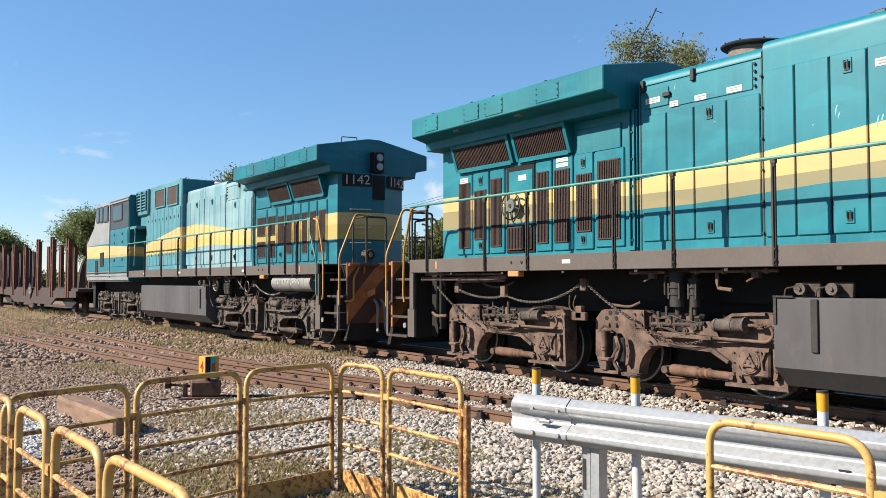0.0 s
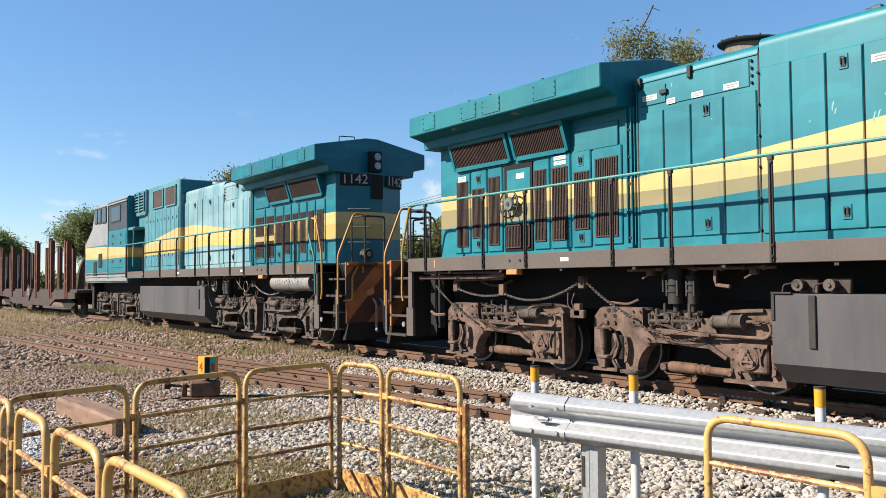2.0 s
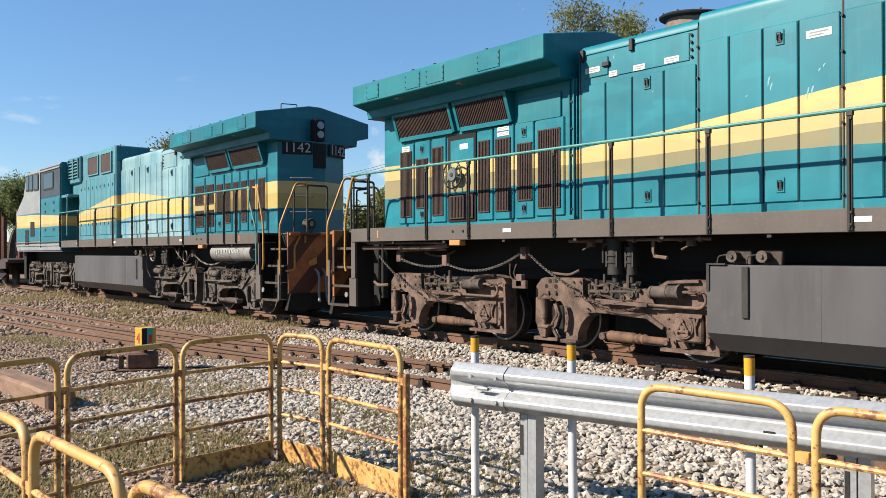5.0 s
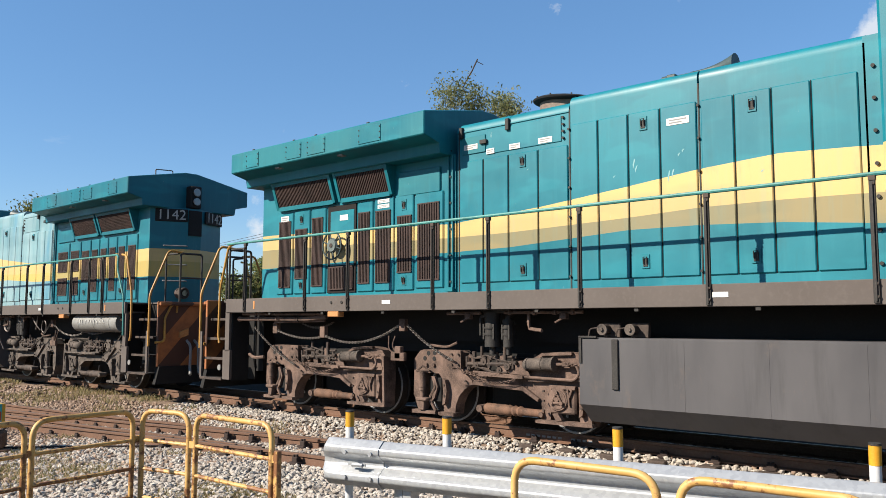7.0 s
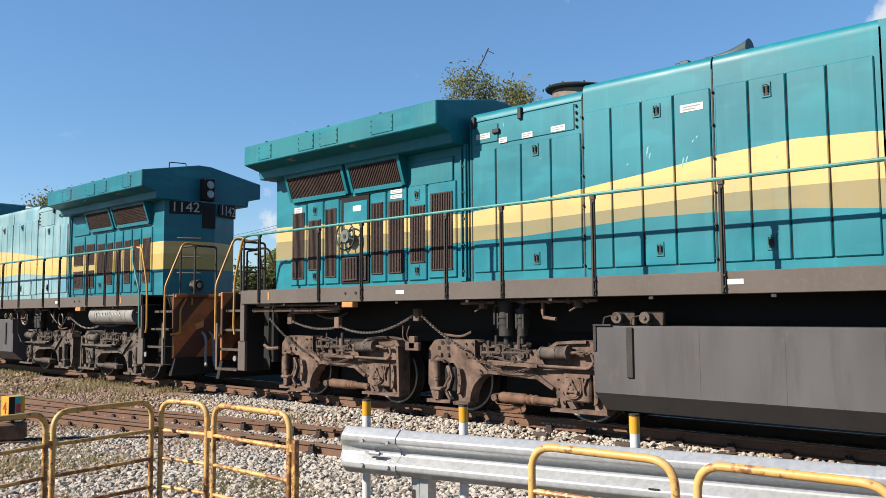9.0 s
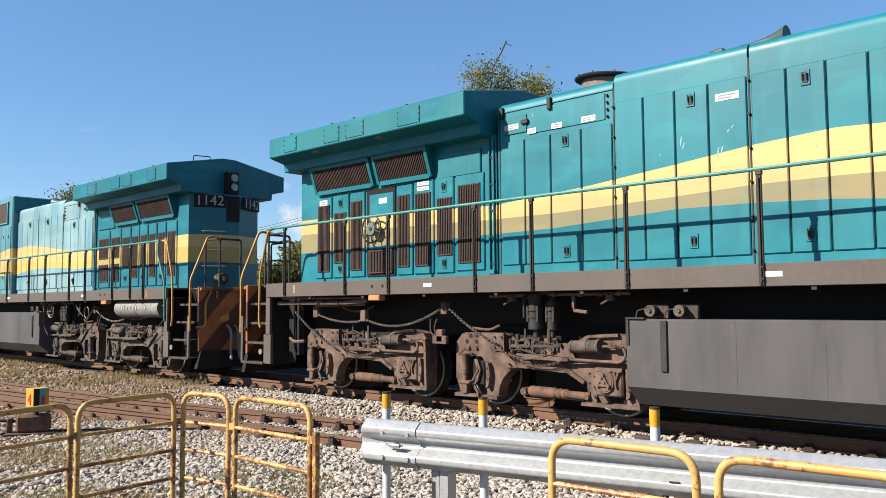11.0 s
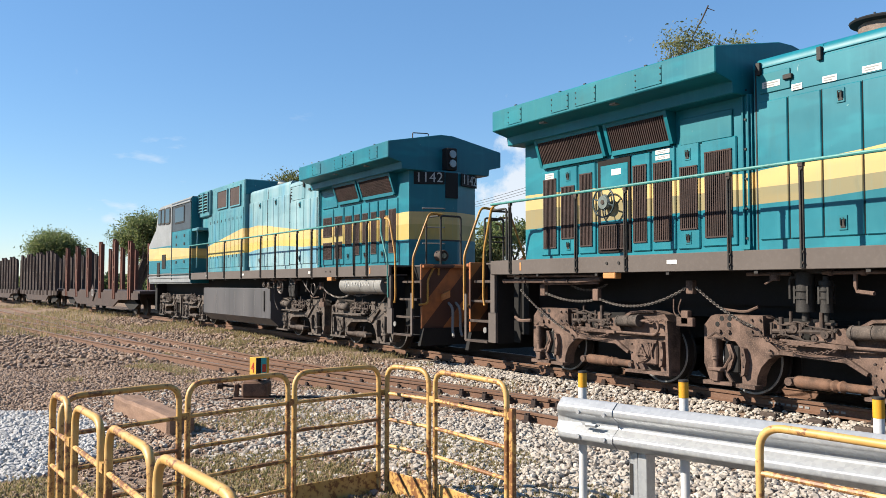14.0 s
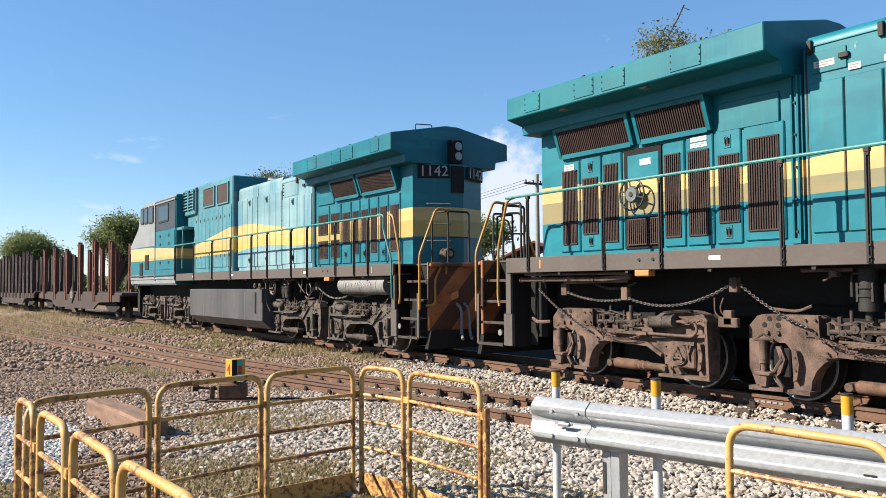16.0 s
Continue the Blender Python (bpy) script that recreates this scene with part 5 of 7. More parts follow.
        bm = B()
        box(bm, cx - 0.036, cx - 0.028, Y(u0 + 0.06), Y(u1 - 0.06), z0 + 0.06, z1 - 0.06)
        part("window_pane", bm, M_GLASS, w)
    bm = B()
    for u0, w, z0, z1 in ((18.1, 0.55, 2.04, 2.60), (19.0, 0.45, 1.72, 2.30)):
        box(bm, cx - 0.03, cx, Y(u0), Y(u0 + w), z0, z1)
    parts("cab_vent", bm, M_GRILLE_BACK, cab)
    bm = B()
    box(bm, cx - 0.028, cx - 0.01, Y(14.70), Y(17.08), 2.0, 3.36, 0.008)
    cd = part("cab_locker_door", bm, M_TEAL2, cab, "teal locker doors with four latches")
    bm = B()
    for u in (15.3, 16.4):
        for z in (3.16, 2.86, 2.20):
            box(bm, cx - 0.045, cx - 0.025, Y(u), Y(u + 0.14), z, z + 0.10, 0.006)
    parts("latch", bm, M_POST, cd)
    bm = B()
    box(bm, cx - 0.05, cx + 0.02, Y(14.60), Y(17.3), 4.40, 4.46, 0.01)
    box(bm, cx - 0.04, cx + 0.02, Y(17.19), Y(17.22), 1.60, 4.50)
    box(bm, cx - 0.03, cx + 0.02, Y(14.62), Y(20.9), 1.66, 1.72)
    parts("cab_trim", bm, M_CABGREY, cab)
    bm = B()
    box(bm, -1.1, 1.1, Y(20.6), Y(20.95), 0.35, 1.5)
    tube(bm, [(cx, Y(21.0), 1.3), (cx, Y(21.2), 2.1), (cx, Y(21.0), 2.7)], 0.02, 6)
    part("cab_pilot", bm, M_UNDER, root)
    bm = B()
    for u in (16.2, 17.6, 18.6):
        box(bm, -0.9, -0.6, Y(u), Y(u + 0.35), 4.56, 4.66, 0.02)
    parts("roof_aerial", bm, M_MACH, cab)

    # side handrail with posts
    zr = 2.79
    bm = B()
    ends = [(SX + 0.0, Y(-0.20), zr)] if not second else [(SX + 0.0, Y(-0.05), 1.86), (SX, Y(0.10), zr - 0.45), (SX, Y(0.15), zr)]
    if second:
        ends = [(SX, Y(-0.18), 1.15), (SX, Y(-0.16), 1.9), (SX, Y(0.14), 2.5), (SX, Y(0.12), zr), (SX, Y(0.5), zr)]
    tube(bm, smoothbend(ends + [(SX, Y(14.5), zr)], 0.10), 0.021, 8)
    part("handrail", bm, M_RAIL_TEAL, root, "teal tubular walkway handrail", smooth=True)
    for u in posts:
        bm = B()
        box(bm, SX - 0.022, SX + 0.006, Y(u - 0.028), Y(u + 0.028), 1.60, zr - 0.02, 0.004)
        box(bm, SX - 0.04, SX - 0.02, Y(u - 0.008), Y(u + 0.008), 1.62, zr - 0.08)
        po = part("handrail_post", bm, M_POST, root)
        bm = B()
        for z in (1.66, 1.78, 2.70):
            disc(bm, (SX - 0.036, Y(u + 0.015), z), "x", 0.012, 0.02, 7)
        box(bm, SX - 0.03, SX + 0.02, Y(u - 0.03), Y(u + 0.03), zr - 0.06, zr - 0.015)
        parts("post_bolt", bm, M_MACH, po)

    # end platform: rails, steps, gangway plate
    bm = B()
    box(bm, -1.25, 1.25, Y(-1.18), Y(-1.12), 0.55, 1.82, 0.01)
    box(bm, -1.25, 1.25, Y(-1.26), Y(-1.18), 1.74, 1.80, 0.01)
    part("end_plate", bm, M_HAZARD, root, "rust-brown end plate below the platform")
    bm = B()
    prism(bm, [(-1.30, 0.22), (1.30, 0.22), (1.22, 0.56), (-1.22, 0.56)], "y", Y(-1.22), Y(-1.12))
    box(bm, -0.86, 0.86, Y(-1.10), Y(0.1), 0.55, 1.6)
    part("pilot_plate", bm, M_UNDER, root)
    bm = B()
    tube(bm, [(0, Y(-1.1), 0.83), (0, Y(-1.55), 0.83)], 0.10, 10)
    box(bm, -0.16, 0.16, Y(-1.86), Y(-1.50), 0.66, 1.0, 0.03)
    part("coupler", bm, M_MACH, root, "heavy knuckle coupler")
    for sx in (-1, 1):
        bm = B()
        tube(bm, smoothbend([(sx * 0.30, Y(-1.14), 1.0), (sx * 0.30, Y(-1.14), zr), (sx * 0.78, Y(-1.14), zr), (sx * 0.78, Y(-1.14), 1.80)], 0.06), 0.022, 8)
        tube(bm, [(sx * 0.30, Y(-1.14), 2.30), (sx * 0.78, Y(-1.14), 2.30)], 0.016, 6)
        part("platform_rail", bm, M_POST, root, "dark platform end rail", smooth=True)
        bm = B()
        tube(bm, smoothbend([(sx * 0.80, Y(-0.62), 1.80), (sx * 0.80, Y(-0.62), zr), (sx * 0.80, Y(-1.10), zr)], 0.06), 0.02, 8)
        part("platform_rail", bm, M_POST, root, "dark platform end rail", smooth=True)
        # steps
        xo = sx * 1.43
        bm = B()
        box(bm, xo - sx * 0.05, xo, Y(-0.25), Y(-0.13), 0.92, 1.6)
        box(bm, xo - sx * 0.05, xo, Y(-0.31), Y(-0.10), 0.42, 0.93)
        sb = part("step_stringer", bm, M_SILL, root)
        bm = B()
        box(bm, xo - sx * 0.05, xo - sx * 0.02, Y(-1.08), Y(-1.02), 0.42, 1.25)
        part("step_stringer", bm, M_SILL, root)
        # near-black plates that carry the shade behind the steps
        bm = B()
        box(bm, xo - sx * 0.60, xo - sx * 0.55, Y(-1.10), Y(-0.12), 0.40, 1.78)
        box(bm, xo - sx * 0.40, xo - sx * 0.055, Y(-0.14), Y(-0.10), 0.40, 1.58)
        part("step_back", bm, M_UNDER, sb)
        for k in range(4):
            bm = B()
            z = 0.40 + 0.35 * k
            x1 = xo - sx * (0.02 + 0.07 * k)
            box(bm, x1 - sx * 0.24, x1, Y(-1.05), Y(-0.36), z, z + 0.03, 0.005)
            st = part("step_tread", bm, M_UNDER, sb)
            bm = B()
            box(bm, x1 - sx * 0.02, x1 + sx * 0.012, Y(-1.05), Y(-0.36), z - 0.005, z + 0.04, 0.004)
            part("step_nosing", bm, M_MACH, st, "worn step edge")
        bm = B()
        disc(bm, (xo + sx * 0.0, Y(-0.42), 0.62), "x", 0.05, 0.02, 14)
        part("step_lamp", bm, M_RES, sb)
        bm = B()
        tube(bm, smoothbend([(sx * 1.40, Y(-1.10), 0.95), (sx * 1.40, Y(-1.10), 1.95), (sx * 1.02, Y(-1.10), zr + 0.05), (sx * 0.70, Y(-1.10), zr + 0.02)], 0.10), 0.024, 8)
        part("step_handrail", bm, M_YRAIL, root, "worn yellow step handrail", smooth=True)
        bm = B()
        tube(bm, smoothbend([(sx * 1.43, Y(-0.42), 1.05), (sx * 1.43, Y(-0.46), 1.18), (sx * 1.43, Y(-0.44), 2.0), (sx * 1.43, Y(-0.20), zr - 0.03), (sx * 1.43, Y(0.0), zr)], 0.10), 0.022, 8)
        part("step_handrail", bm, M_YRAIL, root, "worn yellow step handrail", smooth=True)
        bm = B()
        tube(bm, smoothbend([(sx * 1.30, Y(-1.16), 1.02), (sx * 1.12, Y(-1.20), 1.04), (sx * 1.12, Y(-1.20), 1.50), (sx * 0.98, Y(-1.20), 1.76), (sx * 0.86, Y(-1.20), 1.76), (sx * 0.86, Y(-1.18), 1.60)], 0.06), 0.022, 8)
        part("grab_rail", bm, M_YRAIL, root, "worn yellow grab rail", smooth=True)
        bm = B()
        prism(bm, [(sx * 0.62, 1.30), (sx * 0.80, 1.22), (sx * 0.80, 1.10), (sx * 0.62, 1.16)], "y", Y(-1.24), Y(-1.18))
        part("lamp_bracket", bm, M_ORANGE, root)
    bm = B()
    for x in (-0.62, -0.45, 0.45, 0.62):
        tube(bm, smoothbend([(x, Y(-1.18), 1.05), (x, Y(-1.34), 0.95), (x * 1.1, Y(-1.42), 0.50), (x * 1.2, Y(-1.55), 0.40)], 0.15), 0.028, 7)
    parts("air_hose", bm, M_RES, root, "hanging rubber brake hose", smooth=True)

    if second:
        # end face: number boards, twin headlight, marker, grab irons
        ang = math.atan2(0.33, 0.69)
        for k, (px, tilt) in enumerate(((-0.46, -1), (0.55, 1))):
            cy = Y(-0.175)
            m = Matrix.Translation((px, cy, 3.68)) @ Matrix.Rotation(tilt * ang, 4, "Z") @ Matrix.Rotation(radians(90), 4, "X")
            bm = B()
            box(bm, -0.33, 0.33, -0.135, 0.135, 0.0, 0.03, 0.008)
            bmesh.ops.transform(bm, matrix=m, verts=bm.verts[:])
            nb = part("number_board", bm, M_BLACK, root, "black board with white fleet number")
            lettering("fleet_number", "1142", 0.30, M_NUM, nb, m @ Matrix.Translation((0, 0, 0.034)))
        bm = B()
        box(bm, -0.15, 0.15, Y(-0.37), Y(-0.32), 3.26, 3.80)
        part("end_window", bm, M_BLACK, root, "narrow dark end opening")
        bm = B()
        box(bm, -0.12, 0.14, Y(-0.36), Y(-0.10), 3.86, 4.34, 0.02)
        hb = part("headlight_housing", bm, M_BLACK, root)
        for z in (4.0, 4.2):
            bm = B()
            disc(bm, (0.01, Y(-0.40), z), "y", 0.07, 0.04, 18)
            ring_torus(bm, (0.01, Y(-0.385), z), "y", 0.076, 0.012, 18, 6)
            part("headlight", bm, M_LENS, hb, "round clear headlight", smooth=True)
        bm = B()
        disc(bm, (-0.30, Y(-0.52), 2.02), "y", 0.06, 0.04 * s, 20)
        part("lamp_lens", bm, M_GLASS, root, "small clear lamp lens", smooth=True)
        bm = B()
        ring_torus(bm, (-0.30, Y(-0.50), 2.02), "y", 0.10, 0.022, 20, 6)
        disc(bm, (-0.30, Y(-0.49), 2.02), "y", 0.11, 0.2 * s, 20)
        part("end_lamp", bm, M_MACH, root, "dark round lamp above the end plate", smooth=True)
        bm = B()
        for z in (2.28, 2.62, 3.02):
            tube(bm, smoothbend([(-0.60, Y(-0.20), z), (-0.66, Y(-0.22), z), (-0.22, Y(-0.42), z), (-0.16, Y(-0.32), z)], 0.03), 0.014, 6)
        parts("grab_iron", bm, M_RES, root, smooth=True)
        bm = B()
        tube(bm, [(-1.18, Y(0.30), 1.40), (-1.18, Y(0.36), 1.40), (-1.18, Y(2.24), 1.40), (-1.18, Y(2.30), 1.40)], 0.195, 18)
        for u in (0.6, 1.3, 2.0):
            disc(bm, (-1.18, Y(u), 1.40), "y", 0.2, 0.03, 18)
        part("air_reservoir", bm, M_RES, root, "grey cylindrical air reservoir with chalk marks", smooth=True)
        rnd = random.Random(5)
        bm = B()
        for k in range(9):
            u = 0.8 + 0.14 * k
            tube(bm, [(-1.376, Y(u), 1.36 + rnd.uniform(0, 0.04)), (-1.378, Y(u + rnd.uniform(-0.05, 0.08)), 1.46)], 0.010, 4)
        parts("chalk_mark", bm, M_LABEL, root)

    # fuel tank
    tz = 1.31 if second else 1.245
    u0, u1 = (6.72, 13.05) if second else (6.98, 13.0)
    bm = B()
    prism(bm, [(-1.35, 0.47), (-1.35, tz - 0.02), (-1.33, tz), (1.33, tz), (1.35, tz - 0.02), (1.35, 0.47), (1.10, 0.25), (-1.10, 0.25)], "y", Y(u0), Y(u1))
    tk = part("fuel_tank", bm, M_TANK, root, "dark grey fuel tank with bevelled bottom")
    bm = B()
    box(bm, -1.365, -1.35, Y(u0), Y(u0 + 0.035), 0.95, tz + 0.005)
    box(bm, -1.37, -1.34, Y(u0), Y(u0 + 0.24), tz, tz + 0.02)
    box(bm, -1.375, -1.35, Y(u0 + 0.44), Y(u0 + 0.52), 0.66, 1.23, 0.006)
    parts("sight_gauge", bm, M_POST, tk, "narrow dark gauge strip")
    bm = B()
    for u in (u0 + 0.20, u0 + 0.56):
        box(bm, -1.20, -1.14, Y(u + 0.04), Y(u + 0.26), tz, tz + 0.17, 0.01)
        disc(bm, (-1.30, Y(u + 0.09), tz + 0.095), "x", 0.058, 0.12, 16)
        tube(bm, smoothbend([(-1.30, Y(u + 0.05), tz + 0.12), (-1.34, Y(u - 0.06), tz + 0.10), (-1.33, Y(u - 0.08), tz + 0.02)], 0.03), 0.009, 6)
    parts("filler_valve", bm, M_MACH, tk, "round filler valve on its bracket", smooth=True)
    bm = B()
    for u in (u0 + 0.20, u0 + 0.56):
        disc(bm, (-1.325, Y(u + 0.09), tz + 0.095), "x", 0.066, 0.028, 18)
        disc(bm, (-1.345, Y(u + 0.09), tz + 0.095), "x", 0.022, 0.025, 10)
    parts("filler_cap", bm, M_TRUCK2, tk, "pale metal cap", smooth=True)
    bm = B()
    for k in range(5):
        box(bm, -1.352, -1.349, Y(u0 + 1.3 + 0.9 * k), Y(u0 + 1.31 + 0.9 * k), 0.47, 1.22)
    parts("tank_weld", bm, M_RES if second else M_TANK, tk)

    # bogies
    bmat = M_TRUCK2 if second else M_TRUCK
    bogie(Y, 0.47, root, bmat, not second)
    bogie(Y, 4.03, root, bmat, not second)
    bogie(Y, 13.9, root, bmat, False)
    bogie(Y, 17.4, root, bmat, False)

    # pipes, filters, chains below the sill
    bm = B()
    tube(bm, [(-1.30, Y(0.08), 1.555), (-1.30, Y(2.26), 1.545)], 0.020, 8)
    tube(bm, [(-1.26, Y(-0.05), 1.475), (-1.26, Y(1.75), 1.47), (-1.26, Y(2.30), 1.50)], 0.036, 8)
    tube(bm, [(-1.22, Y(0.9), 1.42), (-1.22, Y(2.20), 1.44)], 0.018, 8)
    tube(bm, [(-1.25, Y(4.82), 1.54), (-1.25, Y(5.40), 1.54)], 0.022, 8)
    tube(bm, [(-1.25, Y(5.80), 1.545), (-1.25, Y(6.98), 1.545)], 0.020, 8)
    for u in (-0.04, 0.55, 1.05, 1.6):
        disc(bm, (-1.26, Y(u), 1.472), "y", 0.047, 0.03, 10)
    for u in (5.92, 6.30, 6.60, 6.86):
        disc(bm, (-1.25, Y(u), 1.545), "y", 0.034, 0.05, 10)
    for u in (5.15, 6.66):
        box(bm, -1.29, -1.21, Y(u), Y(u + 0.10), 1.46, 1.54, 0.01)
        tube(bm, [(-1.27, Y(u + 0.05), 1.48), (-1.30, Y(u - 0.05), 1.42)], 0.012, 6)
    tube(bm, [(-1.25, Y(6.18), 1.54), (-1.25, Y(6.18), 1.40), (-1.25, Y(6.2), 1.34), (-1.28, Y(6.40), 1.32)], 0.024, 6)
    parts("air_pipe", bm, M_TRUCK, root, "pipe run below the sill", smooth=True)
    bm = B()
    for u, r, z0, z1 in ((5.50, 0.105, 1.10, 1.56), (5.76, 0.068, 1.10, 1.46)):
        disc(bm, (-1.12, Y(u), z0), "z", r, z1 - z0, 16)
        disc(bm, (-1.12, Y(u), z0 + 0.15), "z", r + 0.012, 0.03, 16)
        disc(bm, (-1.12, Y(u), z1 - 0.05), "z", r + 0.012, 0.04, 16)
        disc(bm, (-1.12, Y(u), z0 - 0.10), "z", r * 0.4, 0.12, 10)
        disc(bm, (-1.12, Y(u), z0 + 0.24), "z", r + 0.018, 0.02, 16)
        disc(bm, (-1.12, Y(u), z1), "z", r * 0.55, 0.05, 12)
        for k in range(4):
            an = math.tau * (k + 0.5) / 4
            box(bm, -1.12 + (r + 0.01) * math.cos(an) - 0.012, -1.12 + (r + 0.01) * math.cos(an) + 0.012, Y(u) + (r + 0.01) * math.sin(an) - 0.012, Y(u) + (r + 0.01) * math.sin(an) + 0.012, z0 + 0.10, z0 + 0.30)
    box(bm, -1.18, -1.06, Y(5.38), Y(5.92), 1.54, 1.62, 0.01)
    tube(bm, smoothbend([(-1.2, Y(5.36), 1.25), (-1.2, Y(5.36), 1.5), (-1.2, Y(5.45), 1.5)], 0.05), 0.018, 6)
    parts("air_filter", bm, M_POST, root, "pair of upright filter canisters", smooth=True)
    bm = B()
    for u, z in ((0.76, 1.31), (2.00, 1.25), (3.79, 1.37), (3.70, 0.97)):
        box(bm, -1.16, -1.08, Y(u), Y(u + 0.12), z - 0.08, z + 0.10, 0.008)
    tube(bm, smoothbend([(-1.12, Y(3.55), 1.22), (-1.16, Y(3.58), 1.0), (-1.1, Y(3.75), 0.95)], 0.1), 0.011, 6)
    tube(bm, smoothbend([(-1.12, Y(3.68), 1.22), (-1.16, Y(3.64), 1.05), (-1.1, Y(3.82), 0.92)], 0.1), 0.011, 6)
    box(bm, -1.16, -1.10, Y(3.62), Y(3.90), 0.86, 0.98, 0.008)
    tube(bm, smoothbend([(-1.12, Y(0.05), 0.86), (-1.14, Y(0.2), 0.80), (-1.1, Y(0.45), 0.82)], 0.1), 0.028, 6)
    tube(bm, smoothbend([(-1.0, Y(4.25), 1.10), (-1.02, Y(4.62), 1.07), (-1.0, Y(4.78), 1.14)], 0.1), 0.018, 6)
    parts("hanger_bracket", bm, M_TRUCK, root)
    for p, q, sag, n in (((-1.15, Y(0.90), 1.28), (-1.15, Y(2.02), 1.18), 0.06, 32), ((-1.15, Y(2.14), 1.20), (-1.15, Y(3.80), 1.38), 0.17, 48),
                         ((-1.15, Y(3.95), 1.38), (-1.11, Y(4.80), 0.90), 0.05, 32), ((-1.15, Y(0.24), 1.33), (-1.10, Y(1.30), 0.72), 0.06, 40),
                         ((-0.95, Y(1.30), 1.40), (-0.95, Y(2.10), 1.42), 0.08, 24)):
        bm = B()
        chain(bm, p, q, sag, n)
        part("hanging_chain", bm, M_CHAIN, root, "pale steel safety chain")
    if second:
        bm = B()
        for k, (u, r) in enumerate(((6.28, 0.15), (6.33, 0.19), (6.22, 0.17), (4.02, 0.14))):
            loop = [(-1.22 - 0.015 * k, Y(u + r * math.sin(a) * 0.9), 1.40 - 0.03 * k + r * math.cos(a)) for a in [0.35 + q * 5.6 / 14 for q in range(15)]]
            tube(bm, loop, 0.013, 5)
        for a, b, c in (((6.75, 1.45), (6.70, 1.0), (6.55, 0.72)), ((4.75, 1.52), (4.50, 1.36), (4.38, 1.22)), ((4.45, 1.55), (4.42, 1.38), (4.62, 1.24)), ((5.6, 1.56), (5.55, 1.42), (5.30, 1.45))):
            tube(bm, smoothbend([(-1.24, Y(a[0]), a[1]), (-1.26, Y(b[0]), b[1]), (-1.2, Y(c[0]), c[1])], 0.12), 0.014, 5)
        parts("hanging_hose", bm, M_CHAIN, root, "pale looped hose", smooth=True)
    tagged(root, "dull teal and yellow road locomotive with bleached hood and grey cab" if second else "teal locomotive with yellow and tan band and wide radiator roof", "locomotive", "locomotives of the train")
    return root


loco_one = locomotive(-1, pose(TRACK_X, 12.2, 0), (0.35, 1.98, 3.0, 4.73, 5.7, 7.07, 8.63, 10.22, 11.9, 13.6), False)
loco_two = locomotive(1, pose(9.44, 15.9, 0, 0, 0, 0.25), (0.75, 1.35, 2.22, 3.68, 4.6, 6.12, 7.24, 8.87, 10.5, 12.3, 14.4), True)


# ---- stake wagons ----
def wagon(y0, length, stakes, mat, label, sign=False):
    yc = y0 + length / 2
    root = new("stake_wagon")
    slope = math.degrees(math.atan((bend(y0 + length) - bend(y0)) / length))
    root.matrix_world = pose(TRACK_X + bend(yc) - 0.1, yc, 0, 0, 0, -slope)
    h = length / 2
    bm = B()
    box(bm, -1.2, 1.2, -h, h, 0.98, 1.12, 0.01)
    box(bm, -0.25, 0.25, -h, h, 0.45, 0.98)
    part("wagon_deck", bm, M_STAKE_G, root)
    for sx in (-1, 1):
        bm = B()
        prism(bm, [(-h, 1.02), (h, 1.02), (h, 0.74), (h * 0.60, 0.68), (h * 0.48, 0.34), (-h * 0.48, 0.34), (-h * 0.60, 0.68), (-h, 0.74)], "x", sx * 1.2, sx * 1.28)
        part("side_beam", bm, M_STAKE_G, root, "deep-bellied wagon side beam")
    for k in range(stakes):
        y = -h + length * (k + 0.5) / stakes
        for sx in (-1, 1):
            bm = B()
            zt = 3.62 if k % 3 else 3.42
            for d in (-0.17, 0.17):
                box(bm, sx * 1.14, sx * 1.32, y + d - 0.085, y + d + 0.085, 0.72, zt - (0.12 if d < 0 else 0.0), 0.012)
            box(bm, sx * 1.18, sx * 1.26, y - 0.08, y + 0.08, 0.72, zt - 0.05)
            st = part("stake", bm, mat, root)
            bm = B()
            for z in (1.5, 2.2, 2.9):
                box(bm, sx * 1.295, sx * 1.305, y - 0.05, y + 0.05, z, z + 0.10)
            part("stake_plate", bm, M_RUSTROD, st)
    for e in (-1, 1):
        bm = B()
        for a in (-0.85, 0.85):
            for sx in (-1, 1):
                disc(bm, (sx * 0.565 - 0.06, e * (h - 2.0) + a, 0.40), "x", 0.40, 0.12, 24)
        parts("wheel", bm, M_WHEEL, root)
        bm = B()
        for sx in (-1, 1):
            prism(bm, [(e * (h - 2.0) + p, z) for p, z in ((-1.2, 0.5), (-0.5, 0.72), (0.5, 0.72), (1.2, 0.5), (0.5, 0.28), (-0.5, 0.28))], "x", sx * 0.9, sx * 1.05)
        parts("wagon_bogie", bm, M_UNDER, root)
        bm = B()
        box(bm, -0.14, 0.14, e * h, e * (h + 0.55), 0.68, 0.98, 0.02)
        part("coupler", bm, M_UNDER, root)
    if sign:
        bm = B()
        prism(bm, [(-0.5, 0.98), (0, 1.42), (0.5, 0.98), (0, 0.55)], "x", -1.34, -1.31)
        d = part("diamond_plate", bm, M_STAKE_G, root, "dark diamond plate with number")
        lettering("plate_number", "10", 0.5, M_NUM, d, Matrix.Translation((-1.345, 0, 0.98)) @ Matrix.Rotation(radians(-90), 4, "Z") @ Matrix.Rotation(radians(90), 4, "X"))
    return tagged(root, label, "wagon", "wagons of the train")


wagons = [wagon(38.6, 17.5, 6, M_STAKE, "rust-red flat wagon with tall log stakes", True)]
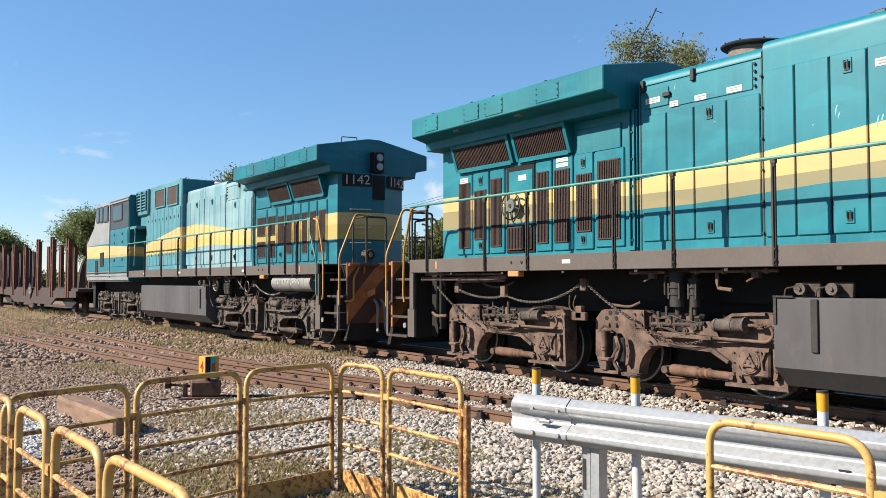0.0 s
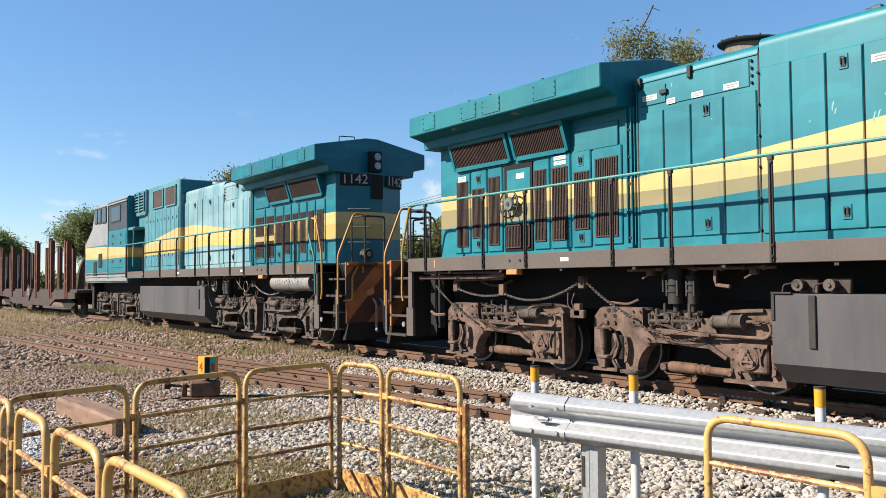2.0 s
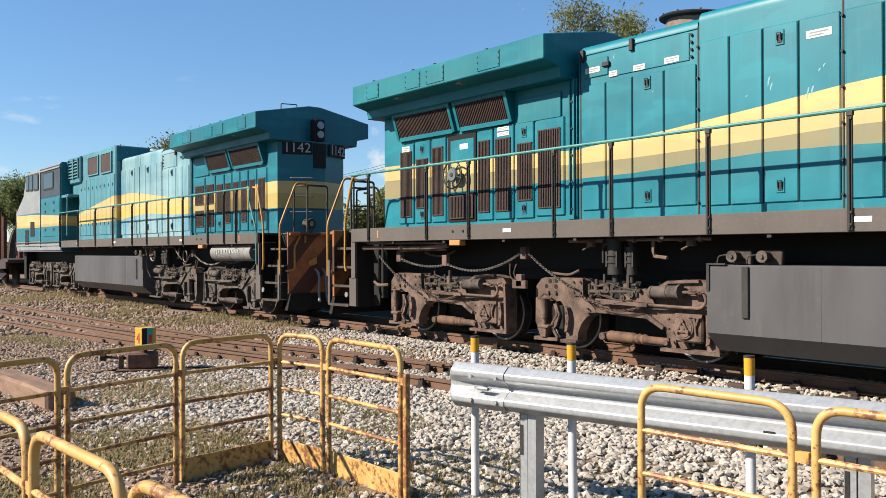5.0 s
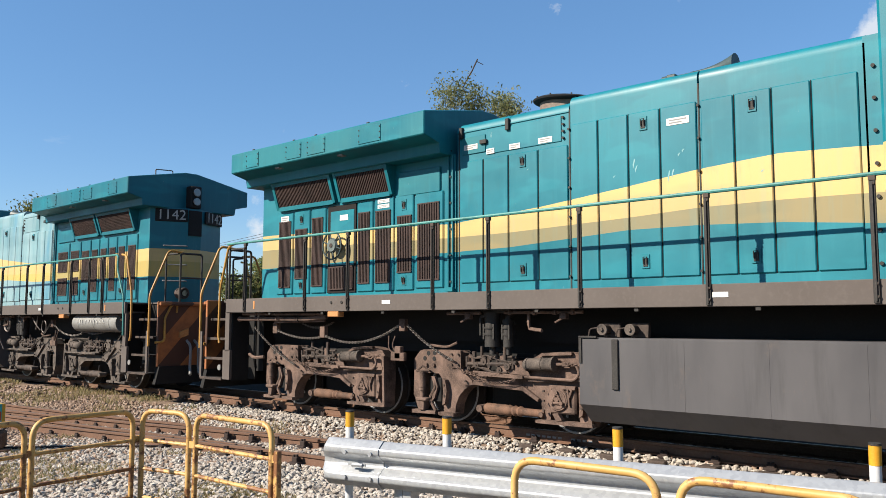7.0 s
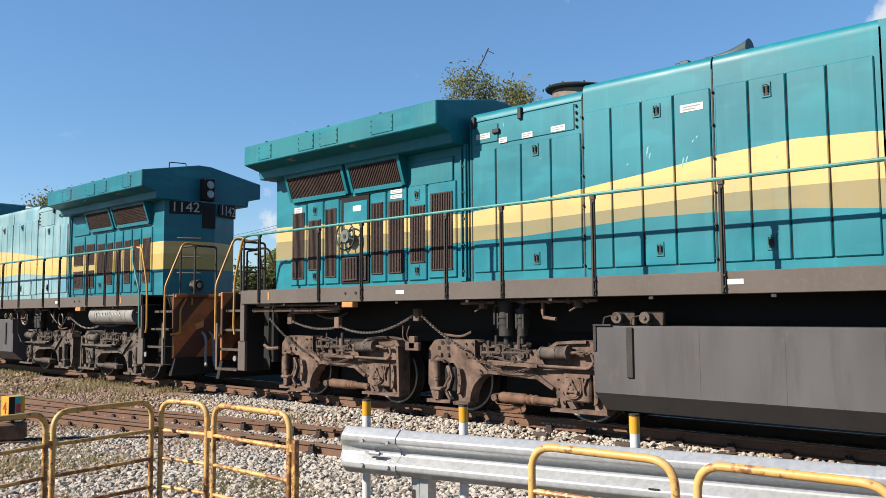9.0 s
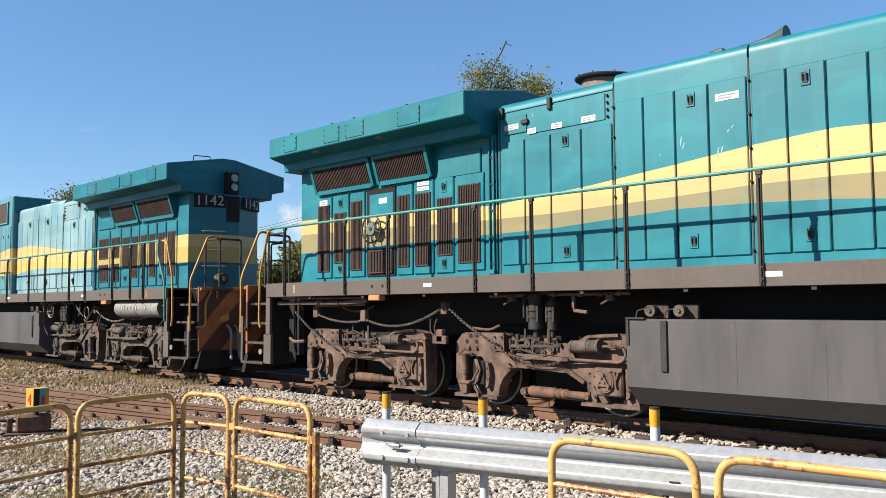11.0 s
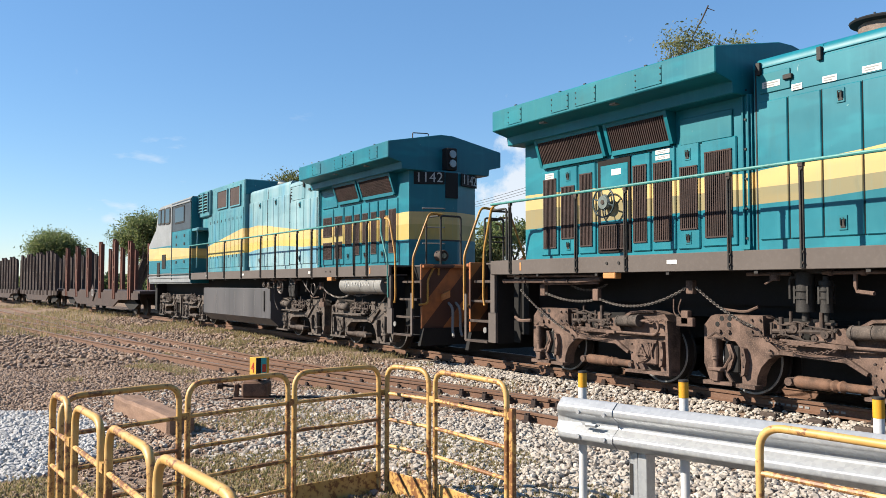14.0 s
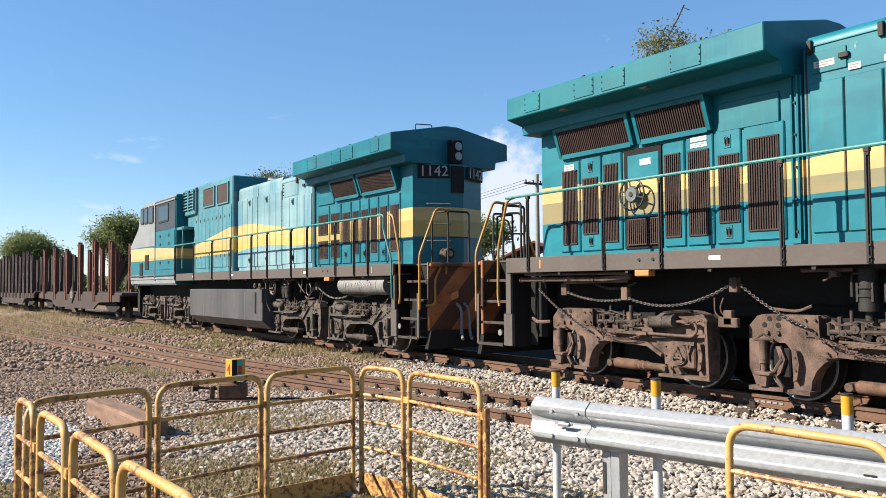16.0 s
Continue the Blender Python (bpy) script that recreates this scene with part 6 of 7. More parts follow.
for k in range(4):
    wagons.append(wagon(57.6 + 14.2 * k, 13.0, 11, M_STAKE_G, "brown flat wagon with close rows of log stakes"))


# ---- yellow tube barriers ----
def barrier(ax, ay, bx, by, kick=False, low=-0.36, top=0.72):
    """One hooped barrier panel between two places on the ground."""
    root = new("tube_barrier")
    ln = math.hypot(bx - ax, by - ay)
    root.matrix_world = Matrix.Translation((ax, ay, 0)) @ Matrix.Rotation(math.atan2(by - ay, bx - ax), 4, "Z")
    r = 0.0205
    bm = B()
    tube(bm, smoothbend([(0, 0, low), (0, 0, top), (ln, 0, top), (ln, 0, low)], 0.13, 7), r, 10)
    part("hoop", bm, M_FENCE, root, smooth=True)
    for z in (0.49, 0.27, 0.05) + (() if kick else (-0.17,)):
        bm = B()
        tube(bm, [(0.0, 0, z), (ln, 0, z)], 0.0150, 8)
        part("crossbar", bm, M_FENCE, root, smooth=True)
    if kick:
        bm = B()
        box(bm, 0.02, ln - 0.02, -0.006, 0.006, -0.345, -0.16, 0.003)
        part("kick_plate", bm, M_FENCE, root, "rusty yellow kick plate")
    bm = B()
    box(bm, ln, ln + 0.075, -0.012, 0.012, 0.47, 0.52)
    part("joining_clamp", bm, M_FENCE, root)
    return tagged(root, "worn yellow tubular barrier panel with rust" + (" and kick plate" if kick else ""), "barrier", "barriers of the crossing pen")


for a in ((0.72, 5.50, 1.50, 5.76, 0), (1.57, 5.80, 2.40, 6.02, 0), (2.46, 6.04, 3.27, 6.16, 1), (3.34, 6.14, 3.44, 5.62, 1), (3.45, 5.54, 3.47, 4.62, 1),
          (0.70, 5.72, 0.73, 5.26, 0), (0.735, 5.05, 0.77, 4.44, 0), (0.775, 4.26, 0.81, 3.52, 0), (0.815, 3.44, 0.87, 2.60, 0), (0.875, 2.52, 0.95, 1.70, 0),
          (3.48, 2.57, 3.54, 1.80, 0), (3.555, 1.70, 3.61, 0.90, 0)):
    barrier(*a[:4], kick=bool(a[4]))
bm = B()
box(bm, 3.455, 3.495, 4.54, 4.58, -0.38, 0.55, 0.004)
tagged(part("fence_end_post", bm, M_FENCE), "square yellow end post of the barrier row", "post")


# ---- W-beam guard rail and white posts ----
def guard_rail():
    root = new("guard_rail")
    a = Vector((3.72, 4.36, 0))
    d = Vector((0.245, -1.0, 0)).normalized()
    root.matrix_world = Matrix.Translation(a) @ Matrix.Rotation(math.atan2(d.y, d.x), 4, "Z")
    # local x along the beam, local y away from the viewer
    half = [(0.020, 0.0), (0.012, 0.006), (-0.036, 0.040), (-0.042, 0.046), (-0.043, 0.054), (-0.043, 0.074), (-0.042, 0.082), (-0.036, 0.089), (0.022, 0.126), (0.028, 0.132), (0.030, 0.140), (0.030, 0.150)]
    prof = [(y, 0.335 + z) for y, z in half] + [(y, 0.635 - z) for y, z in half[:-1][::-1]]
    front = [(y, z) for y, z in prof]
    back = [(y + 0.005, z) for y, z in prof[::-1]]
    bm = B()
    loft(bm, [[(x, y, z) for y, z in front + back] for x in (0.40, 2.0, 4.0, 7.0)])
    part("beam", bm, M_GALV, root, "galvanised corrugated steel beam", smooth=True)
    bm = B()
    rings = []
    for x in (0.0, 0.03, 0.12, 0.46):
        sq = 0.35 if x < 0.02 else 0.8 if x < 0.1 else 1.0
        bow = lambda z: -0.03 * (1 - ((z - 0.485) / 0.15) ** 2) if x < 0.02 else 0.0
        rings.append([(x + bow(z), y * sq - 0.006 + (0.035 if x < 0.02 else 0.0), 0.485 + (z - 0.485) * (0.93 if x < 0.02 else 1.03)) for y, z in front] +
                     [(x + bow(z), y * sq + 0.001 + (0.035 if x < 0.02 else 0.0), 0.485 + (z - 0.485) * (0.93 if x < 0.02 else 1.03)) for y, z in front[::-1]])
    loft(bm, rings)
    e = part("end_shoe", bm, M_GALV, root, "overlapping beam end piece", smooth=True)
    bm = B()
    for x in (0.20, 0.40):
        for z in (0.40, 0.56):
            disc(bm, (x, -0.062, z), "y", 0.014, 0.03, 10)
    box(bm, 0.22, 0.36, -0.045, -0.035, 0.475, 0.49)
    tube(bm, [(0.26, -0.05, 0.48), (0.34, -0.05, 0.48)], 0.014, 6)
    part("bolt", bm, M_GALV, e)
    for x in (0.52, 2.5, 4.5):
        bm = B()
        for b in ((0, 0.06, 0.06, 0.068), (0, 0.008, 0.06, 0.15), (0, 0.06, 0.142, 0.15)):
            box(bm, x + b[0], x + b[1], b[2], b[3], -0.6, 0.60)
        box(bm, x + 0.07, x + 0.13, 0.05, 0.16, -0.6, 0.45)
        po = part("steel_post", bm, M_GALV, root, "galvanised C-section post")
        bm = B()
        box(bm, x + 0.006, x + 0.028, 0.056, 0.06, 0.05, 0.25)
        part("post_slot", bm, M_POST, po)
    bm = B()
    for x in (2.12,):
        box(bm, x, x + 0.06, -0.044, -0.036, 0.42, 0.43)
    parts("beam_slot", bm, M_POST, root)
    return tagged(root, "galvanised W-beam guard rail on steel posts", "guard rail")


guard_rail()


def marker_post(x, y):
    root = new("marker_post")
    root.matrix_world = pose(x, y, 0, random.uniform(-0.6, 0.6), random.uniform(-0.6, 0.6), random.uniform(0, 360))
    bm = B()
    disc(bm, (0, 0, -0.5), "z", 0.029, 1.20, 18)
    part("shaft", bm, M_PVC, root, smooth=True)
    bm = B()
    disc(bm, (0, 0, 0.698), "z", 0.0305, 0.102, 18)
    part("yellow_band", bm, M_CAP, root, "yellow painted top band", smooth=True)
    bm = B()
    disc(bm, (0, 0, 0.798), "z", 0.0315, 0.012, 18)
    part("cap", bm, M_POST, root)
    return tagged(root, "white plastic marker post with yellow top band", "marker post", "marker posts behind the guard rail")


for x, y in ((3.89, 4.30), (4.07, 3.55), (4.34, 2.45), (4.66, 1.17), (4.9, 0.1)):
    marker_post(x, y)


# ---- switch stand, timber beam ----
def switch_stand():
    root = new("switch_stand")
    root.matrix_world = pose(4.30, 12.1, -0.36, 0, 0, -28)
    bm = B()
    box(bm, -0.34, 0.30, -0.16, 0.16, 0.0, 0.06, 0.01)
    box(bm, -0.20, 0.22, -0.13, 0.13, 0.06, 0.30, 0.03)
    disc(bm, (0.06, -0.15, 0.18), "y", 0.10, 0.30, 16)
    box(bm, -0.32, -0.26, -0.05, 0.05, 0.05, 0.26, 0.01)
    part("housing", bm, M_RUSTROD, root, "rusty cast iron switch housing")
    bm = B()
    disc(bm, (0.05, 0, 0.28), "z", 0.022, 0.36, 10)
    tube(bm, [(-0.05, 0, 0.2), (-0.52, 0.0, 0.24)], 0.02, 8)
    disc(bm, (-0.57, 0, 0.24), "x", 0.06, 0.07, 12)
    part("lever", bm, M_CLIP, root)
    bm = B()
    box(bm, -0.06, 0.16, -0.11, 0.11, 0.335, 0.66, 0.006)
    bmesh.ops.rotate(bm, cent=(0.05, 0, 0), matrix=Matrix.Rotation(radians(35), 3, "Z"), verts=bm.verts[:])
    tg = part("target", bm, M_SIGNYEL, root, "four-sided ochre switch indicator")
    m = Matrix.Translation((0.05, 0, 0.5)) @ Matrix.Rotation(radians(35 - 90), 4, "Z") @ Matrix.Rotation(radians(90), 4, "X") @ Matrix.Translation((0, 0, 0.112))
    lettering("target_number", "4", 0.22, M_SIGNRED, tg, m)
    R = Matrix.Translation((0.05, 0, 0)) @ Matrix.Rotation(radians(35), 4, "Z") @ Matrix.Translation((-0.05, 0, 0))
    for x0, x1, z0, z1, mt, nm in ((-0.06, 0.02, 0.335, 0.66, M_BLACK, "dark_stripe"), (0.022, 0.11, 0.335, 0.66, M_SIGNTEAL, "cyan_stripe"), (0.04, 0.10, 0.44, 0.56, M_SIGNRED, "red_dot")):
        bm = B()
        k = 0.114 if nm != "red_dot" else 0.117
        box(bm, x0, x1, -k, -0.107, z0, z1)
        bmesh.ops.transform(bm, matrix=R, verts=bm.verts[:])
        part(nm, bm, mt, tg)
    bm = B()
    tube(bm, [(0.2, 0.0, 0.06), (2.2, -0.1, 0.0)], 0.018, 8)
    tube(bm, [(-0.2, 0.1, 0.05), (-1.0, -0.35, 0.0)], 0.02, 8)
    part("throw_rod", bm, M_CLIP, root)
    tagged(root, "rusty switch stand with ochre and cyan indicator", "switch stand")


switch_stand()

bm = B()
box(bm, -0.16, 0.16, -1.2, 1.15, 0.0, 0.27, 0.03)
bmesh.ops.subdivide_edges(bm, edges=[e for e in bm.edges if e.calc_length() > 1], cuts=8)
for v in bm.verts:
    v.co += Vector((noise.noise(v.co * 3), 0.3 * noise.noise(v.co * 5), noise.noise(v.co * 4 + Vector((5, 0, 0))))) * 0.02
tb = part("timber_beam", bm, M_TIMBER)
tb.matrix_world = pose(2.46, 10.85, -0.385, 0, 0, 4)
tagged(tb, "split weathered timber beam lying on the gravel", "timber beam")


# ---- stones, gravel and grass ----
def stone_field(name, pts, smin, smax, mat, label, seed, flat=0.7, sink=0.3):
    rs = np.random.RandomState(seed)
    bm = B()
    bmesh.ops.create_icosphere(bm, subdivisions=1, radius=1.0)
    bv = np.array([v.co for v in bm.verts])
    bf = np.array([[v.index for v in f.verts] for f in bm.faces])
    bm.free()
    n = len(pts)
    s = rs.uniform(smin, smax, (n, 1, 1)) * rs.uniform(0.7, 1.3, (n, 1, 3))
    s[:, :, 2] *= flat
    v = bv[None] * (1 + rs.uniform(-0.28, 0.28, (n, len(bv), 1))) * s
    a = rs.uniform(0, 6.28, n)
    b = rs.uniform(-0.5, 0.5, n)
    ca, sa, cb, sb = np.cos(a)[:, None], np.sin(a)[:, None], np.cos(b)[:, None], np.sin(b)[:, None]
    x, y, z = v[..., 0], v[..., 1], v[..., 2]
    y, z = y * cb - z * sb, y * sb + z * cb
    x, y = x * ca - y * sa, x * sa + y * ca
    v = np.stack([x, y, z + s[:, :, 2] * (1 - sink)], -1) + np.array(pts)[:, None]
    f = bf[None] + (np.arange(n) * len(bv))[:, None, None]
    return pile(name, v.reshape(-1, 3), f.reshape(-1, 3), mat, label, "gravel")


rs = np.random.RandomState(3)


def spread(n, x0, x1, y0, y1, keep):
    out = []
    while len(out) < n:
        x, y = rs.uniform(x0, x1), rs.uniform(y0, y1)
        if keep(x, y):
            out.append((x, y, ground_z(x, y)))
    return out


def clear_of_rails(x, y):
    return abs(x - far_rail(y)) > 0.055 and abs(x - near_rail(y)) > 0.055 and abs(abs(x - TRACK_X - bend(y)) - 0.535) > 0.05


def pale(x, y):
    # the fresh ballast thins out far off and near the barriers
    if not clear_of_rails(x, y):
        return False
    d = 0.5 + 0.5 * noise.noise((x * 0.5, y * 0.4, 9))
    edge = 11.5 + 1.6 * noise.noise((x * 0.8, 2, y * 0.2)) + max(0.0, x - 5) * 0.35
    k = 1.0 if y < edge else max(0.0, 1 - (y - edge) / 2.0)
    if x < 4.0 and y > 5.5:
        k *= max(0.0, min(1.0, (x - 2.0) / 1.5)) if y < 9.5 else 0.25
    if x < 3.6 + 0.35 * noise.noise((y * 0.9, 7, 3)) and y < 7.7 + 0.5 * noise.noise((x * 1.1, 4, 8)):
        k *= 0.16
    return rs.rand() < k * (0.55 + 0.6 * d)


stone_field("ballast_stones", spread(36500, 2.0, 9.12, 0.6, 15.5, pale), 0.015, 0.039, M_STONE, "pale crushed ballast stones between the tracks", 11)
stone_field("ballast_under_train", spread(2800, 9.02, 10.6, 1.0, 18, clear_of_rails), 0.02, 0.045, M_STONE_OLD, "old brown ballast under the train", 12)
def lumpy(x, y):
    return clear_of_rails(x, y) and rs.rand() < 0.6 + 0.4 * (noise.noise((x * 0.3, y * 0.3, 4)) > -0.15)


stone_field("old_ballast", spread(40000, 0.3, 8.4, 9.0, 19, lumpy), 0.012, 0.034, M_STONE_OLD, "old brown ballast and earth lumps", 13)
stone_field("far_ballast", spread(11000, -1.0, 8.4, 19, 42, lumpy), 0.03, 0.065, M_STONE_OLD, "old brown ballast further down the yard", 16)


def heap(x, y):
    return ((x - 0.75) / 1.15) ** 2 + ((y - 10.6) / 2.3) ** 2 + 0.3 * noise.noise((x, y, 2)) < 1


stone_field("pen_gravel", spread(9000, -0.5, 4.2, 2.2, 9.5, clear_of_rails), 0.010, 0.028, M_STONE_OLD, "small brown stones in the barrier pen", 15)
hp = [(x, y, z + 0.05 * max(0.0, 1 - ((x - 0.75) / 1.1) ** 2 - ((y - 10.6) / 2.2) ** 2)) for x, y, z in spread(7000, -0.6, 2.2, 7.8, 13.2, heap)]
stone_field("fine_gravel", hp, 0.018, 0.036, M_STONE_FINE, "patch of blue-grey fine gravel", 14)


def grass(name, pts, h0, h1, seed, label, per=7):
    r = np.random.RandomState(seed)
    v, f = [], []
    for x, y, z in pts:
        for k in range(per):
            a = r.uniform(0, 6.28)
            h = r.uniform(h0, h1)
            bx, by = x + r.normal(0, 0.09), y + r.normal(0, 0.09)
            w = 0.004 + 0.004 * r.rand()
            lx, ly = math.cos(a) * h * r.uniform(0.2, 0.8), math.sin(a) * h * r.uniform(0.2, 0.8)
            px, py = -math.sin(a) * w, math.cos(a) * w
            i = len(v)
            v += [(bx - px, by - py, z - 0.01), (bx + px, by + py, z - 0.01), (bx + lx * 0.45 + px, by + ly * 0.45 + py, z + h * 0.65), (bx + lx * 0.45 - px, by + ly * 0.45 - py, z + h * 0.65), (bx + lx, by + ly, z + h)]
            f += [(i, i + 1, i + 2, i + 3), (i + 3, i + 2, i + 4)]
    return pile(name, v, f, M_GRASS, label, "grass")


def grassy(x, y):
    if not clear_of_rails(x, y):
        return False
    n = noise.noise((x * 0.6, y * 0.45, 21)) + 0.5 * noise.noise((x * 2.0, y * 2.0, 22))
    if x > 6.9 and y > 9.5:
        return n > 0.12 - 0.012 * (y - 9)
    return n > 0.42


grass("verge_grass", spread(1500, 6.6, 8.9, 9.2, 34, lambda x, y: x > far_rail(y) + 0.3 and x < TRACK_X + bend(y) - 0.75 and grassy(x, y)), 0.03, 0.13, 5, "thin dry grass beside the train track")
grass("yard_grass", spread(1500, 1.0, 7.0, 4.4, 22, grassy), 0.02, 0.08, 6, "sparse low grass on the gravel")
grass("pen_grass", spread(9000, -0.6, 5.2, 2.2, 8.2, lambda x, y: noise.noise((x * 0.9, y * 0.9, 31)) + 0.4 * noise.noise((x * 3, y * 3, 5)) > 0.0), 0.012, 0.055, 7, "low green weeds round the barriers")
grass("far_grass", spread(3600, -2, 9.0, 30, 75, lambda x, y: clear_of_rails(x, y) and noise.noise((x * 0.3, y * 0.2, 41)) > -0.1), 0.08, 0.3, 8, "far verge grass", 6)


# ---- trees ----
def tree(where, height, spread_r, leaves, leaf, mat, seed, label, trunk=0.16, crown0=0.35, twigs=5, bare=False):
    root = new("tree")
    root.matrix_world = where
    r = random.Random(seed)
    bm = B()
    tips = []

    def grow(p, d, ln, rad, depth):
        q = p
        pts = [p]
        for k in range(3):
            d = (d + Vector((r.uniform(-1, 1), r.uniform(-1, 1), r.uniform(-0.2, 0.6))) * 0.22).normalized()
            q = q + d * ln / 3
            pts.append(q)
        rings = []
        for k, c in enumerate(pts):
            rr = rad * (1 - 0.3 * k / 3)
            s = d.orthogonal().normalized()
            t = d.cross(s)
            rings.append([c + (s * math.cos(j * math.tau / 6) + t * math.sin(j * math.tau / 6)) * rr for j in range(6)])
        loft(bm, rings)
        if depth == 0:
            tips.append((q, d))
            return
        for k in range(r.choice((2, 3, 3))):
            nd = (d * 0.6 + Vector((r.uniform(-1, 1), r.uniform(-1, 1), r.uniform(-0.1, 0.9))) * 0.8).normalized()
            grow(q, nd, ln * r.uniform(0.6, 0.8), rad * 0.62, depth - 1)
        if depth <= 2:
            tips.append((q, d))

    grow(Vector((0, 0, -0.3)), Vector((0, 0, 1)), height * crown0, trunk, 5 if bare else 4)
    zmax = max(q.z for q, _ in tips)
    xm = max(math.hypot(q.x, q.y) for q, _ in tips)
    kz, kx = height / zmax, spread_r / max(0.1, xm)
    for v in bm.verts:
        k = max(0.0, min(1.0, v.co.z / (height * crown0)))
        v.co.x *= 1 + (kx - 1) * k
        v.co.y *= 1 + (kx - 1) * k
        v.co.z *= kz
    part("trunk", bm, M_BARK, root, smooth=True)
    nr = np.random.RandomState(seed)
    v, f = [], []
    per = max(1, leaves // len(tips))
    for q, d in tips:
        c = np.array((q.x * kx, q.y * kx, q.z * kz))
        spread_c = np.array((1, 1, 0.75)) * spread_r * (0.080 if bare else 0.15)
        for k in range(per):
            p = c + nr.normal(0, 1, 3) * spread_c
            a = nr.normal(0, 1, 3)
            a /= np.linalg.norm(a)
            b = np.cross(a, nr.normal(0, 1, 3))
            b /= np.linalg.norm(b)
            s = leaf * nr.uniform(0.6, 1.3)
            i = len(v)
            v += [p - a * s, p + b * s * 0.42, p + a * s, p - b * s * 0.42]
            f.append((i, i + 1, i + 2, i + 3))
    me = bpy.data.meshes.new("crown")
    me.from_pydata([tuple(p) for p in v], [], f)
    me.materials.append(mat)
    cr = new("crown", me)
    cr.parent = root
    if bare:
        bm = B()
        tube(bm, [(-0.55, 0, 9.6), (-0.85, 0, 11.0), (-1.25, 0, 12.0), (-1.0, 0, 12.5), (-0.85, 0, 12.75), (-0.6, 0, 13.3)], 0.03, 6)
        tube(bm, [(-1.25, 0, 12.0), (-1.5, 0, 12.25), (-1.75, 0, 12.4)], 0.016, 6)
        tube(bm, [(-0.65, 0, 13.2), (-0.35, 0, 13.05)], 0.016, 5)
        part("bare_branch", bm, M_BARK, root, "dead leafless branch")
    return tagged(root, label, "tree")


tree(pose(27.42, 21.64, -0.35, 0, 0, -48.7), 12.0, 3.3, 14000, 0.070, M_LEAF_PALE, 4, "thin olive-leaved tree with a dead branch", 0.15, 0.42, bare=True)
tree(pose(15.2, 72, -0.35), 7.0, 3.6, 42000, 0.11, M_LEAF_D, 8, "dense round green tree behind the wagons", 0.2, 0.14)
tree(pose(18.5, 80, -0.35), 6.6, 3.9, 40000, 0.11, M_LEAF_D, 18, "dense green tree behind the wagons", 0.2, 0.14)
tree(pose(11.3, 108, -0.35), 7.2, 4.6, 40000, 0.14, M_LEAF_D, 9, "dark broad tree far down the line", 0.25, 0.14)
tree(pose(4.5, 125, -0.35), 5.2, 4.6, 9000, 0.25, M_LEAF_D, 19, "low dark tree far down the line", 0.2, 0.14)
tree(pose(21.2, 56, -0.35), 9.2, 3.3, 16000, 0.10, M_LEAF, 10, "sparse-leaved tree behind the locomotive", 0.18, 0.35)
tree(pose(31.5, 42, -0.35), 5.4, 2.6, 5000, 0.14, M_LEAF_D, 12, "bushy green tree beyond the track", 0.14, 0.25)
tree(pose(28.0, 41, -0.35), 4.6, 2.4, 4500, 0.14, M_LEAF, 14, "bushy olive shrub beyond the track", 0.14, 0.2)
tree(pose(24.5, 47, -0.35), 4.4, 2.6, 4500, 0.15, M_LEAF_D, 15, "bushy green tree beyond the track", 0.14, 0.2)


def hedge():
    r = np.random.RandomState(77)
    v, f = [], []
    for k in range(26000):
        t = r.rand()
        p = np.array((6 + 34 * t, 130 - 62 * t, 0)) + np.array((r.normal(0, 2.0), r.normal(0, 2.0), 0))
        hh = 2.6 + 1.2 * noise.noise((p[0] * 0.22, p[1] * 0.22, 0))
        p[2] = -0.3 + hh * math.sqrt(r.rand())
        a = r.normal(0, 1, 3)
        a /= np.linalg.norm(a)
        b = np.cross(a, r.normal(0, 1, 3))
        b /= np.linalg.norm(b)
        s = 0.24 * r.uniform(0.6, 1.3)
        i = len(v)
        v += [tuple(p - a * s), tuple(p + b * s * 0.5), tuple(p + a * s), tuple(p - b * s * 0.5)]
        f.append((i, i + 1, i + 2, i + 3))
    pile("far_scrub", v, f, M_LEAF_D, "belt of low green scrub behind the yard", "scrub")


hedge()


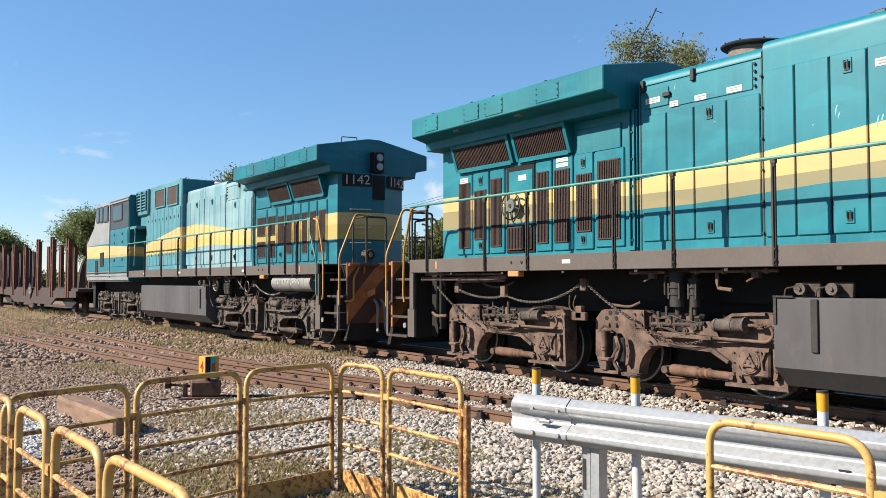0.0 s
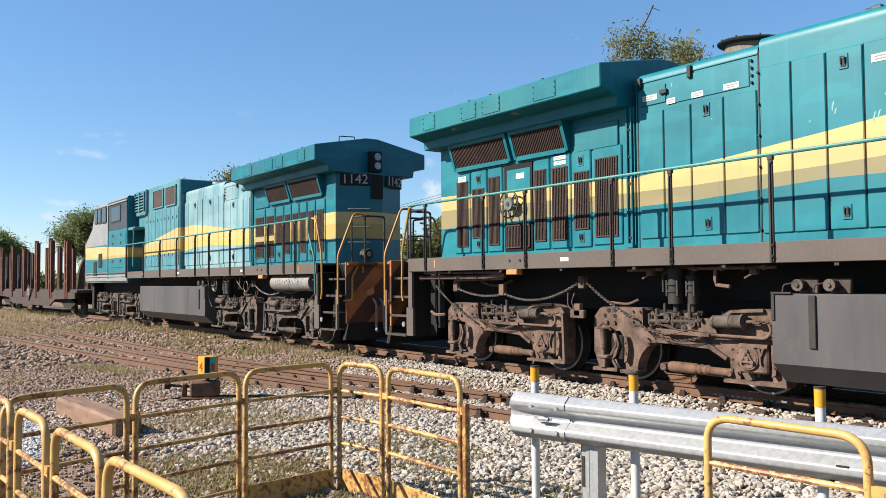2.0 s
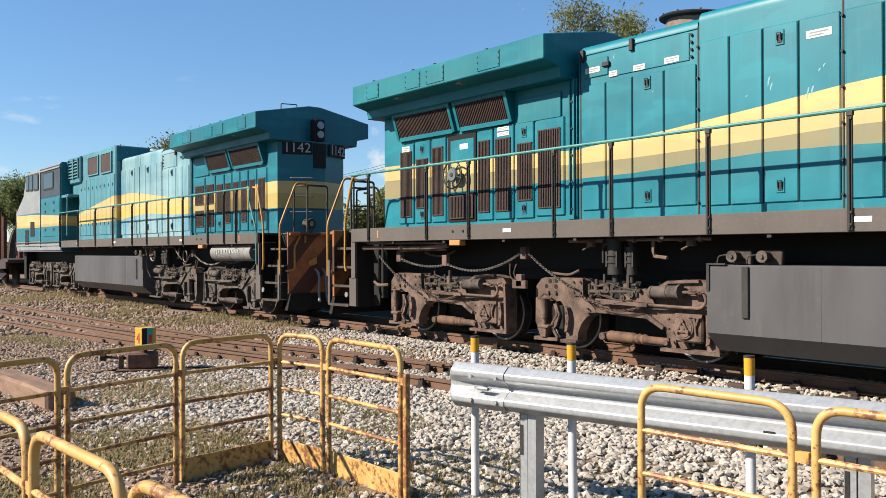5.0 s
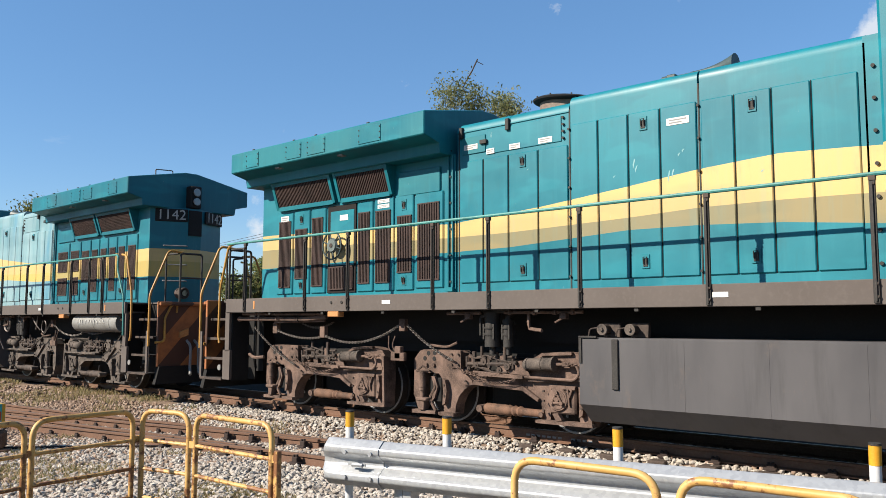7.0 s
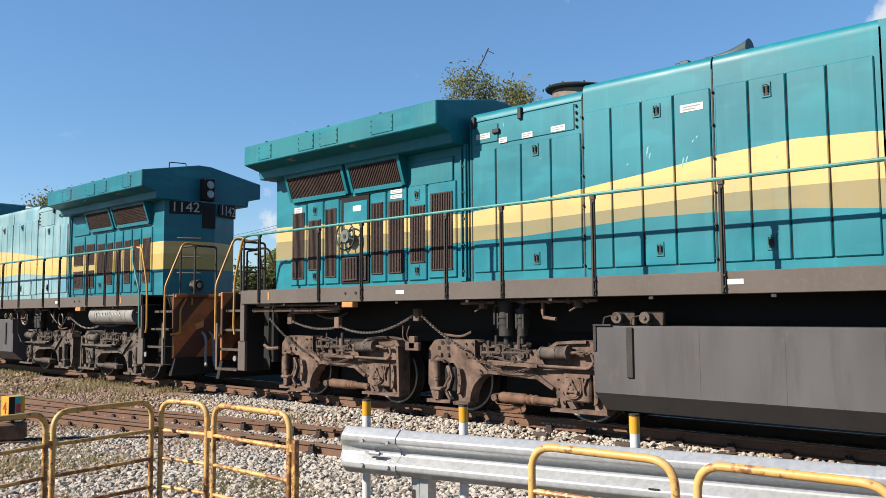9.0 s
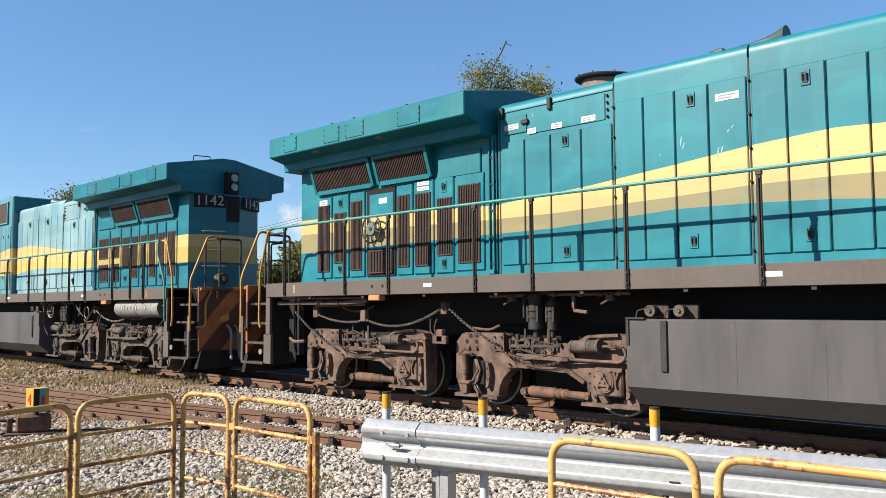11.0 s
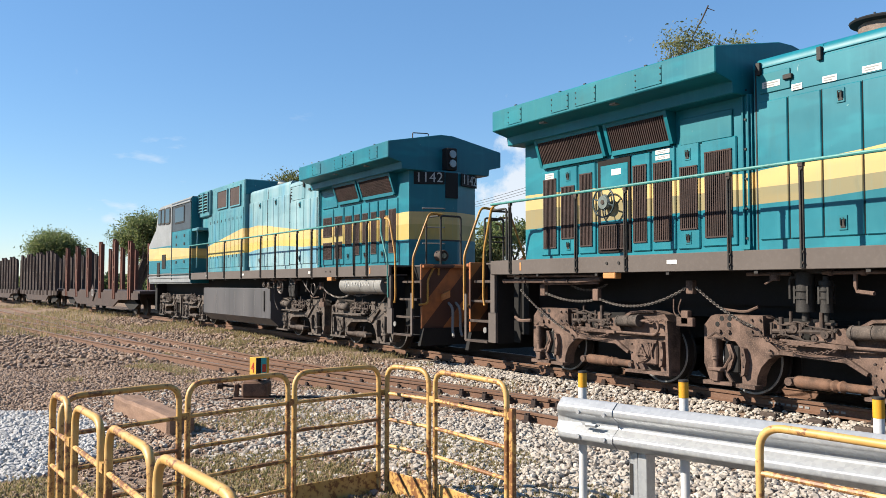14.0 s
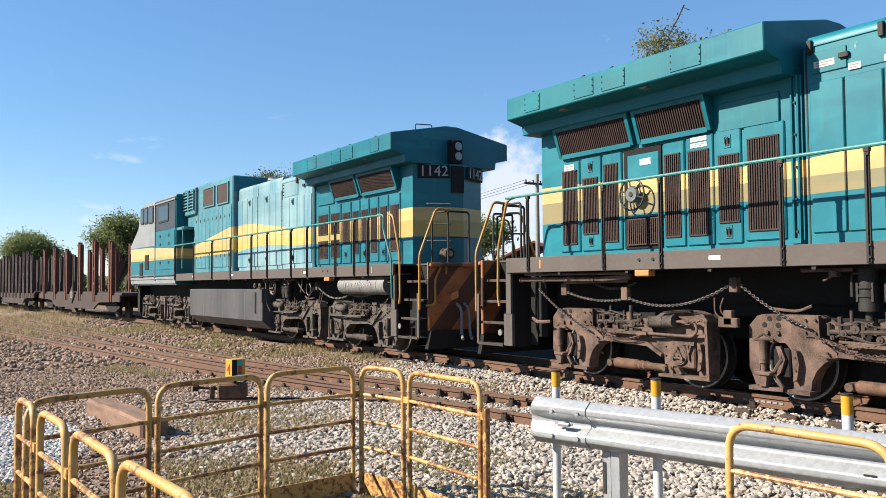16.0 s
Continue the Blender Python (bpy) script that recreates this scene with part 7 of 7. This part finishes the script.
# ---- pole, wires, far house ----
def utility_pole():
    root = new("utility_pole")
    root.matrix_world = pose(29.6, 34.6, -0.4)
    bm = B()
    disc(bm, (0, 0, 0), "z", 0.15, 7.9, 12, 0.10)
    part("shaft", bm, M_CONCRETE, root, smooth=True)
    bm = B()
    box(bm, -0.9, 0.9, -0.05, 0.05, 7.3, 7.42)
    part("crossarm", bm, M_BARK, root)
    for k in range(4):
        bm = B()
        x = -0.8 + 0.53 * k
        disc(bm, (x, 0, 7.42), "z", 0.04, 0.14, 8)
        part("insulator", bm, M_POST, root)
    tagged(root, "concrete utility pole with crossarm", "utility pole")
    bm = B()
    for k in range(3):
        x = -0.8 + 0.53 * k
        pts = []
        for j in range(15):
            t = j / 14
            pts.append((29.6 + x - 3.5 * t, 34.6 + 13.5 * t, 7.15 - 0.8 * t * (1 - t) - 1.7 * t))
        tube(bm, pts, 0.012, 5)
    w = part("overhead_wire", bm, M_WIRE)
    tagged(w, "sagging overhead wires from the utility pole", "wire")


utility_pole()


def house():
    root = new("house")
    root.matrix_world = pose(39.5, 45.5, -0.4, 0, 0, 40)
    bm = B()
    box(bm, -4, 4, -3, 3, 0, 3.0)
    part("wall", bm, M_CONCRETE, root)
    bm = B()
    prism(bm, [(-3.5, 2.95), (0, 4.6), (3.5, 2.95), (3.5, 3.1), (0, 4.75), (-3.5, 3.1)], "x", -4.4, 4.4)
    part("roof", bm, M_ROOFTILE, root, "red clay tile roof")
    tagged(root, "small house with red tile roof beyond the trees", "house")


house()


# ---- what moves ----
TRAVEL = ((0.0, 0.0), (4.5, 0.0), (8.9, 0.0), (9.3, 0.003), (10.0, 0.045), (10.7, 0.125), (11.5, 0.275), (12.0, 0.37), (12.5, 0.49), (13.0, 0.65), (13.5, 0.835), (14.0, 1.04),
          (14.5, 1.26), (15.0, 1.52), (15.5, 1.80), (16.0, 2.10))


def motions():
    for thing in [loco_one, loco_two] + wagons:
        m = thing.matrix_basis.copy()
        walk(thing, [(t, Matrix.Translation((0, -d, 0)) @ m) for t, d in TRAVEL])
    for w in WHEELS:
        m = Matrix.Translation(w.location)
        walk(w, [(t, m @ Matrix.Rotation(d / R_WHEEL, 4, "X")) for t, d in TRAVEL])


motions()
